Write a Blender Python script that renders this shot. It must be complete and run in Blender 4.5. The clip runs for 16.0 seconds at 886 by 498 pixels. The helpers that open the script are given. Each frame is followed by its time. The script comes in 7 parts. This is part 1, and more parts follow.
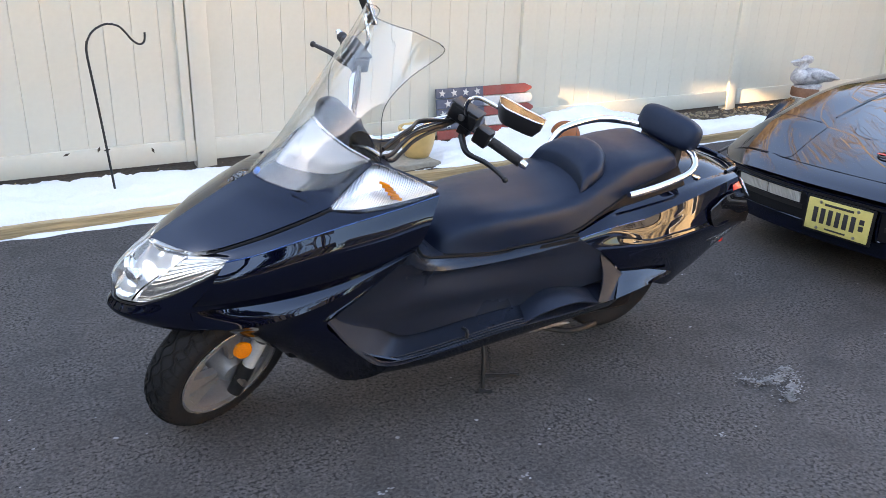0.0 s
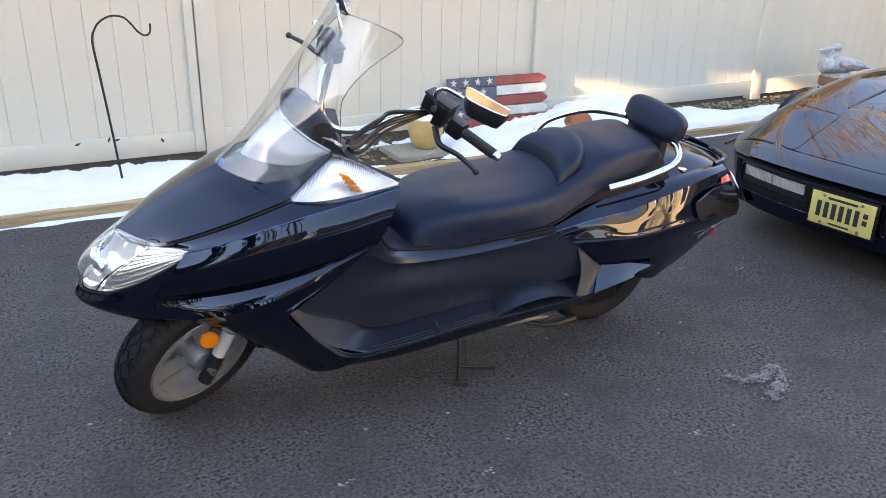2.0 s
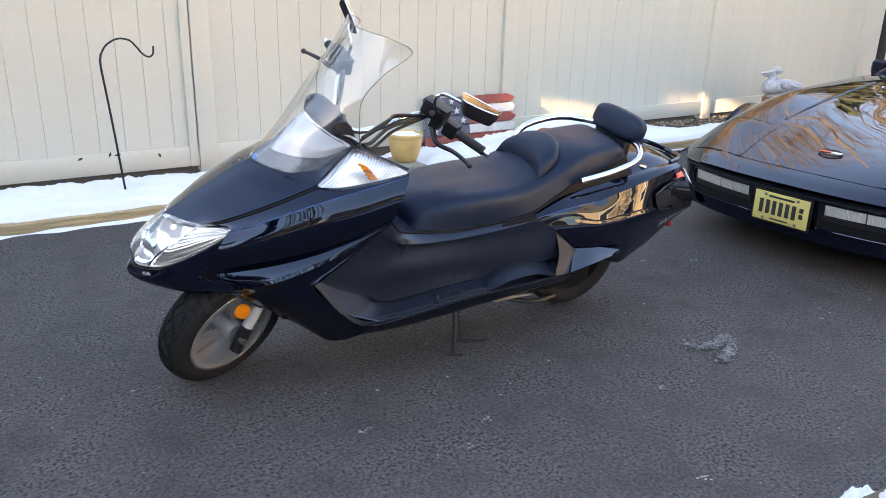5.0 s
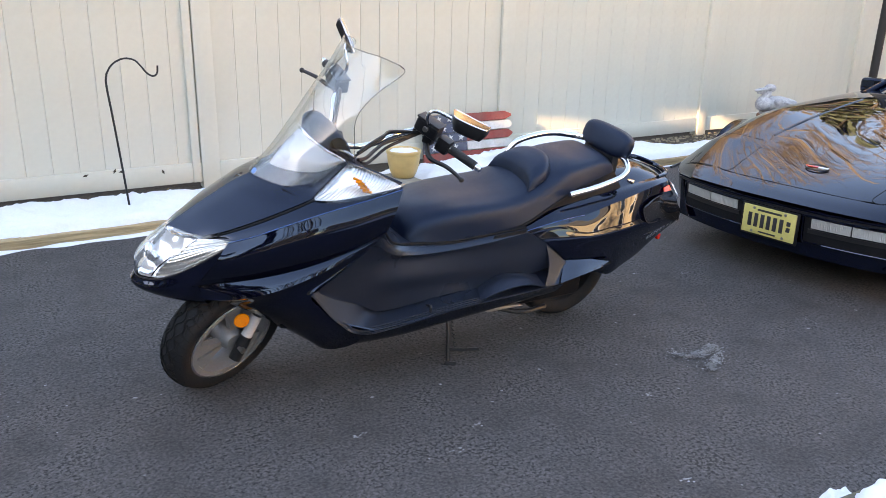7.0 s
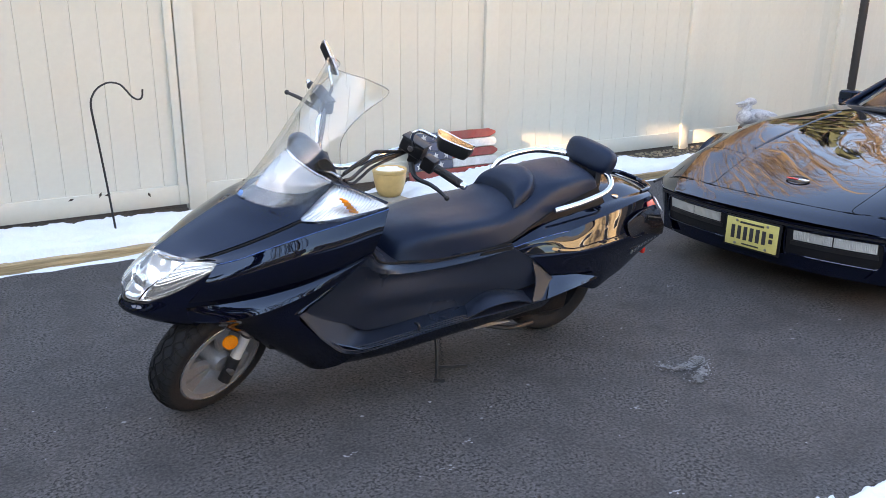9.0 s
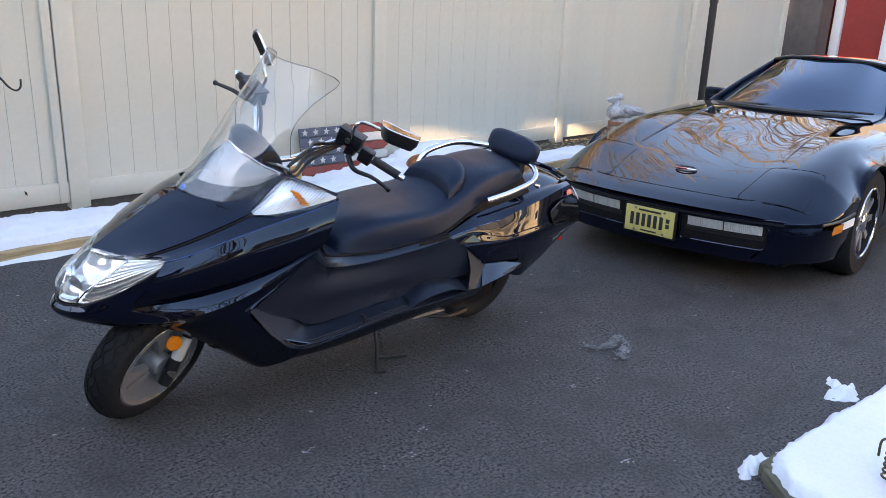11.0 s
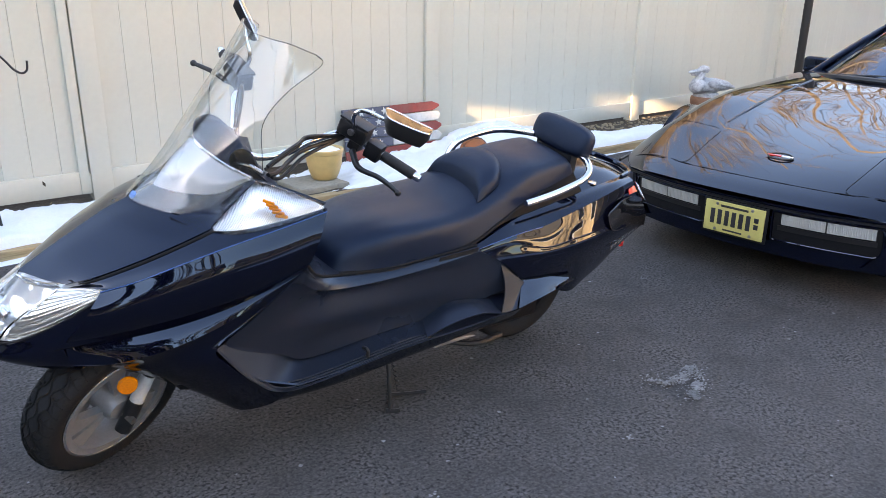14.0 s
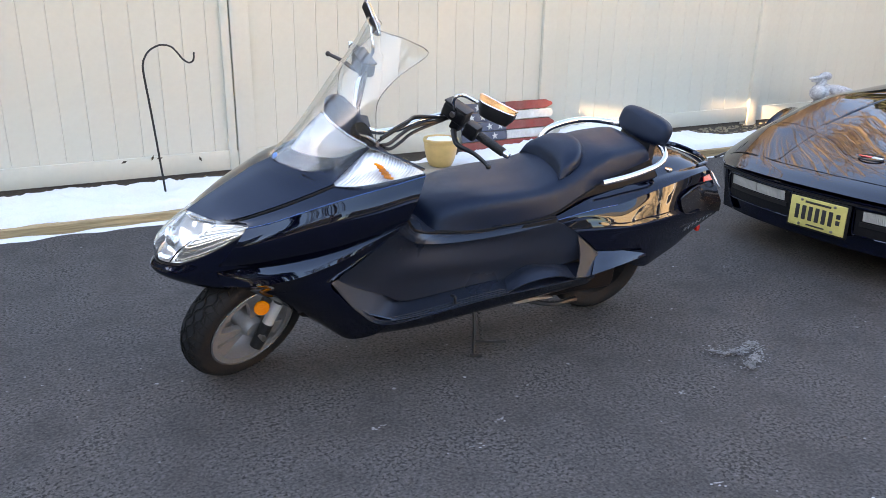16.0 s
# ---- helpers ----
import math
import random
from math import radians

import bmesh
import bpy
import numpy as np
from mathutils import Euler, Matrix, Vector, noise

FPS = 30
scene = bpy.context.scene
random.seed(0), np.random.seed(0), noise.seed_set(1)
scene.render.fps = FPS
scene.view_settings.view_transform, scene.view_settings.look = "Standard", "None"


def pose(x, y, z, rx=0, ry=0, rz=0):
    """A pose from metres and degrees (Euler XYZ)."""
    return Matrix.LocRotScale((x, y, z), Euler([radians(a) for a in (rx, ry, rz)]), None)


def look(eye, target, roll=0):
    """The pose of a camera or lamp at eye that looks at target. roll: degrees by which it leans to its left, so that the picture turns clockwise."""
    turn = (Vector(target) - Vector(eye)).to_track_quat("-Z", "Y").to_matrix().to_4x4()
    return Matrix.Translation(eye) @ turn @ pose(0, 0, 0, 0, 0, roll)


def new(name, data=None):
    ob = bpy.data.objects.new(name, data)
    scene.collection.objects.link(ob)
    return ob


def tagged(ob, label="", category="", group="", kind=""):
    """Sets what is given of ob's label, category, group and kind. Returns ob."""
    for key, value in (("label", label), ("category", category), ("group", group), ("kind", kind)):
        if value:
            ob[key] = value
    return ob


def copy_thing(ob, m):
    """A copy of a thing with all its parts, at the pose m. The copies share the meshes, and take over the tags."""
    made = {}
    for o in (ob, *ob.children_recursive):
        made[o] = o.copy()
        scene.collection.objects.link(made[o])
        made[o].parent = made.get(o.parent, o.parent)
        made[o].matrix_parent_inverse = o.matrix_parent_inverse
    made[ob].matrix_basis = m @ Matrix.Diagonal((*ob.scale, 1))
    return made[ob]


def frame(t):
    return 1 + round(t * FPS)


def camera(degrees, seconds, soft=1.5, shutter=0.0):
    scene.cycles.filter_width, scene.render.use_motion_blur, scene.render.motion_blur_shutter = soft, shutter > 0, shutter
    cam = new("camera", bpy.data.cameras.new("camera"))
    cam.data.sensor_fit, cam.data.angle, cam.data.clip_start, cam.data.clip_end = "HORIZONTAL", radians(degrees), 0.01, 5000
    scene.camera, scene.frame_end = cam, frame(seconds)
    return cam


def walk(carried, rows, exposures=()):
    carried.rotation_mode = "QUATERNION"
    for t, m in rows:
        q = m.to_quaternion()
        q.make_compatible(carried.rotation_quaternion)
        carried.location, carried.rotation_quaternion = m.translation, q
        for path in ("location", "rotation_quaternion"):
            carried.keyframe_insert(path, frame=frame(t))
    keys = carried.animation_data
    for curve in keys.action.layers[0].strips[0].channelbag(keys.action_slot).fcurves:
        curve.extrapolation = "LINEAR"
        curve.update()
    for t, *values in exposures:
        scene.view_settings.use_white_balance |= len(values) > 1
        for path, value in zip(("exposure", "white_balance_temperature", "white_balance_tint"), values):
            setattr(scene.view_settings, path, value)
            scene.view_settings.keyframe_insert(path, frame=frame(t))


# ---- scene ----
cam = camera(58.79, 16.0, soft=0.7)
# seconds, eye x, y, z, yaw, pitch, roll
ROWS = [
    (0, 0.0688, -0.2202, 1.4628, -31.993, -21.085, 1.953),
    (0.5, 0.1899, -0.2646, 1.4758, -31.467, -21.298, 1.897),
    (1, 0.2615, -0.2719, 1.4521, -30.552, -21.827, 1.870),
    (1.5, 0.2734, -0.2932, 1.4728, -29.383, -21.755, 1.389),
    (2, 0.2675, -0.3156, 1.4714, -28.931, -21.917, 1.320),
    (2.5, 0.2559, -0.3370, 1.4738, -28.586, -21.971, 1.315),
    (3, 0.2444, -0.3440, 1.4725, -28.308, -21.916, 1.007),
    (3.5, 0.1164, -0.3438, 1.4772, -28.643, -21.300, 0.606),
    (4, -0.0206, -0.3566, 1.4408, -30.334, -21.199, 0.670),
    (4.5, -0.0532, -0.5234, 1.4512, -31.900, -20.354, 1.670),
    (7, -0.0809, -0.7292, 1.4733, -31.668, -18.480, 1.400),
    (7.5, -0.0711, -0.7298, 1.4723, -31.650, -18.261, 1.322),
    (8, -0.0595, -0.7446, 1.4805, -31.847, -17.671, 0.938),
    (8.5, -0.0643, -0.7544, 1.4833, -31.817, -17.378, 0.537),
    (9, -0.0876, -0.7477, 1.4845, -32.573, -17.244, 0.609),
    (9.5, -0.1977, -0.6621, 1.4757, -38.252, -17.340, 1.538),
    (12, -0.3888, -0.5565, 1.4587, -43.997, -17.403, 2.312),
    (12.5, -0.3258, -0.5242, 1.4424, -42.441, -18.046, 2.524),
    (13, -0.1376, -0.4544, 1.4459, -39.246, -18.785, 1.274),
    (13.5, 0.0217, -0.3713, 1.4247, -37.889, -19.251, 0.922),
    (14, 0.1756, -0.2438, 1.4234, -37.512, -19.290, 0.732),
    (14.5, 0.2417, -0.2496, 1.4349, -34.073, -19.273, 0.113),
    (15, 0.2823, -0.4796, 1.4345, -28.984, -19.168, 0.427),
    (15.5, 0.2289, -0.6209, 1.4456, -28.129, -19.323, 0.677),
    (16, 0.0313, -0.7012, 1.4386, -28.042, -19.185, 0.949),
]


def eye_pose(x, y, z, yaw, pitch, roll):
    """A camera pose from its place, its heading, its tilt and its lean."""
    return pose(x, y, z, 0, 0, yaw) @ pose(0, 0, 0, 90 + pitch) @ pose(0, 0, 0, 0, 0, roll)


# seconds, stops, kelvin, tint: the clip's own exposure and white balance
LIGHT = [(0, 4.60, 9950, 25), (4.7, 4.58, 9950, 25), (9.0, 4.56, 9650, 25), (9.7, 4.50, 9300, 25), (11.8, 4.08, 9000, 25), (12.5, 4.24, 9150, 25), (14.5, 4.57, 9700, 25), (16, 4.58, 9900, 25)]
walk(cam, [(r[0], eye_pose(*r[1:])) for r in ROWS], LIGHT)

# ---- place ----
# Driveway shaded by added, unseen houses: x runs along the fence, y towards it.

# ---- light ----
SUN_EL, SUN_AZ = 11.0, 262.0   # degrees; azimuth from +y, clockwise

world = bpy.data.worlds.new("sky")
scene.world = world
world.use_nodes = True
wn = world.node_tree.nodes
sky = wn.new("ShaderNodeTexSky")
sky.sky_type = "NISHITA"
sky.sun_disc = False
sky.sun_elevation, sky.sun_rotation = radians(SUN_EL), radians(SUN_AZ)
sky.air_density, sky.dust_density, sky.ozone_density = 1.0, 0.4, 2.6
world.node_tree.links.new(sky.outputs[0], wn["Background"].inputs[0])
wn["Background"].inputs[1].default_value = 0.07

sun_data = bpy.data.lights.new("sun", "SUN")
sun_data.energy, sun_data.angle, sun_data.color = 5.0, radians(0.53), (1.0, 0.84, 0.62)
sun = new("sun", sun_data)
sun_to = Vector((math.sin(radians(SUN_AZ)) * math.cos(radians(SUN_EL)), math.cos(radians(SUN_AZ)) * math.cos(radians(SUN_EL)), math.sin(radians(SUN_EL))))
sun.matrix_world = look(sun_to * 50, (0, 0, 0))


# ---- materials ----
def material(name, color, rough=0.5, metal=0.0, grain=0.0, scale=40.0, stain=0.0, stain_scale=3.0, stain_color=None, bump=0.0,
             bump_scale=None, coat=0.0, coat_rough=0.03, alpha_glass=False, ior=1.45, rnd=0.0, spec=0.5, tint=None, stretch=None):
    """A principled surface whose colour varies at a fine and a coarse scale, with optional relief."""
    m = bpy.data.materials.new(name)
    m.use_nodes = True
    nt = m.node_tree
    n, l = nt.nodes, nt.links
    b = n["Principled BSDF"]
    b.inputs["Roughness"].default_value, b.inputs["Metallic"].default_value = rough, metal
    b.inputs["IOR"].default_value = ior
    b.inputs["Specular IOR Level"].default_value = spec
    b.inputs["Specular Tint"].default_value = (*(tint or (1, 1, 1)), 1)
    b.inputs["Coat Weight"].default_value, b.inputs["Coat Roughness"].default_value = coat, coat_rough
    co = n.new("ShaderNodeTexCoord").outputs["Object"]
    if stretch:
        sm = n.new("ShaderNodeVectorMath")
        sm.operation = "MULTIPLY"
        sm.inputs[1].default_value = stretch
        l.new(co, sm.inputs[0])
        co = sm.outputs[0]
    rgb = n.new("ShaderNodeRGB")
    rgb.outputs[0].default_value = (*color, 1)
    out = rgb.outputs[0]

    def mixed(a, fac, other, kind="MIX"):
        x = n.new("ShaderNodeMix")
        x.data_type, x.blend_type = "RGBA", kind
        l.new(fac, x.inputs[0])
        l.new(a, x.inputs[6])
        if isinstance(other, tuple):
            x.inputs[7].default_value = (*other, 1)
        else:
            l.new(other, x.inputs[7])
        return x.outputs[2]

    def noise_fac(sc, lo, hi, detail=4.0):
        t = n.new("ShaderNodeTexNoise")
        t.inputs["Scale"].default_value, t.inputs["Detail"].default_value = sc, detail
        l.new(co, t.inputs["Vector"])
        r = n.new("ShaderNodeMapRange")
        r.inputs[1].default_value, r.inputs[2].default_value = 0.3, 0.7
        r.inputs[3].default_value, r.inputs[4].default_value = lo, hi
        l.new(t.outputs[0], r.inputs[0])
        return r.outputs[0], t.outputs[0]

    if grain:
        f, _ = noise_fac(scale, 0.0, grain)
        out = mixed(out, f, tuple(c * 0.25 for c in color))
        f, _ = noise_fac(scale * 1.7, 0.0, grain * 0.6)
        out = mixed(out, f, tuple(min(1.0, c * 1.7 + 0.004) for c in color))
    if stain:
        f, _ = noise_fac(stain_scale, 0.0, stain, 6.0)
        out = mixed(out, f, stain_color or tuple(c * 0.6 for c in color))
        f, _ = noise_fac(stain_scale * 0.4, max(0.03, rough - 0.12), min(1.0, rough + 0.12))
        l.new(f, b.inputs["Roughness"])
    if rnd:
        o = n.new("ShaderNodeObjectInfo")
        r = n.new("ShaderNodeMapRange")
        r.inputs[3].default_value, r.inputs[4].default_value = 0.0, rnd
        l.new(o.outputs["Random"], r.inputs[0])
        out = mixed(out, r.outputs[0], tuple(c * 0.5 for c in color))
    l.new(out, b.inputs["Base Color"])
    if bump:
        _, t = noise_fac(bump_scale or scale, 0, 1, 3.0)
        bp = n.new("ShaderNodeBump")
        bp.inputs["Strength"].default_value, bp.inputs["Distance"].default_value = bump, 0.01
        l.new(t, bp.inputs["Height"])
        l.new(bp.outputs[0], b.inputs["Normal"])
    if alpha_glass:
        b.inputs["Transmission Weight"].default_value = 1.0
    return m


# Blue specular tint puts sky blue into the reflections of both paints.
PAINT = material("black_blue_paint", (0.0012, 0.0018, 0.007), rough=0.02, spec=0.62, tint=(0.38, 0.64, 1.0), grain=0.15, scale=900, coat=0.15, coat_rough=0.01)
CAR_PAINT = material("black_car_paint", (0.0010, 0.0016, 0.006), rough=0.02, spec=0.62, tint=(0.33, 0.60, 1.0), grain=0.1, scale=700, coat=0.15, coat_rough=0.01)
# The plastics' bluish sky sheen is likewise set in their specular tint.
MATTE = material("black_grained_plastic", (0.012, 0.016, 0.026), rough=0.36, spec=0.42, tint=(0.55, 0.76, 1.0), grain=0.2, scale=350, bump=0.10, bump_scale=500, stain=0.3, stain_scale=9, stain_color=(0.017, 0.022, 0.034))
SATIN = material("satin_black_plastic", (0.010, 0.013, 0.020), rough=0.22, spec=0.55, tint=(0.55, 0.76, 1.0), grain=0.15, scale=400, bump=0.05, bump_scale=500)
DARK = material("dark_underbody", (0.006, 0.006, 0.007), rough=0.6, spec=0.2, grain=0.3, scale=80, bump=0.2)
# The vinyl's specular tint colours its sheen like blue sky.
VINYL = material("black_seat_vinyl", (0.0035, 0.0075, 0.019), rough=0.37, spec=0.44, tint=(0.55, 0.75, 1.0), grain=0.25, scale=500, bump=0.14, bump_scale=700, stain=0.3, stain_scale=6, stain_color=(0.005, 0.010, 0.024))
CHROME = material("chrome", (0.8, 0.8, 0.82), rough=0.06, metal=1.0, grain=0.05, scale=60)
ALLOY = material("silver_wheel_paint", (0.26, 0.265, 0.275), rough=0.42, metal=0.4, grain=0.15, scale=120, stain=0.3, stain_scale=14, stain_color=(0.2, 0.2, 0.2))
STEEL = material("worn_steel", (0.25, 0.24, 0.23), rough=0.4, metal=0.9, grain=0.4, scale=60)
BLACK_METAL = material("black_painted_metal", (0.01, 0.01, 0.011), rough=0.38, grain=0.3, scale=90, bump=0.05)
RUBBER = material("tyre_rubber", (0.014, 0.015, 0.017), rough=0.75, grain=0.4, scale=120, bump=0.2, bump_scale=200, spec=0.16, stain=0.3, stain_scale=8, stain_color=(0.019, 0.019, 0.020))
BLUE_LINE = material("blue_pinstripe", (0.002, 0.062, 0.22), rough=0.3, coat=0.4)
AMBER = material("amber_lens", (0.75, 0.2, 0.008), rough=0.14, grain=0.3, scale=150, coat=0.6)
RED_LENS = material("red_lens", (0.55, 0.02, 0.015), rough=0.12, grain=0.2, scale=150, coat=0.6)
CLEAR = material("clear_plastic", (0.98, 0.985, 0.985), rough=0.01, alpha_glass=True, ior=1.3)
SCREEN = material("hazy_screen_acrylic", (0.90, 0.90, 0.885), rough=0.004, alpha_glass=True, ior=1.5, spec=1.0)
SCREEN.node_tree.nodes["Principled BSDF"].inputs["Transmission Weight"].default_value = 0.988
BEAM = material("polished_lamp_bowl", (0.90, 0.91, 0.92), rough=0.07, metal=1.0, stain=0.1, stain_scale=30, stain_color=(0.7, 0.71, 0.72))
SILVER = material("satin_silver_plastic", (0.74, 0.75, 0.77), rough=0.32, metal=0.2, grain=0.04, scale=300, stain=0.08, stain_scale=12)
BADGE = material("silver_badge", (0.6, 0.61, 0.63), rough=0.25, metal=0.9, grain=0.1, scale=200)
MIRROR = material("mirror_glass", (0.8, 0.8, 0.8), rough=0.09, metal=1.0)
VINYL_FENCE = material("tan_vinyl_fence", (0.565, 0.545, 0.458), rough=0.45, grain=0.05, scale=25, stain=0.12, stain_scale=1.3, stain_color=(0.5, 0.46, 0.38), rnd=0.06, bump=0.02, bump_scale=6)
TIMBER = material("weathered_timber", (0.46, 0.32, 0.17), rough=0.8, grain=0.8, scale=70, stain=0.6, stain_scale=9, stain_color=(0.20, 0.13, 0.07), bump=0.6, bump_scale=60, stretch=(0.05, 1, 1))
OLD_TIMBER = material("grey_green_timber", (0.15, 0.135, 0.09), rough=0.85, grain=0.8, scale=70, stain=0.6, stain_scale=12, stain_color=(0.06, 0.06, 0.04), bump=0.6, bump_scale=60, stretch=(0.06, 1, 1))
SNOW = material("old_snow", (0.75, 0.77, 0.80), rough=0.7, grain=0.08, scale=90, stain=0.12, stain_scale=5, stain_color=(0.66, 0.68, 0.71), bump=0.5, bump_scale=38)
SOIL = material("bed_soil", (0.065, 0.048, 0.033), rough=0.95, grain=0.7, scale=50, stain=0.7, stain_scale=6, stain_color=(0.045, 0.032, 0.022), bump=0.9, bump_scale=40)
SLIDER = material("bare_fork_metal", (0.86, 0.84, 0.80), rough=0.20, metal=0.45, grain=0.15, scale=160)
IRON = material("black_iron", (0.012, 0.012, 0.013), rough=0.5, grain=0.4, scale=120, bump=0.1)
YELLOW_POT = material("yellow_plastic_pot", (0.62, 0.41, 0.17), rough=0.4, grain=0.12, scale=20, stain=0.3, stain_scale=5)
STONE = material("pale_stone", (0.30, 0.27, 0.22), rough=0.85, grain=0.4, scale=40, stain=0.4, stain_scale=7, bump=0.3)
TERRACOTTA = material("weathered_terracotta", (0.26, 0.12, 0.07), rough=0.8, grain=0.4, scale=40, stain=0.5, stain_scale=8, bump=0.25)
BIRD_WHITE = material("weathered_white_concrete", (0.55, 0.55, 0.55), rough=0.8, grain=0.45, scale=45, stain=0.6, stain_scale=22, stain_color=(0.16, 0.16, 0.17), bump=0.4, bump_scale=60)
FLAG_RED = material("worn_red_paint", (0.36, 0.05, 0.04), rough=0.7, grain=0.4, scale=30, stain=0.6, stain_scale=9, stain_color=(0.22, 0.1, 0.08), bump=0.2)
FLAG_WHITE = material("worn_white_paint", (0.68, 0.66, 0.62), rough=0.7, grain=0.3, scale=30, stain=0.5, stain_scale=9, stain_color=(0.4, 0.36, 0.3), bump=0.2)
FLAG_BLUE = material("worn_blue_paint", (0.06, 0.075, 0.12), rough=0.7, grain=0.4, scale=30, stain=0.6, stain_scale=9, stain_color=(0.14, 0.14, 0.15), bump=0.2)
PLATE = material("yellow_plate", (0.55, 0.46, 0.15), rough=0.4, grain=0.1, scale=60, stain=0.2, stain_scale=20)
PLATE_INK = material("black_plate_ink", (0.02, 0.02, 0.022), rough=0.5)
# Blue specular tint stands in for a bluer sky mirrored in the glass.
SKY_TINTED = material("sky_tinted_car_glass", (0.006, 0.010, 0.018), rough=0.012, spec=0.9, tint=(0.32, 0.60, 1.0), ior=1.62)
BALL = material("orange_rubber", (0.36, 0.10, 0.03), rough=0.6, grain=0.3, scale=150, bump=0.3, bump_scale=300, stain=0.4, stain_scale=10)
RED_SIDING = material("red_painted_wood", (0.30, 0.028, 0.022), rough=0.6, grain=0.2, scale=14, stain=0.3, stain_scale=2)
WHITE_TRIM = material("white_painted_trim", (0.72, 0.72, 0.72), rough=0.5, grain=0.06, scale=20, stain=0.1)
BROWN_WALL = material("brown_grey_wall", (0.12, 0.10, 0.09), rough=0.8, grain=0.3, scale=8, stain=0.3, stain_scale=1)
TAN_SIDING = material("tan_house_siding", (0.44, 0.34, 0.22), rough=0.7, grain=0.1, scale=10, stain=0.2, stain_scale=1)
ROOF = material("grey_roof_shingle", (0.09, 0.085, 0.08), rough=0.9, grain=0.5, scale=15, stain=0.4, stain_scale=2)
BARK = material("winter_bark", (0.030, 0.024, 0.019), rough=0.9, grain=0.5, scale=20, bump=0.5)
PANE = material("window_pane", (0.02, 0.025, 0.03), rough=0.03, spec=0.8, coat=1.0)


def asphalt():
    """Fine-grained asphalt: pale chips and dark pits between them, over a broad mottling."""
    m = material("asphalt", (0.064, 0.0575, 0.055), rough=0.80, stain=0.7, stain_scale=0.9, stain_color=(0.082, 0.074, 0.071), spec=0.35)
    n, l = m.node_tree.nodes, m.node_tree.links
    b = n["Principled BSDF"]
    broad = b.inputs["Base Color"].links[0].from_socket
    co = n.new("ShaderNodeTexCoord").outputs["Object"]

    def mult(a, tex_out, lo, hi, v0, v1):
        r = n.new("ShaderNodeMapRange")
        for k, v in zip((1, 2, 3, 4), (lo, hi, v0, v1)):
            r.inputs[k].default_value = v
        l.new(tex_out, r.inputs[0])
        x = n.new("ShaderNodeMix")
        x.data_type, x.blend_type = "RGBA", "MULTIPLY"
        x.inputs[0].default_value = 1.0
        l.new(a, x.inputs[6])
        l.new(r.outputs[0], x.inputs[7])
        return x.outputs[2]

    vo = n.new("ShaderNodeTexVoronoi")
    vo.inputs["Scale"].default_value = 150
    l.new(co, vo.inputs["Vector"])
    n1 = n.new("ShaderNodeTexNoise")
    n1.inputs["Scale"].default_value, n1.inputs["Detail"].default_value = 85, 4
    l.new(co, n1.inputs["Vector"])
    n2 = n.new("ShaderNodeTexNoise")
    n2.inputs["Scale"].default_value, n2.inputs["Detail"].default_value = 4.5, 6
    l.new(co, n2.inputs["Vector"])
    c = mult(broad, n1.outputs[0], 0.34, 0.66, 0.62, 1.34)
    c = mult(c, vo.outputs["Color"], 0.1, 0.9, 0.80, 1.20)
    c = mult(c, n2.outputs[0], 0.3, 0.7, 0.72, 1.30)
    n3 = n.new("ShaderNodeTexNoise")
    n3.inputs["Scale"].default_value, n3.inputs["Detail"].default_value = 80, 3
    l.new(co, n3.inputs["Vector"])
    drift, pits = n.new("ShaderNodeMath"), n.new("ShaderNodeMath")
    drift.operation, pits.operation = "MULTIPLY_ADD", "ADD"
    drift.inputs[1].default_value, drift.inputs[2].default_value = 0.45, -0.225
    l.new(n2.outputs[0], drift.inputs[0])
    l.new(n3.outputs[0], pits.inputs[0])
    l.new(drift.outputs[0], pits.inputs[1])
    c = mult(c, pits.outputs[0], 0.57, 0.64, 1.0, 0.30)
    l.new(c, b.inputs["Base Color"])
    bp = n.new("ShaderNodeBump")
    bp.inputs["Strength"].default_value, bp.inputs["Distance"].default_value = 0.7, 0.008
    l.new(n1.outputs[0], bp.inputs["Height"])
    l.new(bp.outputs[0], b.inputs["Normal"])
    return m


ASPHALT = asphalt()
CHALK = material("pale_scuffed_asphalt", (0.34, 0.34, 0.34), rough=0.95, grain=0.8, scale=120, stain=0.8, stain_scale=25, stain_color=(0.09, 0.09, 0.09), bump=0.6, bump_scale=120)


# ---- mesh helpers ----
def mesh_of(name, verts, faces, mat, smooth=True, sharp=35.0):
    me = bpy.data.meshes.new(name)
    me.from_pydata([tuple(v) for v in verts], [], faces)
    me.materials.append(mat)
    if smooth:
        me.polygons.foreach_set("use_smooth", [True] * len(me.polygons))
        me.set_sharp_from_angle(angle=radians(sharp))
    me.update()
    return me


def part(name, bm, mat, parent=None, label="", smooth=True, sharp=35.0):
    """Links a bmesh, or a ready mesh, as one object under its thing."""
    if isinstance(bm, bpy.types.Mesh):
        me = bm
        if mat and not me.materials:
            me.materials.append(mat)
    else:
        bmesh.ops.recalc_face_normals(bm, faces=bm.faces)
        me = bpy.data.meshes.new(name)
        bm.to_mesh(me)
        bm.free()
        me.materials.append(mat)
        if smooth:
            me.polygons.foreach_set("use_smooth", [True] * len(me.polygons))
            me.set_sharp_from_angle(angle=radians(sharp))
    ob = new(name, me)
    ob.parent = parent
    if label:
        ob["label"] = label
    return ob


def thing(name, m, label, category, group=""):
    ob = new(name)
    ob.empty_display_size = 0.1
    ob.matrix_world = m
    return tagged(ob, label, category, group)


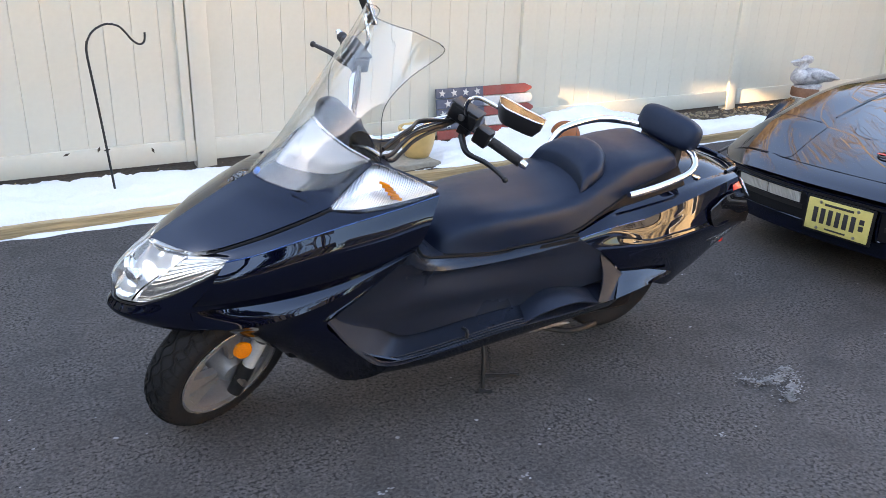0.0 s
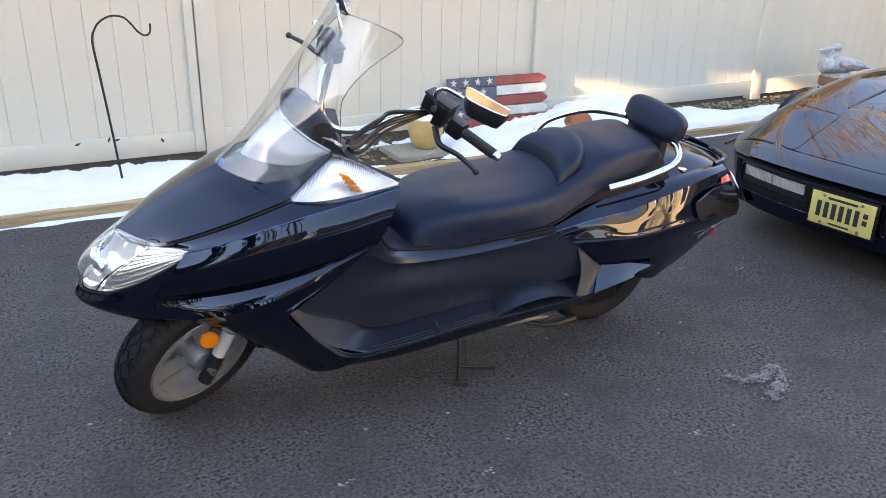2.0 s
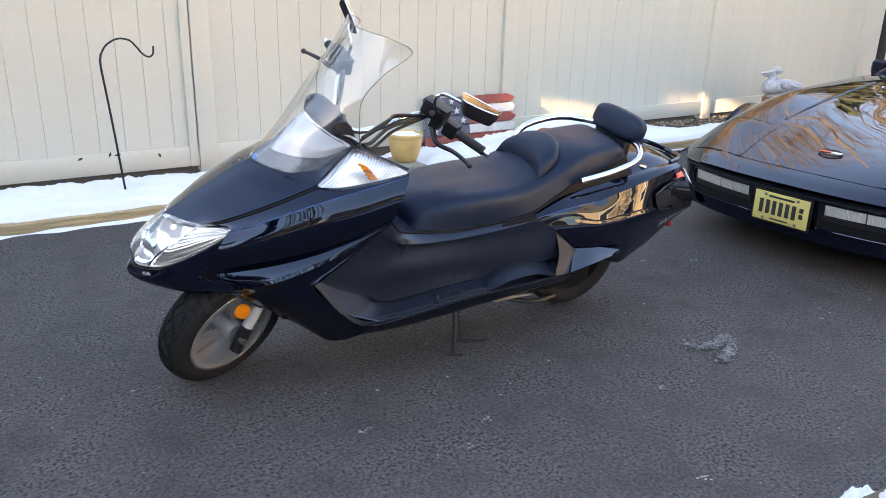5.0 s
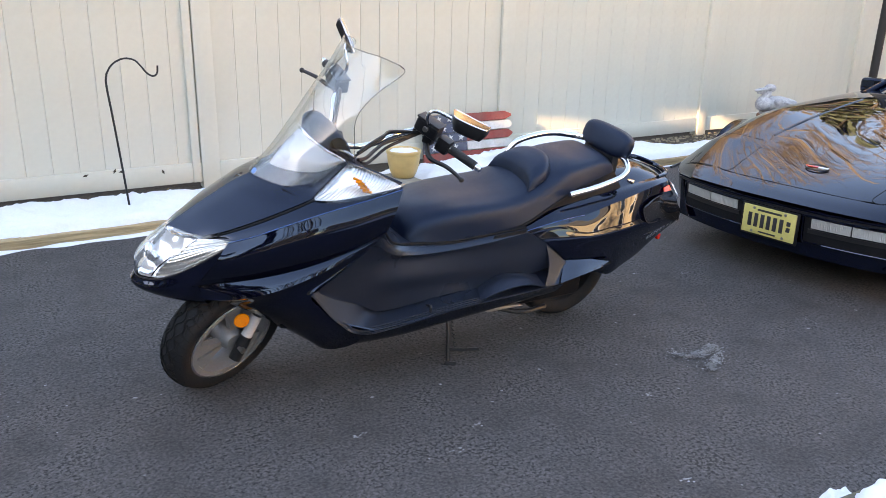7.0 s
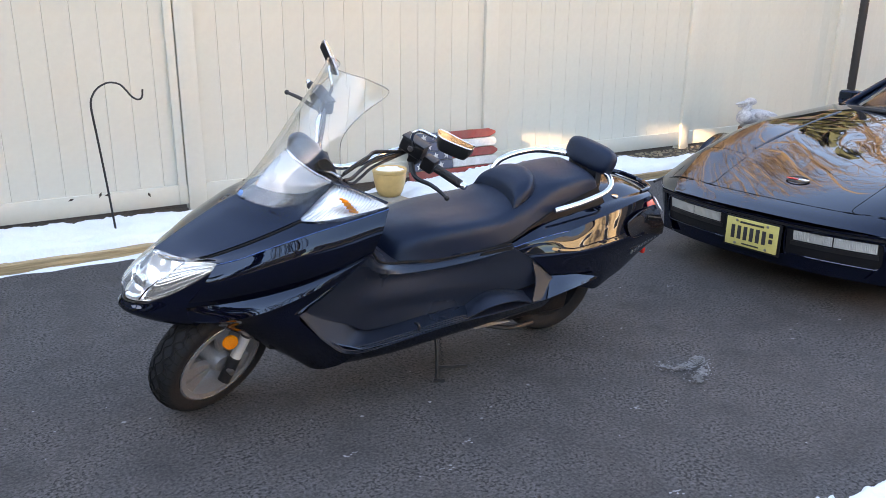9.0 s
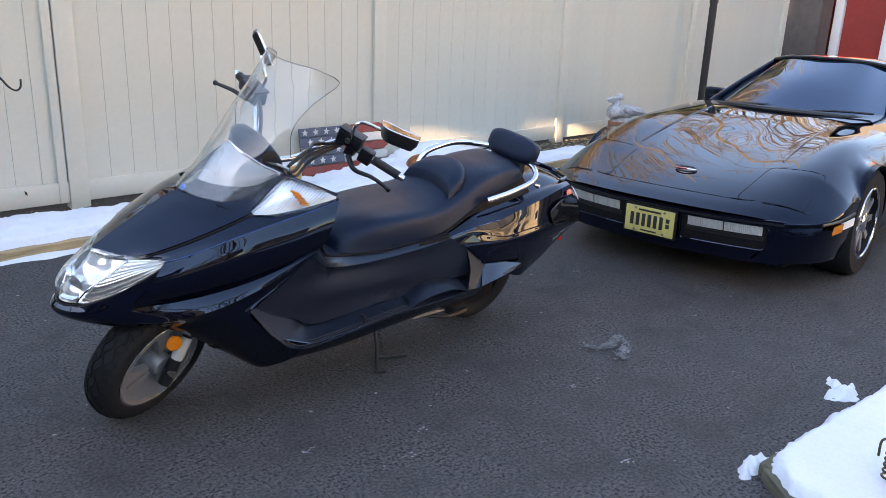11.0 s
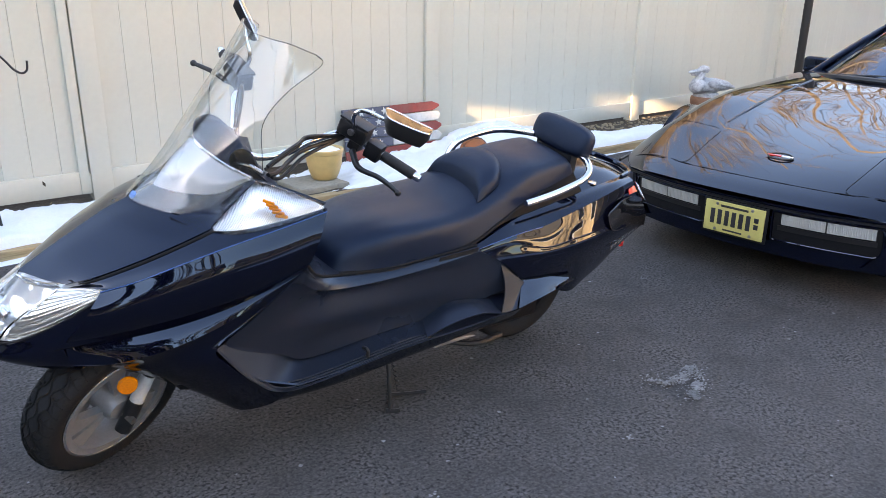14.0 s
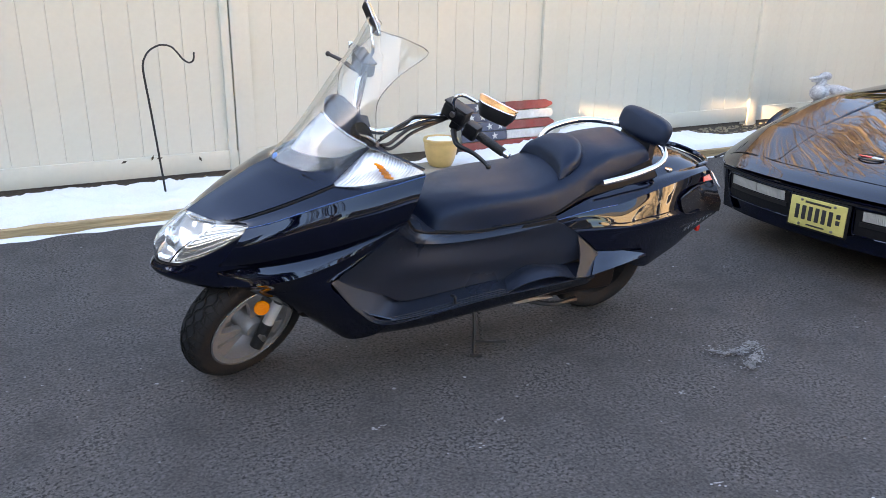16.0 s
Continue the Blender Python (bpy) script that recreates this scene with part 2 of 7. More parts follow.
def box(x0, x1, y0, y1, z0, z1, bevel=0.0, seg=2, bm=None):
    own = bm is None
    bm = bm or bmesh.new()
    vs = bmesh.ops.create_cube(bm, size=1.0)["verts"]
    for v in vs:
        v.co = Vector(((x0 + x1) / 2 + v.co.x * (x1 - x0), (y0 + y1) / 2 + v.co.y * (y1 - y0), (z0 + z1) / 2 + v.co.z * (z1 - z0)))
    if bevel:
        es = list({e for v in vs for e in v.link_edges})
        bmesh.ops.bevel(bm, geom=es, offset=bevel, segments=seg, profile=0.6, affect="EDGES")
    return bm


def curve_points(pts, n, closed=False):
    """Catmull-Rom through the points, n samples (floats or tuples)."""
    p = np.array(pts, float)
    k = len(p)
    if k == 2 and not closed:
        return p[0] + np.linspace(0, 1, n)[:, None] * (p[1] - p[0])
    out = []
    for s in np.linspace(0, k if closed else k - 1, n, endpoint=not closed):
        i = min(int(s), (k if closed else k - 1) - 1)
        f = s - i
        if closed:
            a, b, c, d = p[(i - 1) % k], p[i % k], p[(i + 1) % k], p[(i + 2) % k]
        else:
            b, c = p[i], p[i + 1]
            a = p[i - 1] if i > 0 else 2 * b - c
            d = p[i + 2] if i + 2 < k else 2 * c - b
        out.append(0.5 * (2 * b + (c - a) * f + (2 * a - 5 * b + 4 * c - d) * f * f + (3 * b - a - 3 * c + d) * f ** 3))
    return np.array(out)


def tube(pts, radius, n=0, sides=10, closed=False, caps=True):
    """A round bar along a smooth line; radius may be a list that is spread along it."""
    p = curve_points(pts, n or max(8, 6 * len(pts)), closed)
    m = len(p)
    rad = np.interp(np.linspace(0, 1, m), np.linspace(0, 1, len(radius)), radius) if isinstance(radius, (list, tuple)) else np.full(m, radius)
    tan = np.gradient(p, axis=0) if not closed else np.roll(p, -1, 0) - np.roll(p, 1, 0)
    tan /= np.linalg.norm(tan, axis=1)[:, None] + 1e-12
    nrm = np.cross(tan[0], (0.0, 0.0, 1.0))
    if np.linalg.norm(nrm) < 0.05:
        nrm = np.cross(tan[0], (1.0, 0.0, 0.0))
    verts, faces = [], []
    for i in range(m):
        nrm = nrm - tan[i] * (nrm @ tan[i])
        nrm /= np.linalg.norm(nrm)
        bi = np.cross(tan[i], nrm)
        for k in range(sides):
            a = 2 * math.pi * k / sides
            verts.append(p[i] + rad[i] * (math.cos(a) * nrm + math.sin(a) * bi))
    for i in range(m if closed else m - 1):
        for k in range(sides):
            j, k2 = (i + 1) % m, (k + 1) % sides
            faces.append((i * sides + k, i * sides + k2, j * sides + k2, j * sides + k))
    if caps and not closed:
        faces.append(tuple(range(sides))[::-1])
        faces.append(tuple((m - 1) * sides + k for k in range(sides)))
    return verts, faces


def lathe(profile, sides=32, axis="z", ring=False):
    """Turns a profile of (radius, height) about an axis; ring: it has an open middle."""
    verts, faces = [], []
    for r, h in profile:
        for k in range(sides):
            a = 2 * math.pi * k / sides
            x, y = r * math.cos(a), r * math.sin(a)
            verts.append((x, y, h) if axis == "z" else (x, h, y))
    for i in range(len(profile) - 1):
        for k in range(sides):
            k2 = (k + 1) % sides
            faces.append((i * sides + k, i * sides + k2, (i + 1) * sides + k2, (i + 1) * sides + k))
    last = (len(profile) - 1) * sides
    if ring:
        faces += [(last + k, last + (k + 1) % sides, (k + 1) % sides, k) for k in range(sides)]
    else:
        faces.append(tuple(range(sides)))
        faces.append(tuple(last + k for k in range(sides)))
    return verts, faces


def bm_from(*pieces):
    bm = bmesh.new()
    for verts, faces in pieces:
        vs = [bm.verts.new(v) for v in verts]
        for f in faces:
            try:
                bm.faces.new([vs[i] for i in f])
            except ValueError:
                pass
    return bm


def spread(rows, nu, nv, straight_u=False, straight_v=False):
    """A dense grid through a coarse one: rows of points of equal count."""
    def along(pts, n, straight):
        if straight:
            p = np.array(pts, float)
            s = np.linspace(0, len(p) - 1, n)
            return np.stack([np.interp(s, np.arange(len(p)), p[:, k]) for k in range(3)], 1)
        return curve_points(pts, n)
    a = np.array([along(r, nv, straight_v) for r in rows])
    return np.stack([along(a[:, j], nu, straight_u) for j in range(nv)], 1)


def sheet(name, rows, mat, parent, nu=16, nv=16, thick=0.006, side=1, straight_u=False, straight_v=False, label="", sharp=40.0):
    """A curved panel with thickness. Rows hold (length, side, height) points of the vehicle; side=-1 mirrors it."""
    g = spread(rows, nu, nv, straight_u, straight_v)
    g[:, :, 1] *= -side
    du, dv = np.gradient(g, axis=0), np.gradient(g, axis=1)
    nr = np.cross(du, dv)
    nr /= np.linalg.norm(nr, axis=2)[:, :, None] + 1e-9
    mid = g.reshape(-1, 3).mean(0)
    if ((g - mid * np.array([1, 0, 1]) - np.array([0, 0, -0.1])) * nr).sum() < 0:
        nr = -nr
    inner = g - nr * thick
    verts = np.concatenate([g.reshape(-1, 3), inner.reshape(-1, 3)])
    o = nu * nv
    faces = []
    for i in range(nu - 1):
        for j in range(nv - 1):
            a, b, c, d = i * nv + j, i * nv + j + 1, (i + 1) * nv + j + 1, (i + 1) * nv + j
            faces += [(a, b, c, d), (a + o, d + o, c + o, b + o)]
    rim = [j for j in range(nv)] + [i * nv + nv - 1 for i in range(1, nu)] + [(nu - 1) * nv + j for j in range(nv - 2, -1, -1)] + [i * nv for i in range(nu - 2, 0, -1)]
    for k in range(len(rim)):
        a, b = rim[k], rim[(k + 1) % len(rim)]
        faces.append((a, a + o, b + o, b))
    return part(name, bm_from((verts, faces)), mat, parent, label, sharp=sharp)
LAWN = material("dull_winter_grass", (0.16, 0.13, 0.07), rough=0.95, grain=0.6, scale=20, stain=0.6, stain_scale=0.6, stain_color=(0.5, 0.5, 0.5), bump=0.6, bump_scale=25)
SMOKED = material("smoked_lens", (0.012, 0.010, 0.010), rough=0.05, coat=1.0, spec=0.8)
GRIP = material("black_rubber_grip", (0.012, 0.012, 0.013), rough=0.6, grain=0.3, scale=200, bump=0.5, bump_scale=260)
BLUE_STICKER = material("blue_sticker", (0.12, 0.32, 0.75), rough=0.3, grain=0.2, scale=200)


def ribbed(name, scale, turn, color=(0.92, 0.93, 0.95)):
    """A bright pressed reflector with fine ribs."""
    m = material(name, color, rough=0.14, metal=0.4, stain=0.2, stain_scale=22, stain_color=(0.55, 0.56, 0.58))
    n, l = m.node_tree.nodes, m.node_tree.links
    co, mp, wv, bp = n.new("ShaderNodeTexCoord"), n.new("ShaderNodeMapping"), n.new("ShaderNodeTexWave"), n.new("ShaderNodeBump")
    mp.inputs["Rotation"].default_value = [radians(a) for a in turn]
    wv.inputs["Scale"].default_value, wv.inputs["Distortion"].default_value, wv.inputs["Detail Scale"].default_value = scale, 2.5, 1.2
    bp.inputs["Strength"].default_value, bp.inputs["Distance"].default_value = 0.45, 0.01
    l.new(co.outputs["Object"], mp.inputs[0])
    l.new(mp.outputs[0], wv.inputs[0])
    l.new(wv.outputs["Fac"], bp.inputs["Height"])
    l.new(bp.outputs[0], n["Principled BSDF"].inputs["Normal"])
    return m


LAMP_RIBS = material("bright_ribbed_reflector", (0.88, 0.86, 0.80), rough=0.12, metal=0.9, stain=0.15, stain_scale=30, stain_color=(0.6, 0.58, 0.5))
LAMP_INSIDE = material("bright_lamp_reflector", (0.93, 0.94, 0.95), rough=0.10, metal=0.55, stain=0.12, stain_scale=16, stain_color=(0.6, 0.61, 0.63), bump=0.0)
n, l = LAMP_INSIDE.node_tree.nodes, LAMP_INSIDE.node_tree.links
vo, bp = n.new("ShaderNodeTexVoronoi"), n.new("ShaderNodeBump")
vo.inputs["Scale"].default_value = 19
vo.feature = "SMOOTH_F1"
bp.inputs["Strength"].default_value, bp.inputs["Distance"].default_value = 0.7, 0.03
l.new(n.new("ShaderNodeTexCoord").outputs["Object"], vo.inputs["Vector"])
l.new(vo.outputs["Distance"], bp.inputs["Height"])
l.new(bp.outputs[0], n["Principled BSDF"].inputs["Normal"])
TURN_INSIDE = ribbed("ribbed_turn_reflector", 85, (0, 35, 30))
TURN_INSIDE.node_tree.nodes["Principled BSDF"].inputs["Metallic"].default_value = 0.65
TURN_INSIDE.node_tree.nodes["Bump"].inputs["Strength"].default_value = 0.4
FOG_LENS = ribbed("ribbed_fog_lens", 34, (0, 0, 90), (0.50, 0.49, 0.44))


# ---- ground ----
FENCE_Y, BED_Y, BED_Z = 4.91, 4.10, 0.06


def bumpy(x, y, scale, seed=0.0):
    return noise.noise(Vector((x * scale + seed, y * scale - seed, seed * 0.37)))


def ground_sheet():
    xs = sorted({-60, -30, -12, *np.round(np.arange(-4, 14.01, 0.5), 3), 20, 35, 60})
    ys = sorted({-60, -30, -12, *np.round(np.arange(-4, 6.01, 0.5), 3), 12, 30, 60})
    verts = [(x, y, 0.0) for y in ys for x in xs]
    w = len(xs)
    faces = [(j * w + i, j * w + i + 1, (j + 1) * w + i + 1, (j + 1) * w + i) for j in range(len(ys) - 1) for i in range(w - 1)]
    return mesh_of("ground", verts, faces, ASPHALT)


tagged(new("ground", ground_sheet()), "dark grey fine-grained asphalt driveway, worn and dry", "driveway", kind="structure")


def scuff():
    """Many small chalky flakes, thick along a short curved streak and thin around it."""
    bm = bmesh.new()
    rng = random.Random(4)
    streak = curve_points([(-0.122, 0.103, 0), (-0.09, 0.045, 0), (-0.05, 0.04, 0), (-0.02, 0.022, 0), (0.03, 0.045, 0), (0.09, 0.061, 0), (0.06, 0.0, 0), (0.0, -0.03, 0), (-0.02, -0.045, 0), (-0.07, -0.062, 0), (-0.085, -0.085, 0)], 120)
    for i in range(900):
        p = streak[rng.randrange(120)]
        near = rng.random() < 0.75
        w = 0.010 if near else 0.035
        x, y = p[0] + rng.gauss(0, w * 1.5), p[1] + rng.gauss(0, w)
        r = rng.uniform(0.0018, 0.0058) if near else rng.uniform(0.001, 0.003)
        ring = []
        for k in range(8):
            a = 2 * math.pi * k / 8
            q = r * rng.uniform(0.5, 1.3)
            ring.append(bm.verts.new((2.485 + x + q * 1.4 * math.cos(a), 1.25 + y + q * 0.8 * math.sin(a), 0.004 + 0.00002 * i)))
        bm.faces.new(ring)
    return bm


tagged(part("pale_scuff", scuff(), CHALK, smooth=False), "pale chalky scuff mark worn into the asphalt", "stain", kind="stuff")


def flecks():
    rng = random.Random(9)
    bm = bmesh.new()
    for i in range(170):
        x, y = rng.uniform(-0.6, 5.2), rng.uniform(-0.1, 3.9)
        r = rng.choice((0.004, 0.005, 0.006, 0.009))
        ring = [bm.verts.new((x + r * rng.uniform(0.5, 1.3) * math.cos(a), y + r * rng.uniform(0.4, 1.2) * math.sin(a), 0.0045)) for a in np.linspace(0, 5.4, 6)]
        bm.faces.new(ring)
    for fx, fy in ((1.722, 0.673), (2.016, 1.139), (1.316, 1.275), (1.165, 1.174), (0.931, 1.422), (3.2, 2.05)):
        for k in range(7):
            x, y = fx + rng.uniform(-0.025, 0.025), fy + rng.uniform(-0.015, 0.015)
            ring = [bm.verts.new((x + rng.uniform(0.003, 0.008) * math.cos(a), y + rng.uniform(0.002, 0.005) * math.sin(a), 0.0046)) for a in np.linspace(0, 5.4, 7)]
            bm.faces.new(ring)
    return bm


tagged(part("grit", flecks(), CHALK, smooth=False), "tiny pale flecks of grit scattered over the asphalt", "grit", kind="stuff")

# ---- planting bed along the fence ----
def bed_top(x, y):
    return BED_Z + 0.012 * bumpy(x, y, 3.0, 5.0) + 0.006 * bumpy(x, y, 14.0, 2.0)


def soil_sheet():
    xs, ys = np.arange(-3.0, 12.01, 0.06), np.linspace(BED_Y + 0.05, FENCE_Y + 0.5, 26)
    # The unseen rise behind the boards is added to keep the rail gap dark.
    verts = [(x, y, bed_top(x, y) + 0.5 * min(0.2, max(0.0, y - FENCE_Y - 0.06))) for y in ys for x in xs]
    w = len(xs)
    faces = [(j * w + i, j * w + i + 1, (j + 1) * w + i + 1, (j + 1) * w + i) for j in range(len(ys) - 1) for i in range(w - 1)]
    return mesh_of("planting_bed", verts, faces, SOIL)


tagged(new("planting_bed", soil_sheet()), "narrow soil bed with dead leaves and gravel along the fence", "flower bed", kind="structure")


def snow_depth(x, y):
    """Depth of the old snow over the bed; below zero where it has melted away."""
    t = (y - BED_Y) / (FENCE_Y - BED_Y)
    d = 0.05 + 0.02 * bumpy(x, y, 1.6, 3.0) + 0.018 * bumpy(x, y, 6.0, 8.0) + 0.008 * bumpy(x, y, 19.0, 2.0) + 0.006 * bumpy(x, y, 40.0, 6.0)
    d -= 0.07 * max(0.0, 1 - (y - 4.135 - 0.025 * bumpy(x, 0, 5.0, 9.0)) / 0.035)
    d -= 0.30 * max(0.0, t - 0.74 - 0.05 * bumpy(x, 0, 7.0, 1.0) - 0.05 * bumpy(x, 0, 23.0, 4.0)) / 0.2           # melted strip by the boards
    if x > 1.5:
        d -= 0.09 * math.exp(-(((x - 2.45) / 0.42) ** 2 + ((y - 4.40) / 0.35) ** 2))      # bare ground round the pot
    d += 0.17 * math.exp(-(((x - 4.35) / 0.55) ** 2 + ((y - 4.62) / 0.26) ** 2))     # drift beside the boards
    d -= 0.13 * math.exp(-(((x - 6.0) / 0.42) ** 2 + ((y - 4.78) / 0.22) ** 2))
    d -= 0.12 * max(0.0, min(1.0, (x - 6.25) / 0.5))
    return d


def snow_sheet(x0, x1, y0, y1, step, depth, base, name):
    xs, ys = np.arange(x0, x1, step), np.arange(y0, y1, step)
    verts, idx, faces = [], {}, []

    def vert(i, j):
        if (i, j) not in idx:
            x, y = xs[i], ys[j]
            d = depth(x, y)
            idx[i, j] = len(verts)
            verts.append((x, y, base(x, y) + max(-0.012, d)))
        return idx[i, j]
    for i in range(len(xs) - 1):
        for j in range(len(ys) - 1):
            if max(depth(xs[i + a], ys[j + b]) for a in (0, 1) for b in (0, 1)) > 0:
                faces.append((vert(i, j), vert(i + 1, j), vert(i + 1, j + 1), vert(i, j + 1)))
    return mesh_of(name, verts, faces, SNOW, sharp=80)


tagged(new("snow_bank", snow_sheet(-1.2, 7.6, BED_Y + 0.015, FENCE_Y, 0.0165, snow_depth, bed_top, "snow_bank")), "old crusted white snow lying along the fence", "snow", kind="stuff")


def verge_depth(x, y):
    t = (BED_Y - y) / 0.05
    return 0.020 * (0.75 + 1.0 * bumpy(x, 0.0, 1.1, 12.0) + 0.7 * bumpy(x, y, 6.0, 4.0)) - 0.016 * t - 0.012 * max(0.0, t - 1.4)


tagged(new("snow_strip", snow_sheet(-3.0, 6.2, 3.93, BED_Y + 0.004, 0.014, verge_depth, lambda x, y: 0.0, "snow_strip")), "thin ragged strip of melting snow at the foot of the timber edging", "snow", kind="stuff")


def timber_length(x0, x1, y0, y1, z1, mat):
    bm = box(x0, x1, y0, y1, -0.02, z1, 0.008)
    bmesh.ops.subdivide_edges(bm, edges=[e for e in bm.edges if abs(e.verts[0].co.x - e.verts[1].co.x) > 0.2], cuts=8)
    for v in bm.verts:
        v.co.z += 0.004 * bumpy(v.co.x, v.co.y, 3.0)
        v.co.y += 0.004 * bumpy(v.co.x, v.co.z, 2.0, 6.0)
    return bm


EDGING = "bed edging timbers"
for x0, x1 in ((-3.0, -0.62), (-0.61, 1.82), (1.83, 4.26), (4.27, 6.70), (6.71, 9.1), (9.11, 12.0)):
    tagged(part("edging_timber", timber_length(x0, x1, BED_Y, BED_Y + 0.085, BED_Z + 0.002, TIMBER), TIMBER), "weathered brown landscape timber edging the bed", "timber", EDGING)

# ---- raised bed at the drive's other side ----
CORNER = Vector((2.00, 0.352, 0))
LONG, SHORT = radians(-5.0), radians(-130.0)
BED_IN = (Vector((math.sin(LONG), -math.cos(LONG), 0)), Vector((-math.sin(SHORT), math.cos(SHORT), 0)))


def inside(x, y):
    """Distances in from the outer faces of the long and of the short timber."""
    p = Vector((x, y, 0)) - CORNER
    return p.dot(BED_IN[0]), p.dot(BED_IN[1])


def corner_depth(x, y):
    dl, ds = inside(x, y)
    ragged = 0.012 * bumpy(x, y, 11.0, 2.0) + 0.012 * bumpy(x, y, 34.0, 5.0) + 0.006 * bumpy(x, y, 70.0, 5.0)
    d = 0.045 + 0.020 * bumpy(x, y, 2.2, 7.0) + 0.008 * bumpy(x, y, 9.0, 3.0) + 0.003 * bumpy(x, y, 30.0, 1.0)
    d -= 0.055 * max(0.0, 1 - max(-0.5, dl + 0.010 + ragged) / 0.035) ** 1.5
    return d - 0.055 * max(0.0, 1 - max(-0.5, ds - 0.028 - 0.03 * bumpy(x, y, 5.0, 4.0) + 1.6 * ragged) / 0.045) ** 1.5


bm = timber_length(0.0, 2.9, -0.09, 0.0, 0.046, OLD_TIMBER)
long_timber = part("edging_timber", bm, OLD_TIMBER)
long_timber.matrix_world = Matrix.Translation(CORNER) @ Matrix.Rotation(LONG, 4, "Z")
tagged(long_timber, "grey-green weathered timber edging the raised bed, mostly under snow", "timber", "raised bed timbers")
side_timber = part("edging_timber", timber_length(0.03, 2.4, 0.0, 0.065, 0.043, OLD_TIMBER), OLD_TIMBER)
side_timber.matrix_world = Matrix.Translation(CORNER) @ Matrix.Rotation(SHORT, 4, "Z")
tagged(side_timber, "grey-green weathered timber edging the raised bed", "timber", "raised bed timbers")
bm = bmesh.new()
ends = [CORNER + BED_IN[0] * 0.05 + BED_IN[1] * 0.09, CORNER + Vector((2.9, -0.30, 0)), CORNER + Vector((2.9, -1.9, 0)), CORNER + Vector((-1.45, -1.85, 0))]
bm.faces.new([bm.verts.new((p.x, p.y, 0.034)) for p in ends])
tagged(part("raised_bed", bm, SOIL, smooth=False), "dark soil of the raised bed under the snow", "flower bed", kind="structure")
tagged(new("snow_cover", snow_sheet(0.75, 4.6, -1.5, 0.335, 0.0105, corner_depth, lambda x, y: 0.041, "snow_cover")), "white crusted snow with ragged edges covering the raised bed", "snow", kind="stuff")


def spill_depth(x, y):
    dl, ds = inside(x, y)
    blob = lambda cx, cy, rx, ry, h: h * math.exp(-(((x - cx) / rx) ** 2 + ((y - cy) / ry) ** 2))
    a = blob(2.84, 0.375, 0.075, 0.035, 0.05) + blob(2.83, 0.415, 0.05, 0.03, 0.045) + blob(2.90, 0.455, 0.03, 0.03, 0.045) + blob(2.935, 0.49, 0.02, 0.012, 0.04) + blob(2.77, 0.425, 0.035, 0.010, 0.04) + blob(2.93, 0.395, 0.025, 0.012, 0.035)
    a += blob(2.035, 0.395, 0.035, 0.022, 0.055) + blob(1.985, 0.385, 0.025, 0.022, 0.05) + blob(1.945, 0.368, 0.020, 0.016, 0.045) + blob(2.10, 0.395, 0.04, 0.012, 0.035)
    if ds > -0.02:
        a += 0.045 * math.exp(-((dl + 0.012) / 0.022) ** 2) * max(0.0, 0.55 + 1.3 * bumpy(x, 0.0, 4.0, 2.0))
    return a - 0.020 + 0.013 * bumpy(x, y, 22.0, 6.0) + 0.012 * bumpy(x, y, 55.0, 3.0)


tagged(new("snow_spill", snow_sheet(1.7, 4.2, 0.05, 0.60, 0.006, spill_depth, lambda x, y: 0.0, "snow_spill")), "small ragged lumps of snow fallen on the asphalt", "snow", kind="stuff")

# ---- fence ----
FENCE_TOP, BOARD = 1.86, 0.1625


def board_mesh(width, z0, z1, groove):
    """A vinyl board with chamfered long edges, so that joints read as grooves."""
    c = groove
    prof = [(-width / 2 + 0.0003, 0.0), (-width / 2 + 0.0003, -0.019 + c * 1.1), (-width / 2 + c, -0.019), (width / 2 - c, -0.019), (width / 2 - 0.0003, -0.019 + c * 1.1), (width / 2 - 0.0003, 0.0)]
    verts = [(x, y, z) for z in (z0, z1) for x, y in prof]
    n = len(prof)
    faces = [(k, (k + 1) % n, n + (k + 1) % n, n + k) for k in range(n)] + [tuple(range(n))[::-1], tuple(range(n, 2 * n))]
    return mesh_of("board", verts, faces, VINYL_FENCE, smooth=False)


def post_mesh():
    return box(-0.0635, 0.0635, -0.034, 0.0635, -0.05, FENCE_TOP + 0.05, 0.007)


fence = tagged(new("fence"), "tall tan vinyl privacy fence of upright tongue-and-groove boards", "fence", kind="structure")
POSTS = [-1.125, 1.395, 3.965, 6.50, 9.05, 11.6]
for i, px in enumerate(POSTS):
    post = part("post", post_mesh(), VINYL_FENCE, fence)
    post.location = (px, FENCE_Y - 0.02, 0)
    cap = part("cap", box(-0.072, 0.072, -0.072, 0.072, FENCE_TOP + 0.05, FENCE_TOP + 0.075, 0.008), VINYL_FENCE, post)
for a, b in zip(POSTS, POSTS[1:]):
    x0, x1 = a + 0.0637, b - 0.0637
    lift = 0.10
    part("rail", box(x0, x1, FENCE_Y - 0.042, FENCE_Y + 0.002, lift, lift + 0.14, 0.006), VINYL_FENCE, fence)
    part("rail", box(x0, x1, FENCE_Y - 0.042, FENCE_Y + 0.002, FENCE_TOP - 0.14, FENCE_TOP, 0.006), VINYL_FENCE, fence)
    n = int(round((x1 - x0) / BOARD))
    w = (x1 - x0) / n
    bm_board = board_mesh(w, lift + 0.13, FENCE_TOP - 0.13, 0.0032 if a < 1.5 else 0.0022 if a < 4.5 else 0.0012)
    for k in range(n):
        ob = new("board", bm_board)
        ob.parent = fence
        ob.location = (x0 + (k + 0.5) * w, FENCE_Y - 0.004 + 0.0004 * random.uniform(-1, 1), 0)
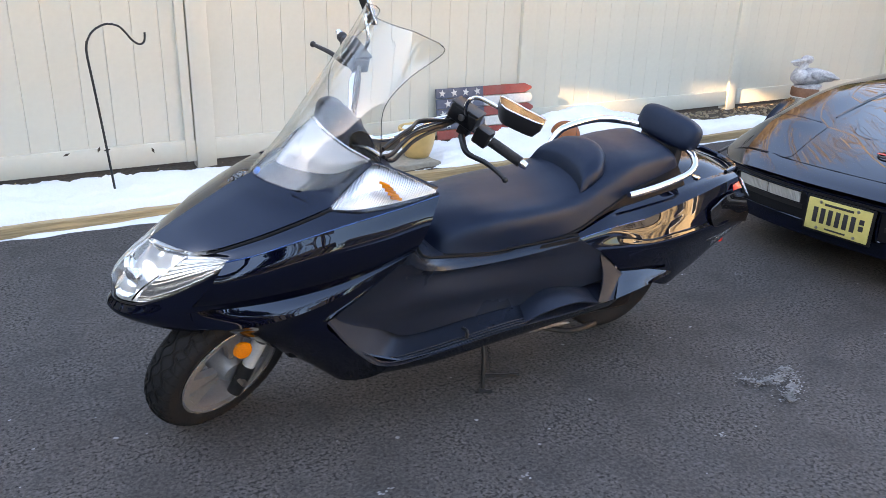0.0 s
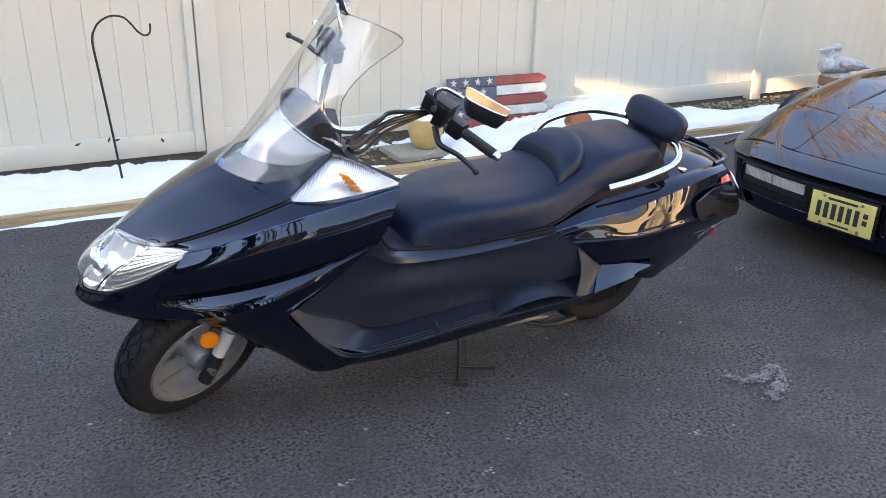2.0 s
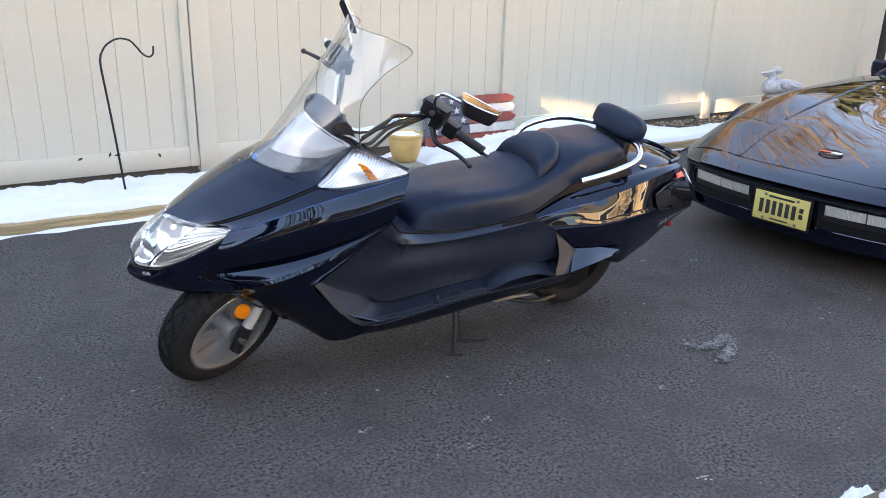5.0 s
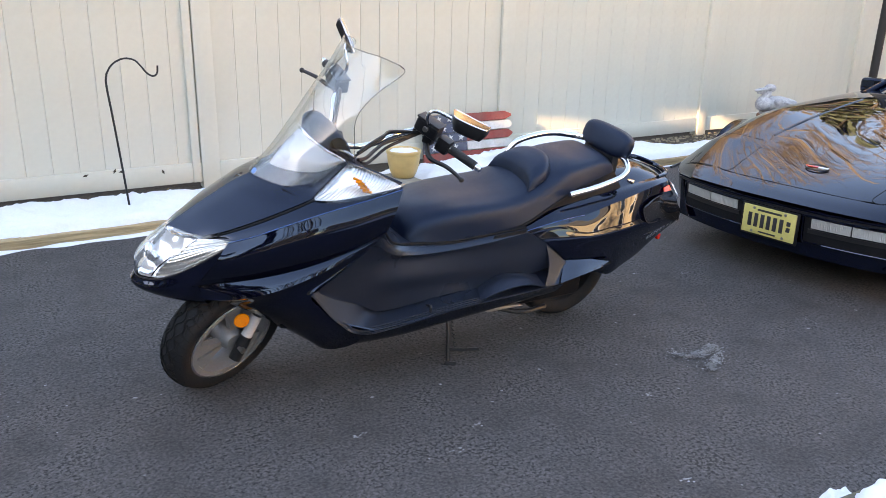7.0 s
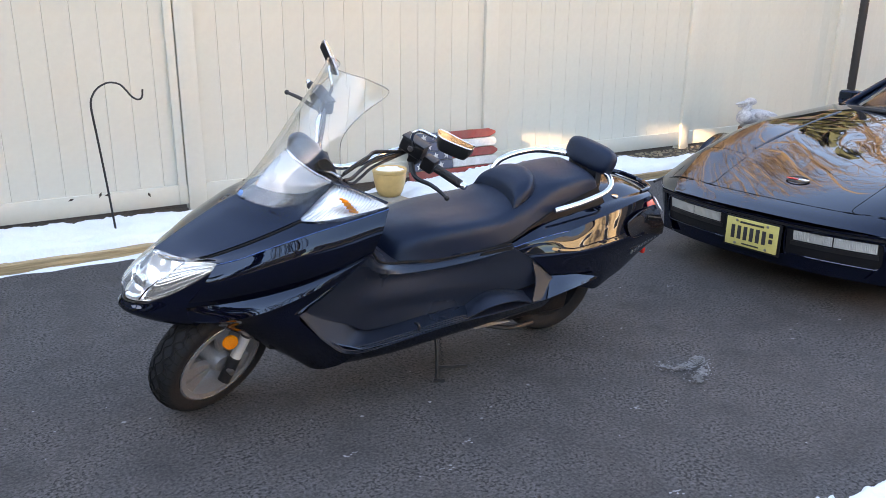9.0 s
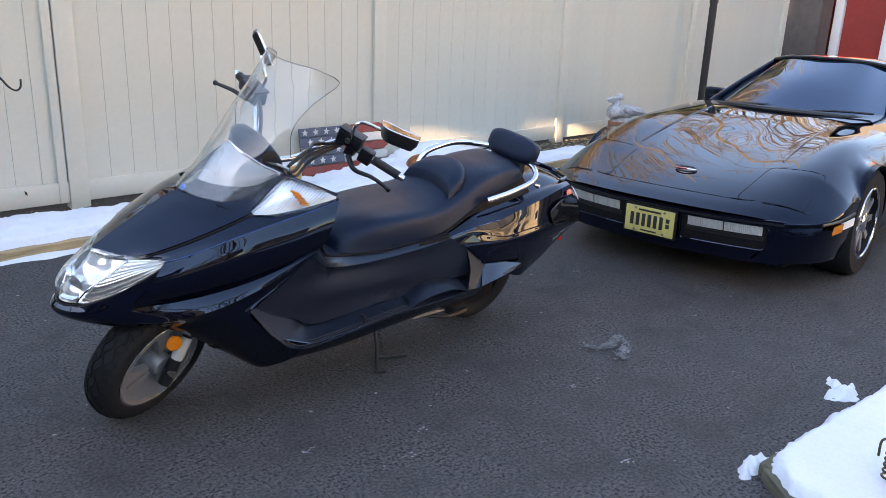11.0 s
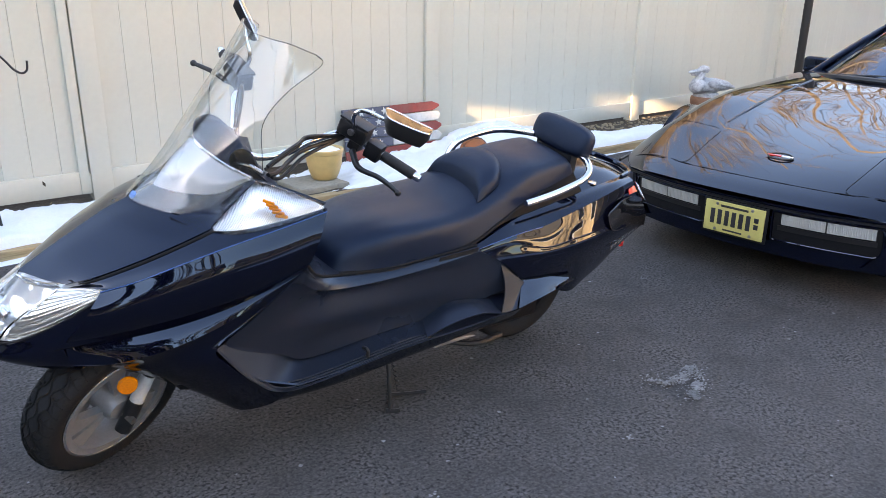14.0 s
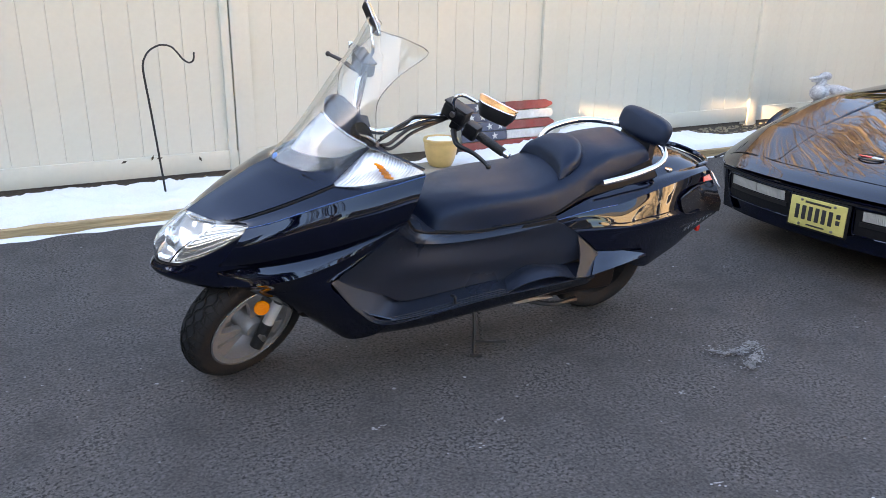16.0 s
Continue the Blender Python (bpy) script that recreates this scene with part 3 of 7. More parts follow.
# edge strip beside the gate post
part("gate_stile", box(1.265, 1.322, FENCE_Y - 0.05, FENCE_Y, 0.10, FENCE_TOP, 0.008), VINYL_FENCE, fence)

# return of the fence at the far corner, running away behind
tagged(part("fence_return", box(11.66, 11.70, FENCE_Y, FENCE_Y + 6.0, 0.05, FENCE_TOP, 0.004), VINYL_FENCE), "tan vinyl fence panel turning the corner", "fence", kind="structure")

# ---- buildings ----
BRICK_BROWN = material("brown_house_siding", (0.20, 0.11, 0.06), rough=0.8, grain=0.2, scale=8, stain=0.2, stain_scale=1)

def house(name, x0, x1, y0, y1, eave, ridge, wall_mat, label, windows, along="x", overhang=0.4):
    h = thing(name, pose(0, 0, 0), label, "house")
    bm = box(x0, x1, y0, y1, 0, eave)
    part("wall", bm, wall_mat, h, smooth=False)
    bm = bmesh.new()
    o = overhang
    if along == "x":
        ym = (y0 + y1) / 2
        q = [(x0 - o, y0 - o, eave), (x1 + o, y0 - o, eave), (x1 + o, ym, ridge), (x0 - o, ym, ridge), (x1 + o, y1 + o, eave), (x0 - o, y1 + o, eave)]
    else:
        xm = (x0 + x1) / 2
        q = [(x0 - o, y0 - o, eave), (x0 - o, y1 + o, eave), (xm, y1 + o, ridge), (xm, y0 - o, ridge), (x1 + o, y1 + o, eave), (x1 + o, y0 - o, eave)]
    v = [bm.verts.new(p) for p in q]
    bm.faces.new((v[0], v[1], v[2], v[3]))
    bm.faces.new((v[3], v[2], v[4], v[5]))
    bm.faces.new((v[0], v[3], v[5]))
    bm.faces.new((v[1], v[4], v[2]))
    bm.faces.new((v[0], v[5], v[4], v[1]))
    part("roof", bm, ROOF, h, smooth=False)
    for face, c, z, w, hh in windows:
        wob = None
        if face in "ns":
            y = y1 if face == "n" else y0
            s = 1 if face == "n" else -1
            wob = part("window", box(c - w / 2 - 0.08, c + w / 2 + 0.08, y - 0.02, y + 0.06 * s, z - 0.08, z + hh + 0.08, 0.01), WHITE_TRIM, h)
            part("pane", box(c - w / 2, c + w / 2, y - 0.01, y + 0.075 * s, z, z + hh), PANE, wob)
        else:
            x = x1 if face == "e" else x0
            s = 1 if face == "e" else -1
            wob = part("window", box(x - 0.02, x + 0.06 * s, c - w / 2 - 0.08, c + w / 2 + 0.08, z - 0.08, z + hh + 0.08, 0.01), WHITE_TRIM, h)
            part("pane", box(x - 0.01, x + 0.075 * s, c - w / 2, c + w / 2, z, z + hh), PANE, wob)
    return h


tagged(part("lawn", box(-40, 40, -34, -8.5, -0.05, 0.02), LAWN, smooth=False), "dull winter lawn with patches of snow", "lawn", kind="structure")
# two unseen houses, added to shade the drive; their narrow gap lets low sun reach the fence
ALONG_SUN = pose(0, 0, 0, 0, 0, 8.0)
GAP0, GAP1 = 3.870, 4.195
shade_house = house("house", -24.0, -12.0, -9.0, GAP0, 5.4, 9.0, TAN_SIDING, "unseen tan sided stand-in house added to shade the drive", [("e", c, z, 1.1, 1.4) for c in (-7.0, -3.0, 1.0) for z in (1.0, 3.6)], along="y", overhang=0.0)
shade_house.matrix_world = ALONG_SUN
shade_house_2 = house("house", -24.0, -12.0, GAP1, 26.0, 5.4, 9.0, TAN_SIDING, "unseen tan sided stand-in house added beside a narrow gap", [("e", c, z, 1.1, 1.4) for c in (6.5, 10.0, 14.0, 18.0) for z in (1.0, 3.6)], along="y", overhang=0.0)
shade_house_2.matrix_world = ALONG_SUN
# added, unseen wall closing the gap; two small high openings shape the fence's sun spots
slit_wall = thing("garden_wall", ALONG_SUN, "unseen tan sided wall added to shape two sun spots", "wall")
part("wall_base", box(-12.10, -12.0, GAP0, GAP1, 0.0, 3.58), TAN_SIDING, slit_wall, smooth=False)
part("wall_top", box(-12.10, -12.0, GAP0, GAP1, 3.97, 8.6), TAN_SIDING, slit_wall, smooth=False)
part("pier", box(-12.10, -12.0, 3.950, 4.135, 3.58, 3.97), TAN_SIDING, slit_wall, smooth=False)
part("infill", box(-12.10, -12.0, GAP0, 3.950, 3.58, 3.845), TAN_SIDING, slit_wall, smooth=False)
part("infill", box(-12.10, -12.0, 4.135, GAP1, 3.69, 3.97), TAN_SIDING, slit_wall, smooth=False)
# houses across the way, in the low sun
house("house", -17.0, -6.0, -29.0, -20.0, 5.2, 8.2, TAN_SIDING, "tan sided two-storey house with a grey shingle roof", [("n", c, z, 1.1, 1.4) for c in (-15.0, -11.5, -8.0) for z in (1.0, 3.4)])
house("house", -3.0, 11.0, -35.0, -26.0, 5.2, 8.4, TAN_SIDING, "tan sided two-storey house with a grey shingle roof", [("n", c, z, 1.1, 1.4) for c in (-0.5, 3.5, 7.5) for z in (1.0, 3.4)])
house("house", 12.5, 22.0, -21.0, -6.2, 5.2, 8.2, TAN_SIDING, "tan sided house with a grey shingle roof beside the drive", [("n", c, z, 1.1, 1.3) for c in (14.2, 17.2, 20.2) for z in (0.9, 2.9)] + [("w", c, z, 1.0, 1.3) for c in (-18.5, -15.0, -11.5, -8.0) for z in (0.9, 2.9)])
# brown neighbour beyond the far fence corner
house("house", 20.0, 32.0, 13.0, 23.0, 5.6, 9.0, BRICK_BROWN, "brown sided neighbouring house beyond the fence", [("w", c, z, 1.1, 1.4) for c in (15.5, 20.0) for z in (1.2, 3.8)], along="y")
# red shed at the drive's end
shed = house("shed", 14.2, 19.0, 2.2, 8.8, 3.0, 4.6, RED_SIDING, "red painted shed with white trim and door casing", [], along="y")
part("corner_trim", box(14.10, 14.2, 5.01, 5.155, 0, 3.0, 0.01), WHITE_TRIM, shed)
part("door_casing", box(14.10, 14.2, 4.18, 4.32, 0, 2.3, 0.01), WHITE_TRIM, shed)
part("door", box(14.13, 14.2, 3.30, 4.18, 0, 2.1, 0.01), BROWN_WALL, shed)
tagged(part("side_wall", box(13.6, 14.05, 5.17, 9.0, 0, 2.6), BROWN_WALL, smooth=False), "dark brown-grey wall beyond the fence corner", "wall", kind="structure")


# ---- maxi scooter ----
# In its own frame: x back from the front wheel's contact, y to its right, z up; it leans on its side stand.
SCOOT = pose(0.519, 2.05, 0, 0, 0, -2.5) @ pose(0, 0, 0, 9.0)
scooter = thing("motor_scooter", SCOOT, "glossy black-blue maxi scooter with tall clear windscreen on its side stand", "scooter")

# headlamp: a wrap-round lens over a bright reflector
HL = [
    [(-0.168, 0.0, 0.525), (-0.150, 0.05, 0.528), (-0.095, 0.105, 0.545), (0.0, 0.165, 0.605), (0.118, 0.214, 0.695)],
    [(-0.165, 0.0, 0.585), (-0.142, 0.05, 0.590), (-0.080, 0.110, 0.605), (0.01, 0.165, 0.650), (0.118, 0.214, 0.697)],
    [(-0.128, 0.0, 0.634), (-0.102, 0.05, 0.638), (-0.046, 0.105, 0.648), (0.02, 0.155, 0.672), (0.118, 0.213, 0.700)],
    [(-0.054, 0.0, 0.689), (-0.030, 0.045, 0.690), (0.0, 0.090, 0.692), (0.045, 0.140, 0.695), (0.118, 0.212, 0.702)],
]
BOTH = lambda rows: [[(p[0], -p[1], p[2]) for p in r[:0:-1]] + r for r in rows]
headlamp = sheet("headlamp", BOTH(HL), CLEAR, scooter, 18, 40, 0.004, label="clear wrap-round headlamp lens over a bright reflector")
lens = spread(HL, 31, 41)
pick = lambda r, c: lens[int(round(r * 30)), int(round(c * 40))]
inside_lamp = lambda r, c, d: (pick(r, c)[0] + d, pick(r, c)[1] * (1 - 0.5 * d), pick(r, c)[2] + 0.002)
sheet("lamp_backing", [[(p[0] + d, p[1] * 0.965, p[2] + 0.002) for p in r] for r, d in zip(BOTH(HL), (0.010, 0.050, 0.052, 0.014))], LAMP_INSIDE, headlamp, 18, 40, 0.004)
for sy in (1, -1):
    # fan of long ribs in the outer wing
    wing = []
    for r in np.linspace(0.02, 0.88, 46):
        wave = 0.0045 * abs(math.sin(math.pi * r * 10.5))
        wing.append([inside_lamp(r, c, 0.010 + wave) for c in np.linspace(0.36 + 0.34 * r, 0.985, 9)])
    sheet("ribbed_wing", wing, LAMP_RIBS, headlamp, 92, 20, 0.002, side=sy, straight_u=True, sharp=70)
    edge = [inside_lamp(r, 0.355 + 0.34 * r, 0.006) for r in (0.02, 0.22, 0.42, 0.62, 0.86)]
    part("lamp_rim", bm_from(tube([(p[0], -sy * p[1], p[2]) for p in edge], 0.0026, 30, 6)), CHROME, headlamp)
    # stepped chrome bowls of the main and low beams, with their dark bulb shields
    for r, c, rad, tilt in ((0.34, 0.15, 0.030, 22),):
        c0 = inside_lamp(r, c, 0.058)
        prof = [(rad, -0.022), (rad * 0.97, -0.010), (rad * 0.80, -0.006), (rad * 0.78, 0.0), (rad * 0.55, 0.006), (rad * 0.53, 0.012), (rad * 0.25, 0.018), (0.0, 0.02)]
        bowl = part("beam_bowl", bm_from(lathe(prof, 36, "z")), BEAM, headlamp)
        aim = Matrix.Rotation(radians(sy * tilt), 4, "Z") @ Matrix.Rotation(radians(82), 4, "Y")
        bowl.matrix_basis = Matrix.Translation((c0[0], -sy * c0[1], c0[2])) @ aim
        part("bulb_shield", bm_from(lathe([(0.0, -0.016), (0.010, -0.015), (0.012, -0.004), (0.010, 0.010), (0.0, 0.012)], 18, "z")), STEEL, headlamp).matrix_basis = bowl.matrix_basis
    # bright brow and floor steps between the bowls
    for r0, r1, c0, c1 in ((0.93, 0.84, 0.02, 0.58), (0.06, 0.12, 0.02, 0.30)):
        sheet("lamp_step", [[inside_lamp(r0, c, 0.008) for c in np.linspace(c0, c1, 5)], [inside_lamp(0.5 * (r0 + r1), c, 0.022) for c in np.linspace(c0, c1, 5)], [inside_lamp(r1, c, 0.034) for c in np.linspace(c0, c1, 5)]], BEAM, headlamp, 6, 16, 0.003, side=sy)
part("lamp_gasket", bm_from(tube([(p[0] + 0.001, p[1], p[2] - 0.002) for p in BOTH(HL)[0]], 0.0032, 60, 6)), BLACK_METAL, headlamp)

# chin below the lamp
sheet("chin", BOTH([
    [(-0.172, 0.0, 0.522), (-0.152, 0.055, 0.524), (-0.098, 0.108, 0.540), (0.0, 0.168, 0.60)],
    [(-0.185, 0.0, 0.498), (-0.156, 0.073, 0.498), (-0.092, 0.130, 0.508), (0.005, 0.180, 0.531)],
    [(-0.160, 0.0, 0.470), (-0.130, 0.06, 0.468), (-0.06, 0.125, 0.465), (0.03, 0.175, 0.462)],
    [(-0.110, 0.0, 0.460), (-0.080, 0.06, 0.458), (-0.02, 0.11, 0.456), (0.06, 0.15, 0.455)]]), PAINT, scooter, 14, 30, 0.005)

# hood between lamp and screen
CREST = [(-0.054, 0.0, 0.690), (0.03, 0.0, 0.745), (0.10, 0.0, 0.787), (0.17, 0.0, 0.828), (0.235, 0.0, 0.856)]
GROOVE = [(0.035, 0.130, 0.695), (0.10, 0.174, 0.724), (0.20, 0.209, 0.766), (0.295, 0.228, 0.804), (0.385, 0.236, 0.838)]
MIDS = [((-0.028, 0.045, 0.692), (0.0, 0.090, 0.694)), ((0.045, 0.055, 0.742), (0.070, 0.114, 0.735)), ((0.122, 0.066, 0.786), (0.160, 0.140, 0.780)), ((0.195, 0.072, 0.827), (0.240, 0.152, 0.820)), ((0.262, 0.070, 0.851), (0.314, 0.140, 0.848))]
for s in (1, -1):
    sheet("hood", [[c, *m, g] for c, m, g in zip(CREST, MIDS, GROOVE)], PAINT, scooter, 34, 26, 0.006, side=s, label="creased black hood panel")
    part("hood_groove", bm_from(tube([(p[0] + 0.001, -s * (p[1] + 0.0035), p[2] - 0.007) for p in [(0.062, 0.149, 0.708)] + GROOVE[1:]], [0.002, 0.0045, 0.0045, 0.0045], 40, 8)), DARK, scooter)
    sheet("hood_shoulder", [[(p[0] + 0.002, p[1] + 0.006, p[2] - 0.009) for p in GROOVE],
                            [(0.076, 0.170, 0.696), (0.125, 0.202, 0.716), (0.225, 0.238, 0.755), (0.322, 0.257, 0.791), (0.392, 0.264, 0.815)],
                            [(0.118, 0.213, 0.7015), (0.152, 0.229, 0.711), (0.252, 0.260, 0.7495), (0.348, 0.281, 0.784), (0.402, 0.2895, 0.7995)]], PAINT, scooter, 10, 34, 0.005, side=s)
sheet("lamp_sill", [[(0.352, 0.222, 0.830), (0.44, 0.262, 0.832), (0.55, 0.280, 0.846), (0.676, 0.284, 0.864)], [(0.385, 0.286, 0.797), (0.45, 0.2945, 0.814), (0.56, 0.2975, 0.835), (0.683, 0.2925, 0.857)]], PAINT, scooter, 5, 24, 0.004)
sheet("lamp_sill", [[(0.352, 0.222, 0.830), (0.44, 0.262, 0.832), (0.55, 0.280, 0.846), (0.676, 0.284, 0.864)], [(0.385, 0.286, 0.797), (0.45, 0.2945, 0.814), (0.56, 0.2975, 0.835), (0.683, 0.2925, 0.857)]], PAINT, scooter, 5, 24, 0.004, side=-1)

TAIL_E = [(1.285, 0.240, 0.596), (1.40, 0.245, 0.618), (1.56, 0.246, 0.632), (1.68, 0.244, 0.658), (1.81, 0.235, 0.684), (1.96, 0.210, 0.706), (2.07, 0.180, 0.710)]
TAIL_K = [(1.32, 0.250, 0.575), (1.44, 0.260, 0.592), (1.571, 0.281, 0.568), (1.70, 0.281, 0.578), (1.81, 0.275, 0.586), (1.96, 0.247, 0.592), (2.13, 0.205, 0.595)]
TAIL_U = [(1.30, 0.208, 0.604), (1.42, 0.196, 0.652), (1.55, 0.190, 0.669), (1.70, 0.182, 0.690), (1.85, 0.170, 0.709), (1.98, 0.155, 0.718), (2.07, 0.130, 0.714)]
FOLD = [(0.0, 0.166, 0.533), (0.12, 0.208, 0.545), (0.25, 0.248, 0.570), (0.38, 0.280, 0.606), (0.50, 0.297, 0.648), (0.625, 0.295, 0.690)]
TOPL = [(0.10, 0.208, 0.695), (0.18, 0.240, 0.722), (0.30, 0.272, 0.768), (0.42, 0.292, 0.805), (0.55, 0.298, 0.832), (0.685, 0.292, 0.856)]
for s in (1, -1):
    lerp = lambda f, out: [(a[0] + (b[0] - a[0]) * f - 0.012 * out * 30, a[1] + (b[1] - a[1]) * f + out, a[2] + (b[2] - a[2]) * f) for a, b in zip(TOPL, FOLD)]
    sheet("side_cowl", [TOPL, lerp(0.35, 0.030), lerp(0.72, 0.026), FOLD], PAINT, scooter, 14, 30, 0.006, side=s)
    part("pinstripe", bm_from(tube([(p[0], -s * (p[1] + 0.002), p[2] + 0.003) for p in TOPL], 0.0016, 40, 6)), BLUE_LINE, scooter, "thin blue pinstripe")
    # ledge under the fold, turned up to the sky
    LEDGE = [(0.02, 0.184, 0.482), (0.12, 0.236, 0.492), (0.25, 0.280, 0.527), (0.38, 0.302, 0.577), (0.50, 0.306, 0.632), (0.622, 0.296, 0.686)]
    sheet("fold_panel", [FOLD, [((a[0] + b[0]) / 2, (a[1] + b[1]) / 2 + 0.0022, (a[2] + b[2]) / 2 + 0.001) for a, b in zip(FOLD, LEDGE)], LEDGE], PAINT, scooter, 8, 34, 0.005, side=s)
    # leg shield flank down to the belly
    sheet("flank", [
        [(0.02, 0.183, 0.481), (0.12, 0.2345, 0.491), (0.26, 0.281, 0.530), (0.44, 0.303, 0.602), (0.62, 0.295, 0.685)],
        [(0.10, 0.155, 0.44), (0.17, 0.205, 0.455), (0.25, 0.256, 0.480), (0.35, 0.288, 0.518), (0.46, 0.300, 0.575)],
        [(0.15, 0.150, 0.405), (0.21, 0.202, 0.420), (0.27, 0.252, 0.445), (0.32, 0.283, 0.472), (0.362, 0.299, 0.502)],
        [(0.22, 0.148, 0.36), (0.28, 0.205, 0.365), (0.33, 0.256, 0.390), (0.365, 0.287, 0.415), (0.395, 0.304, 0.440)],
        [(0.30, 0.145, 0.295), (0.36, 0.205, 0.290), (0.40, 0.257, 0.320), (0.435, 0.293, 0.352), (0.462, 0.314, 0.378)],
        [(0.40, 0.14, 0.212), (0.46, 0.205, 0.194), (0.53, 0.27, 0.236), (0.57, 0.31, 0.295), (0.60, 0.328, 0.320)]], PAINT, scooter, 30, 24, 0.006, side=s)
    # sill below the footboard
    sheet("sill", [
        [(0.585, 0.322, 0.318), (0.76, 0.338, 0.334), (0.96, 0.338, 0.356), (1.23, 0.335, 0.366), (1.47, 0.305, 0.352)],
        [(0.54, 0.268, 0.240), (0.73, 0.29, 0.252), (0.95, 0.295, 0.275), (1.22, 0.29, 0.295), (1.46, 0.27, 0.300)],
        [(0.47, 0.20, 0.193), (0.70, 0.20, 0.200), (0.94, 0.20, 0.215), (1.20, 0.20, 0.225), (1.45, 0.20, 0.235)]], PAINT, scooter, 12, 24, 0.006, side=s)
    # footboard and tunnel wall in grained plastic
    sheet("footboard", [
        [(0.36, 0.297, 0.500), (0.46, 0.318, 0.375), (0.58, 0.330, 0.318), (0.96, 0.340, 0.360), (1.22, 0.338, 0.370), (1.47, 0.305, 0.360)],
        [(0.385, 0.286, 0.502), (0.485, 0.304, 0.378), (0.60, 0.316, 0.317), (0.96, 0.300, 0.358), (1.22, 0.300, 0.366), (1.47, 0.285, 0.37)],
        [(0.52, 0.205, 0.50), (0.60, 0.205, 0.410), (0.68, 0.195, 0.333), (0.96, 0.195, 0.354), (1.22, 0.20, 0.368), (1.47, 0.24, 0.39)]], MATTE, scooter, 12, 36, 0.006, side=s)
    sheet("tunnel_panel", [
        [(0.598, 0.294, 0.664), (0.675, 0.252, 0.592), (0.785, 0.226, 0.555), (0.95, 0.222, 0.548), (1.12, 0.231, 0.562), (1.29, 0.246, 0.590)],
        [(0.55, 0.292, 0.625), (0.66, 0.235, 0.555), (0.79, 0.214, 0.528), (0.97, 0.214, 0.522), (1.16, 0.227, 0.530), (1.37, 0.255, 0.545)],
        [(0.46, 0.290, 0.556), (0.60, 0.250, 0.487), (0.76, 0.230, 0.462), (0.98, 0.224, 0.450), (1.20, 0.234, 0.455), (1.44, 0.268, 0.480)],
        [(0.395, 0.287, 0.508), (0.56, 0.250, 0.425), (0.72, 0.226, 0.405), (0.97, 0.222, 0.400), (1.21, 0.234, 0.410), (1.47, 0.270, 0.450)],
        [(0.42, 0.282, 0.47), (0.57, 0.246, 0.390), (0.68, 0.230, 0.335), (0.96, 0.230, 0.358), (1.22, 0.238, 0.372), (1.49, 0.270, 0.44)]], MATTE, scooter, 28, 36, 0.006, side=s)
    sheet("seat_ledge", [
        [(0.636, 0.270, 0.688), (0.70, 0.222, 0.613), (0.80, 0.194, 0.579), (0.95, 0.196, 0.568), (1.12, 0.210, 0.580), (1.285, 0.234, 0.604)],
        [(0.616, 0.284, 0.678), (0.688, 0.240, 0.605), (0.792, 0.214, 0.570), (0.95, 0.212, 0.561), (1.12, 0.223, 0.574), (1.287, 0.242, 0.599)],
        [(0.597, 0.296, 0.665), (0.674, 0.2535, 0.592), (0.784, 0.2275, 0.5555), (0.95, 0.2235, 0.5485), (1.12, 0.2325, 0.5625), (1.288, 0.247, 0.5905)]], SATIN, scooter, 8, 40, 0.004, side=s)
    # rear flank
    sheet("rear_facet", [TAIL_E, [(a[0] * 0.5 + b[0] * 0.5, (a[1] + b[1]) / 2 + 0.002, (a[2] + b[2]) / 2) for a, b in zip(TAIL_E, TAIL_K)], TAIL_K], PAINT, scooter, 10, 40, 0.005, side=s)
    sheet("rear_panel", [
        [(p[0], p[1] - 0.001, p[2]) for p in TAIL_K],
        [(1.39, 0.268, 0.530), (1.47, 0.280, 0.535), (1.60, 0.288, 0.530), (1.73, 0.288, 0.535), (1.86, 0.276, 0.545), (2.00, 0.250, 0.550), (2.165, 0.198, 0.545)],
        [(1.488, 0.268, 0.443), (1.56, 0.268, 0.438), (1.66, 0.262, 0.43), (1.78, 0.252, 0.422), (1.91, 0.228, 0.43), (2.04, 0.205, 0.455), (2.168, 0.184, 0.495)],
        [(1.56, 0.24, 0.37), (1.62, 0.238, 0.355), (1.70, 0.234, 0.335), (1.79, 0.222, 0.305), (1.88, 0.200, 0.325), (2.00, 0.180, 0.372), (2.14, 0.165, 0.475)]], PAINT, scooter, 24, 38, 0.006, side=s)
    part("pinstripe", bm_from(tube([(p[0], -s * (p[1] + 0.003), p[2]) for p in ((1.287, 0.242, 0.598), (1.40, 0.246, 0.619), (1.48, 0.2475, 0.629), (1.56, 0.247, 0.634))], 0.0016, 24, 6)), BLUE_LINE, scooter, "thin blue pinstripe")
    sheet("blade", [
        [(1.485, 0.256, 0.456), (1.60, 0.262, 0.432), (1.745, 0.268, 0.398)],
        [(1.457, 0.298, 0.420), (1.58, 0.290, 0.412), (1.745, 0.270, 0.394)],
        [(1.427, 0.336, 0.380), (1.56, 0.316, 0.388), (1.745, 0.272, 0.390)]], PAINT, scooter, 8, 16, 0.008, side=s)
    # upper tail side
    sheet("tail_side", [TAIL_U, [((a[0] + b[0]) / 2, (a[1] + b[1]) / 2, (a[2] + b[2]) / 2 + 0.005) for a, b in zip(TAIL_U, TAIL_E)], TAIL_E], PAINT, scooter, 8, 34, 0.006, side=s)

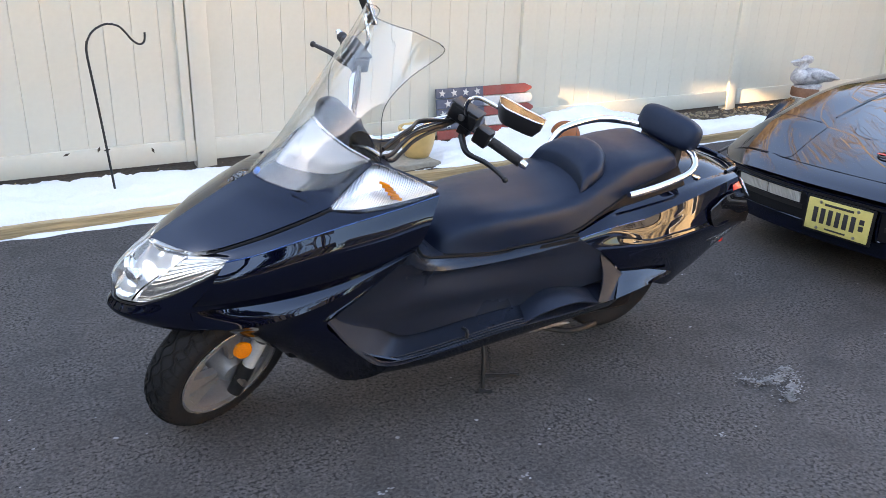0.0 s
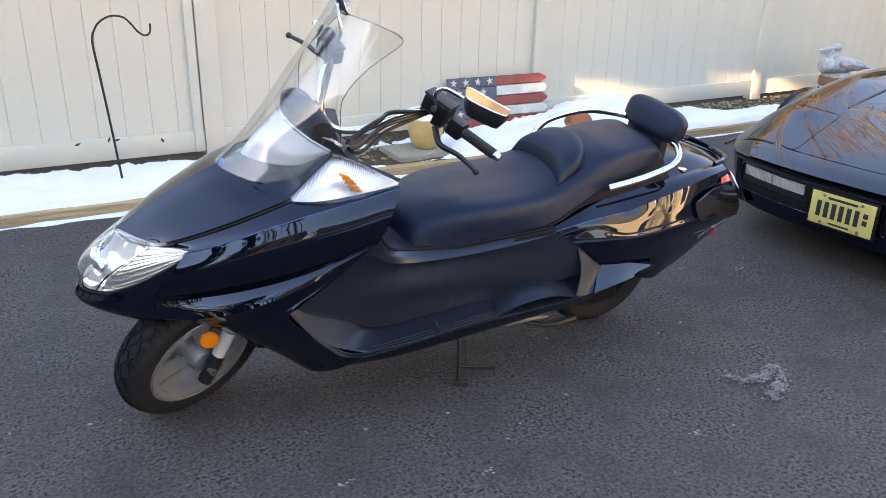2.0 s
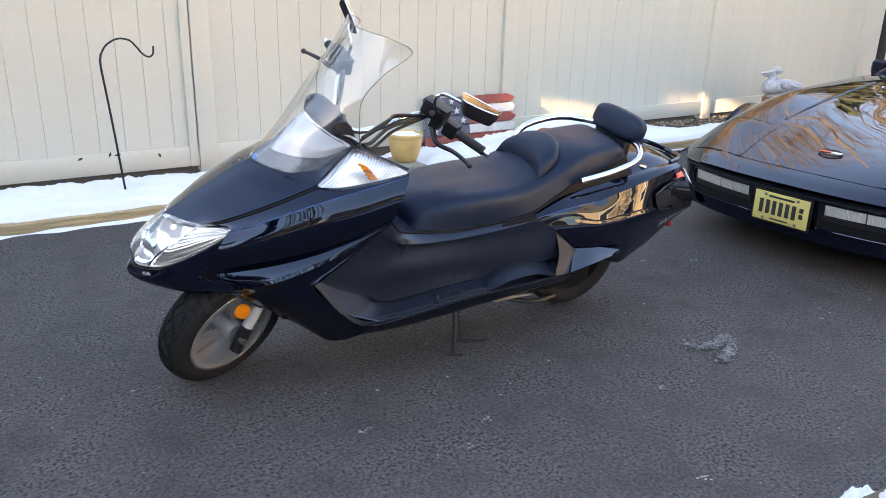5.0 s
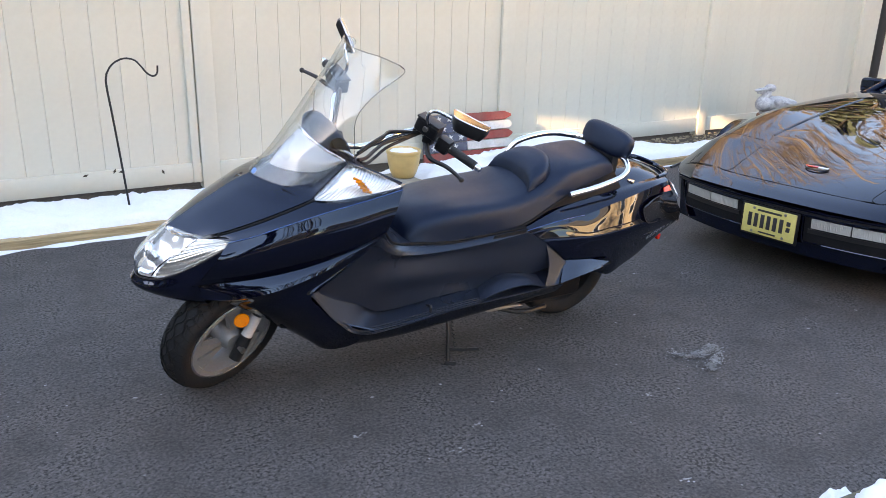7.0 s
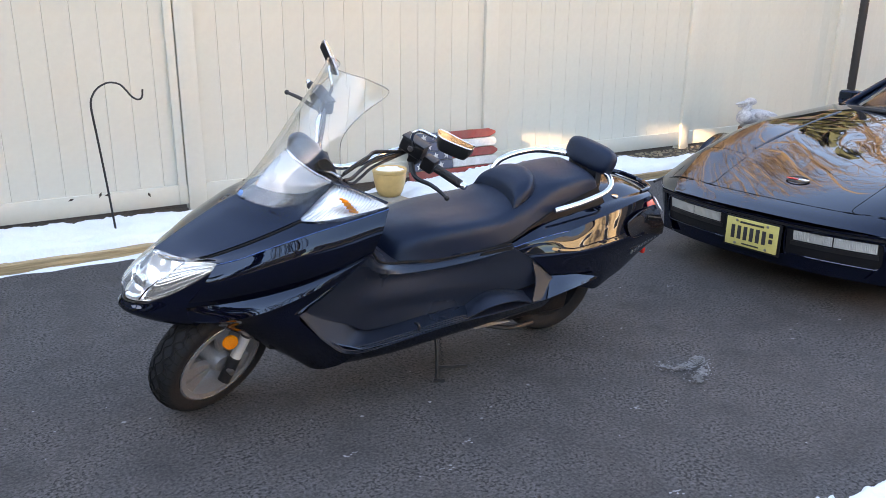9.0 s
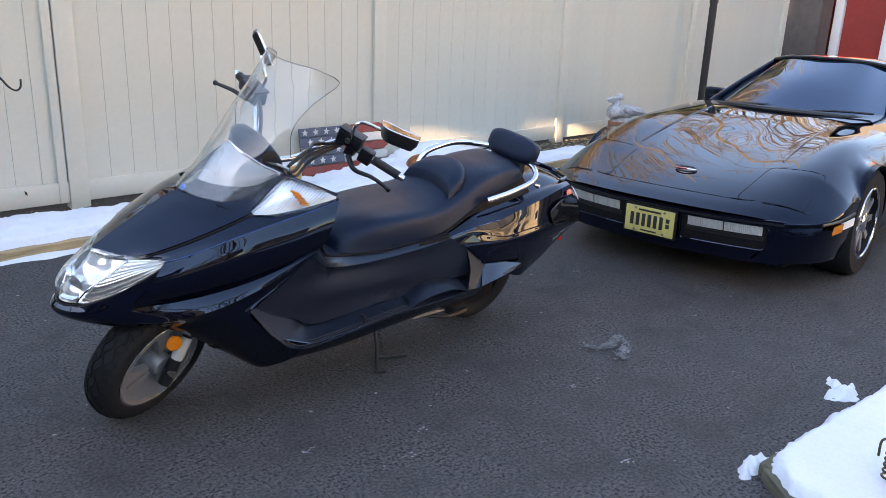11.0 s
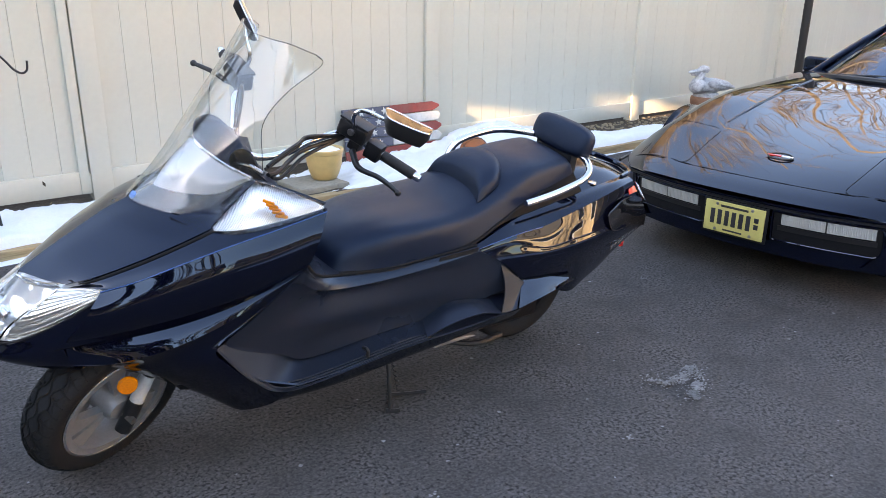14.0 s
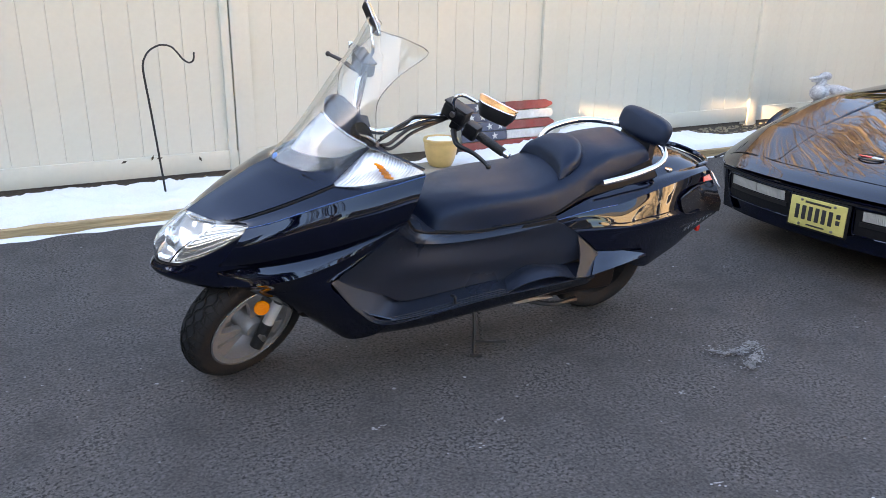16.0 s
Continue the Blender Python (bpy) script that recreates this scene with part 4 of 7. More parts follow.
for s in (1, -1):
    sheet("lamp_surround", [
        [(-0.098, 0.108, 0.541), (-0.05, 0.140, 0.570), (0.0, 0.168, 0.605), (0.06, 0.193, 0.650), (0.118, 0.216, 0.695)],
        [(-0.05, 0.150, 0.520), (0.0, 0.185, 0.545), (0.05, 0.208, 0.570), (0.11, 0.226, 0.610), (0.17, 0.246, 0.660)],
        [(0.0, 0.166, 0.535), (0.06, 0.190, 0.540), (0.12, 0.212, 0.548), (0.18, 0.236, 0.578), (0.24, 0.262, 0.640)]], PAINT, scooter, 8, 16, 0.004, side=s)
    sheet("seat_base", [
        [(0.80, 0.165, 0.580), (0.95, 0.190, 0.575), (1.11, 0.200, 0.580), (1.28, 0.205, 0.618), (1.40, 0.195, 0.670), (1.53, 0.175, 0.720), (1.65, 0.160, 0.750), (1.77, 0.145, 0.772)],
        [(0.82, 0.190, 0.560), (0.95, 0.205, 0.552), (1.12, 0.220, 0.562), (1.30, 0.215, 0.592), (1.43, 0.198, 0.650), (1.56, 0.190, 0.672), (1.68, 0.184, 0.688), (1.80, 0.174, 0.703)]], DARK, scooter, 5, 30, 0.004, side=s)
# tail deck and tail lamp
sheet("tail_deck", BOTH([
    [(1.74, 0.0, 0.728), (1.74, 0.08, 0.722), (1.74, 0.179, 0.695)],
    [(1.90, 0.0, 0.742), (1.90, 0.08, 0.737), (1.90, 0.166, 0.712)],
    [(2.02, 0.0, 0.738), (2.02, 0.08, 0.732), (2.02, 0.147, 0.718)],
    [(2.16, 0.0, 0.695), (2.14, 0.07, 0.697), (2.08, 0.128, 0.714)]]), PAINT, scooter, 14, 24, 0.006)
sheet("tail_end", BOTH([
    [(2.16, 0.0, 0.693), (2.14, 0.07, 0.695), (2.075, 0.178, 0.709)],
    [(2.195, 0.0, 0.62), (2.18, 0.10, 0.62), (2.13, 0.202, 0.600)],
    [(2.21, 0.0, 0.55), (2.20, 0.10, 0.55), (2.168, 0.196, 0.545)],
    [(2.19, 0.0, 0.47), (2.18, 0.09, 0.475), (2.165, 0.184, 0.495)]]), PAINT, scooter, 12, 20, 0.006)
part("spoiler_lip", bm_from(tube([(2.03, -0.150, 0.722), (2.12, -0.105, 0.715), (2.165, 0.0, 0.705), (2.12, 0.105, 0.715), (2.03, 0.150, 0.722)], [0.007, 0.011, 0.011, 0.011, 0.007], 40, 8)), PAINT, scooter)

# belly, engine and inner mass
part("belly", box(0.55, 1.5, -0.19, 0.19, 0.20, 0.42, 0.04), DARK, scooter)
part("inner_body", box(0.28, 0.60, -0.18, 0.18, 0.28, 0.80, 0.05), DARK, scooter)
part("frame_cover", box(0.60, 1.60, -0.15, 0.15, 0.35, 0.58, 0.04), DARK, scooter)
part("tail_core", box(1.3, 1.98, -0.13, 0.13, 0.40, 0.67, 0.05), DARK, scooter)
part("engine_case", bm_from(lathe([(0.0, 0.10), (0.07, 0.10), (0.085, 0.08), (0.09, 0.0), (0.08, -0.06), (0.0, -0.06)], 24, "y")), DARK, scooter).location = (1.22, -0.10, 0.275)

# seat
SEAT = [
    [(0.760, 0.0, 0.600), (0.765, 0.07, 0.595), (0.775, 0.13, 0.585), (0.785, 0.155, 0.575)],
    [(0.80, 0.0, 0.655), (0.81, 0.08, 0.650), (0.82, 0.145, 0.630), (0.83, 0.175, 0.580)],
    [(0.92, 0.0, 0.690), (0.93, 0.10, 0.688), (0.94, 0.170, 0.665), (0.95, 0.195, 0.572)],
    [(1.08, 0.0, 0.700), (1.09, 0.11, 0.700), (1.10, 0.185, 0.678), (1.11, 0.205, 0.576)],
    [(1.24, 0.0, 0.712), (1.25, 0.11, 0.712), (1.26, 0.180, 0.692), (1.28, 0.210, 0.612)],
    [(1.36, 0.0, 0.750), (1.37, 0.11, 0.748), (1.38, 0.170, 0.728), (1.40, 0.200, 0.665)],
    [(1.50, 0.0, 0.812), (1.51, 0.10, 0.808), (1.52, 0.155, 0.785), (1.53, 0.180, 0.715)],
    [(1.62, 0.0, 0.828), (1.63, 0.10, 0.824), (1.64, 0.145, 0.805), (1.65, 0.165, 0.745)],
    [(1.74, 0.0, 0.830), (1.74, 0.09, 0.826), (1.745, 0.135, 0.808), (1.75, 0.150, 0.765)],
    [(1.775, 0.0, 0.770), (1.775, 0.08, 0.77), (1.775, 0.12, 0.77), (1.775, 0.14, 0.765)]]
sheet("seat", BOTH(SEAT), VINYL, scooter, 44, 36, 0.03, label="long stepped black vinyl seat")


def cushion(rows_center, name, label, squash, turn):
    bm = bmesh.new()
    bmesh.ops.create_uvsphere(bm, u_segments=32, v_segments=20, radius=1.0)
    for v in bm.verts:
        x, y, z = v.co
        e = lambda t, p: math.copysign(abs(t) ** p, t)
        v.co = Vector((e(x, squash[3]) * squash[0], e(y, squash[3]) * squash[1], e(z, squash[3]) * squash[2]))
    bmesh.ops.transform(bm, matrix=Matrix.Translation(rows_center) @ Euler([radians(a) for a in turn]).to_matrix().to_4x4(), verts=bm.verts)
    return part(name, bm, VINYL, scooter, label)


# lumbar pad: a half-moon with a straight front and a steep arched back
def lumbar_rows():
    """A crescent pad: its spine bows backwards and its section swells from both tips to the middle."""
    top = lambda u, v: float(np.interp(u, [1.08, 1.24, 1.36, 1.50, 1.62], [0.700, 0.712, 0.750, 0.812, 0.828])) - 0.7 * max(0.0, abs(v) - 0.10) ** 1.5
    rows = []
    for s in np.linspace(-1, 1, 25):
        c = math.sqrt(max(0.0, 1 - s * s))
        mid, half = 1.335 + 0.085 * c, 0.012 + 0.060 * c ** 0.8
        row = []
        for q in np.linspace(-1, 1, 17):
            u = mid + half * q
            h = 0.060 * c ** 0.6 * max(0.0, 1 - abs(q) ** 3.2) ** 0.55 * (1 - 0.10 * q)
            row.append((u, 0.155 * s, top(u, 0.155 * s) + h - 0.005))
        rows.append(row)
    return rows


sheet("lumbar_pad", lumbar_rows(), VINYL, scooter, 50, 34, 0.004, label="raised black crescent lumbar pad", sharp=80)
cushion((1.83, 0.0, 0.862), "backrest", "padded black passenger backrest", (0.042, 0.150, 0.062, 0.62), (0, 18, 0))
part("backrest_stay", box(1.79, 1.825, -0.10, 0.10, 0.70, 0.83, 0.008), BLACK_METAL, scooter)

# grab rails
part("grab_rail", bm_from(tube([(1.488, -0.220, 0.722), (1.603, -0.220, 0.737), (1.700, -0.218, 0.757), (1.760, -0.214, 0.776), (1.792, -0.200, 0.796), (1.815, -0.16, 0.812), (1.82, -0.11, 0.825)], 0.0125, 54, 14)), CHROME, scooter, "chrome grab rail")
part("grab_rail", bm_from(tube([(1.44, 0.205, 0.730), (1.465, 0.21, 0.775), (1.505, 0.21, 0.806), (1.60, 0.21, 0.826), (1.69, 0.205, 0.830), (1.78, 0.18, 0.822), (1.80, 0.12, 0.83)], 0.0135, 48, 14)), CHROME, scooter, "chrome grab rail")

# windscreen
SCR = [
    [(0.233, 0.0, 0.857), (0.262, 0.07, 0.852), (0.335, 0.145, 0.847), (0.50, 0.190, 0.852)],
    [(0.31, 0.0, 0.925), (0.335, 0.09, 0.918), (0.41, 0.165, 0.905), (0.535, 0.200, 0.915)],
    [(0.385, 0.0, 1.01), (0.405, 0.10, 1.005), (0.46, 0.175, 0.998), (0.535, 0.202, 1.00)],
    [(0.455, 0.0, 1.10), (0.47, 0.10, 1.096), (0.505, 0.165, 1.09), (0.540, 0.198, 1.095)],
    [(0.525, 0.0, 1.19), (0.54, 0.10, 1.187), (0.565, 0.160, 1.18), (0.605, 0.196, 1.17)],
    [(0.575, 0.0, 1.262), (0.59, 0.10, 1.262), (0.618, 0.162, 1.260), (0.694, 0.213, 1.242)],
    [(0.59, 0.0, 1.285), (0.605, 0.10, 1.287), (0.630, 0.160, 1.287), (0.682, 0.208, 1.268)]]
windscreen = sheet("windscreen", BOTH(SCR), SCREEN, scooter, 44, 40, 0.003, label="tall clear acrylic windscreen")
windscreen.visible_shadow = False
grid = spread(BOTH(SCR), 44, 40)
grid[:, :, 1] *= -1
for line in (grid[:, 0], grid[:, -1], grid[-1]):
    part("edge", bm_from(tube([tuple(p) for p in line], 0.0011, 60, 6)), SMOKED, windscreen, "dark polished edge")

# front wheel, turned to the left with the bars


def tyre_mesh(r_out, width, r_rim):
    h = r_out - r_rim
    prof = [(r_rim, -width * 0.36), (r_rim + 0.25 * h, -width * 0.47), (r_rim + 0.6 * h, -width * 0.5), (r_rim + 0.85 * h, -width * 0.40), (r_out - 0.006, -width * 0.22), (r_out, 0.0)]
    prof = prof + [(r, -y) for r, y in prof[-2::-1]]
    p = curve_points([(r, y, 0) for r, y in prof], 28)
    return lathe([(a[0], a[1]) for a in p], 64, "y", ring=True)


front = part("front_wheel", bm_from(tyre_mesh(0.247, 0.122, 0.165)), RUBBER, scooter, "front wheel with grooved tyre and silver cast rim")
part("rim", bm_from(lathe([(0.150, -0.055), (0.175, -0.056), (0.178, -0.048), (0.158, -0.035), (0.150, 0.0), (0.158, 0.035), (0.178, 0.048), (0.175, 0.056), (0.150, 0.055), (0.142, 0.0)], 48, "y", ring=True)), ALLOY, front)
part("hub", bm_from(lathe([(0.0, -0.068), (0.034, -0.068), (0.044, -0.048), (0.048, 0.048), (0.045, 0.07), (0.0, 0.07)], 24, "y")), ALLOY, front)
for k in range(3):
    for sgn in (-1, 1):
        for f0, f1 in ((0.10, 0.46),):
            bm = bmesh.new()
            ring = []
            for q in np.linspace(0, 1, 7):
                r = 0.045 + 0.112 * q
                ring.append((r, f0 * (0.9 - 0.35 * q), f1 + 0.10 * (q - 0.5)))
            for y0, y1 in ((-0.046, -0.020), (0.020, 0.046)):
                vs = [[bm.verts.new((r * math.cos(sgn * a), y, r * math.sin(sgn * a))) for y in (y0, y1) for a in (a0, a1)] for r, a0, a1 in ring]
                for u, w in zip(vs, vs[1:]):
                    for i, j in ((0, 1), (1, 3), (3, 2), (2, 0)):
                        bm.faces.new((u[i], u[j], w[j], w[i]))
            bmesh.ops.recalc_face_normals(bm, faces=bm.faces)
            bmesh.ops.transform(bm, matrix=Matrix.Rotation(2 * math.pi * k / 3 + 0.75, 4, "Y"), verts=bm.verts)
            part("spoke", bm, ALLOY, front)
part("rim_lip", bm_from(tube([(0.174 * math.cos(q), -0.055, 0.174 * math.sin(q)) for q in np.linspace(0, 2 * math.pi, 33)[:-1]], 0.0042, 64, 6, closed=True)), BADGE, front)
part("rim_lip", bm_from(tube([(0.174 * math.cos(q), 0.055, 0.174 * math.sin(q)) for q in np.linspace(0, 2 * math.pi, 33)[:-1]], 0.0042, 64, 6, closed=True)), BADGE, front)
yaw, tilt = radians(-22.2), radians(-15.0)
axle = Vector((-math.sin(yaw) * math.cos(tilt), -math.cos(yaw) * math.cos(tilt), math.sin(tilt)))
ahead = Vector((math.cos(yaw), -math.sin(yaw), 0.0))
up = ahead.cross(-axle)
HUB = Vector((0.122, -0.016, 0.234))
front.matrix_basis = Matrix.Translation(HUB) @ Matrix((ahead, -axle, up)).transposed().to_4x4()
rear = part("rear_wheel", bm_from(tyre_mesh(0.245, 0.128, 0.165)), RUBBER, scooter, "rear wheel with black tyre")
rear.location = (1.70, 0.01, 0.247)


# tread grooves of the front tyre: zigzag rings with slanting side cuts
def tread():
    pieces = []
    surf = lambda ang, y: ((0.2475 - 0.0245 * (abs(y) / 0.056) ** 2.2 + 0.0006) * math.cos(ang), y, (0.2475 - 0.0245 * (abs(y) / 0.056) ** 2.2 + 0.0006) * math.sin(ang))
    for y0, amp, ph in ((0.0, 0.006, 0.0), (0.022, 0.005, 1.0), (-0.022, 0.005, 2.0), (0.040, 0.004, 0.5), (-0.040, 0.004, 1.5)):
        ring = [surf(2 * math.pi * k / 88, y0 + amp * (1 if (k + int(ph)) % 4 < 2 else -1)) for k in range(88)]
        pieces.append(tube(ring, 0.0036, 264, 5, closed=True))
    for k in range(44):
        a0 = 2 * math.pi * k / 44
        for sgn in (1, -1):
            pts = [surf(a0 + (0.0 if sgn > 0 else 0.07) + 0.06 * f, sgn * (0.024 + 0.034 * f)) for f in (0, 0.35, 0.7, 1.0)]
            pieces.append(tube(pts, [0.0042, 0.0048, 0.003], 8, 5))
    return bm_from(*pieces)


TREAD_CUT = material("tread_groove", (0.003, 0.003, 0.003), rough=0.95)
part("tread_cut", tread(), TREAD_CUT, front, "black zigzag tread cuts")

# fork legs, reflector, brake disc
for s in (1, -1):
    foot = HUB + axle * (0.088 * s) + Vector((-0.012, 0, -0.055))
    knee = foot + Vector((0.10, 0, 0.20))
    top = foot + Vector((0.22, 0, 0.44))
    leg = part("fork_leg", bm_from(tube([foot, foot + (knee - foot) * 0.46], 0.0240, 8, 18)), BLACK_METAL, scooter, "telescopic front fork leg")
    part("slider", bm_from(tube([foot + (knee - foot) * 0.44, foot + (knee - foot) * 0.86], 0.0215, 8, 16)), SLIDER, leg, "bright metal slider")
    part("stanchion", bm_from(tube([foot + (knee - foot) * 0.85, top], 0.0190, 8, 14)), BLACK_METAL, leg)
    part("axle_nut", bm_from(tube([HUB + axle * (0.085 * s), HUB + axle * (0.125 * s)], 0.012, 4, 6)), STEEL, leg)
disc = bm_from(lathe([(0.032, 0.068), (0.032, 0.072), (0.09, 0.072), (0.09, 0.068)], 40, "y", ring=True))
part("brake_disc", disc, STEEL, front)
bm = bm_from(lathe([(0.0, 0.0), (0.027, 0.0), (0.029, 0.006), (0.026, 0.012), (0.0, 0.015)], 28, "z"))
refl = part("fork_reflector", bm, AMBER, scooter, "round amber reflector")
refl.matrix_basis = Matrix.Translation((0.156, -0.146, 0.352)) @ axle.lerp(Vector((-0.35, -1, 0.25)), 0.5).to_track_quat("Z", "Y").to_matrix().to_4x4()
# inner mudguard
part("mudguard", bm_from(tube([(-0.02, 0.02, 0.47), (0.12, 0.03, 0.505), (0.26, 0.05, 0.44), (0.34, 0.06, 0.30)], [0.04, 0.055, 0.055, 0.04], 16, 12)), DARK, scooter)

# front turn lamps in the cowl
for s in (1, -1):
    rows = [[(0.364, 0.236, 0.822), (0.45, 0.276, 0.826), (0.56, 0.293, 0.842), (0.682, 0.290, 0.864)],
            [(0.366, 0.234, 0.825), (0.447, 0.255, 0.862), (0.545, 0.262, 0.890), (0.680, 0.287, 0.870)],
            [(0.368, 0.230, 0.828), (0.44, 0.216, 0.886), (0.515, 0.196, 0.935), (0.678, 0.284, 0.876)]]
    lamp = sheet("turn_lamp", rows, CLEAR, scooter, 10, 20, 0.003, side=s, label="clear turn lamp lens with an amber bulb")
    sheet("reflector", [[(p[0] + 0.004, p[1] - 0.018, p[2] - 0.004) for p in r] for r in rows], TURN_INSIDE, lamp, 10, 20, 0.003, side=s)
    for k in range(5):
        bm = box(-0.017, 0.017, -0.004, 0.004, -0.0042, 0.0042, 0.0025)
        fac = part("bulb_facet", bm, AMBER, lamp, "amber bulb showing through the lens facets")
        fac.matrix_basis = Matrix.Translation((0.530 + 0.0075 * k, -s * (0.256 + 0.004 * k), 0.896 - 0.0100 * k)) @ Euler((0, radians(24 - 3 * k), radians(-s * 12))).to_matrix().to_4x4()
    # trim between hood, screen and lamp, and the wing behind the lamp
    sheet("screen_trim", [[(0.30, 0.15, 0.848), (0.40, 0.165, 0.862), (0.46, 0.172, 0.90), (0.512, 0.185, 0.940)], [(0.362, 0.236, 0.824), (0.40, 0.225, 0.853), (0.44, 0.218, 0.888), (0.514, 0.198, 0.937)]], PAINT, scooter, 6, 14, 0.005, side=s)
    sheet("cowl_shoulder", [[(0.515, 0.194, 0.938), (0.60, 0.236, 0.91), (0.684, 0.284, 0.878)], [(0.54, 0.150, 0.90), (0.61, 0.17, 0.87), (0.68, 0.20, 0.80)], [(0.56, 0.10, 0.82), (0.62, 0.12, 0.76), (0.68, 0.17, 0.66)]], MATTE, scooter, 10, 10, 0.005, side=s)
    sheet("wing_back", [[(0.686, 0.290, 0.866), (0.66, 0.293, 0.78), (0.625, 0.290, 0.69)], [(0.684, 0.24, 0.84), (0.67, 0.23, 0.74), (0.66, 0.22, 0.63)], [(0.67, 0.16, 0.78), (0.68, 0.16, 0.68), (0.70, 0.17, 0.59)]], MATTE, scooter, 8, 10, 0.005, side=s)
# dash inside the screen
LOWER = [(0.305, 0.0, 0.880), (0.340, 0.05, 0.875), (0.386, 0.11, 0.882), (0.437, 0.15, 0.895), (0.502, 0.186, 0.936)]
UPPER = [(0.416, 0.0, 0.996), (0.427, 0.06, 0.980), (0.464, 0.12, 0.954), (0.485, 0.150, 0.945), (0.507, 0.187, 0.938)]
sheet("dash_skirt", BOTH([[(0.238, 0.0, 0.846), (0.268, 0.065, 0.843), (0.330, 0.130, 0.842), (0.385, 0.170, 0.850), (0.49, 0.188, 0.926)], LOWER]), SMOKED, scooter, 8, 40, 0.004, label="dark gloss skirt inside the windscreen")
sheet("dash_panel", BOTH([LOWER, [(0.5 * (a[0] + b[0]) - 0.006, 0.5 * (a[1] + b[1]), 0.5 * (a[2] + b[2]) + 0.006) for a, b in zip(LOWER, UPPER)], UPPER]), SILVER, scooter, 14, 40, 0.004, label="satin silver panel inside the windscreen")
part("dash_lip", bm_from(tube([(p[0] + 0.004, p[1], p[2] + 0.003) for p in BOTH([UPPER])[0]], 0.0052, 60, 8)), CHROME, scooter, "chrome lip of the dash panel")
sheet("gauge_hood", BOTH([
    [(0.425, 0.0, 0.998), (0.438, 0.06, 0.982), (0.474, 0.12, 0.956)],
    [(0.430, 0.0, 1.045), (0.447, 0.05, 1.035), (0.487, 0.105, 0.985)],
    [(0.475, 0.0, 1.056), (0.490, 0.05, 1.044), (0.520, 0.105, 0.995)],
    [(0.520, 0.0, 1.018), (0.530, 0.05, 1.010), (0.550, 0.105, 0.972)],
    [(0.545, 0.0, 0.930), (0.555, 0.05, 0.925), (0.575, 0.11, 0.905)]]), VINYL, scooter, 24, 26, 0.005)
sheet("dash_cover", BOTH([
    [(0.545, 0.0, 0.93), (0.56, 0.08, 0.92), (0.58, 0.15, 0.90)],
    [(0.64, 0.0, 0.86), (0.64, 0.08, 0.85), (0.64, 0.17, 0.83)],
    [(0.70, 0.0, 0.62), (0.70, 0.08, 0.61), (0.70, 0.16, 0.59)]]), MATTE, scooter, 16, 20, 0.005)
bm = bm_from(lathe([(0.0, 0.0), (0.012, 0.0), (0.012, 0.003), (0.0, 0.004)], 20, "z"))
part("inspection_sticker", bm, BLUE_STICKER, scooter, "small pale blue round sticker").matrix_basis = Matrix.Translation((0.246, -0.012, 0.862)) @ Euler((0, radians(-60), radians(10))).to_matrix().to_4x4()
# screen brackets
for s in (1, -1):
    part("screen_bracket", bm_from(tube([(0.50, -s * 0.09, 0.950), (0.53, -s * 0.13, 0.952), (0.550, -s * 0.175, 0.945)], 0.006, 14, 8)), CHROME, scooter, "chrome screen bracket")

# ---- handlebar, swung to the left ----
bar_dir = Vector((0.52, -0.78, -0.34)).normalized()      # towards the left grip's end
END = Vector((1.098, -0.101, 0.833))
REND = Vector((0.680, 0.470, 1.108))
RBOX = Vector((0.690, 0.335, 1.070))
bar = part("handlebar", bm_from(tube([END, END - bar_dir * 0.20, END - bar_dir * 0.27, Vector((0.83, 0.10, 0.915)), Vector((0.72, 0.05, 0.905)), Vector((0.62, 0.045, 0.905)), Vector((0.57, 0.07, 0.95)), Vector((0.60, 0.17, 1.04)), RBOX + Vector((-0.02, -0.05, -0.02)), RBOX, REND], 0.011, 80, 12)), CHROME, scooter, "chrome tubular handlebar")
part("riser", bm_from(tube([(0.535, 0.05, 0.86), (0.555, 0.065, 0.94), (0.565, 0.08, 0.99)], 0.017, 12, 12)), CHROME, bar)
part("steering_stem", bm_from(tube([(0.36, 0.0, 0.55), (0.56, 0.03, 0.95)], 0.03, 8, 12)), BLACK_METAL, scooter)
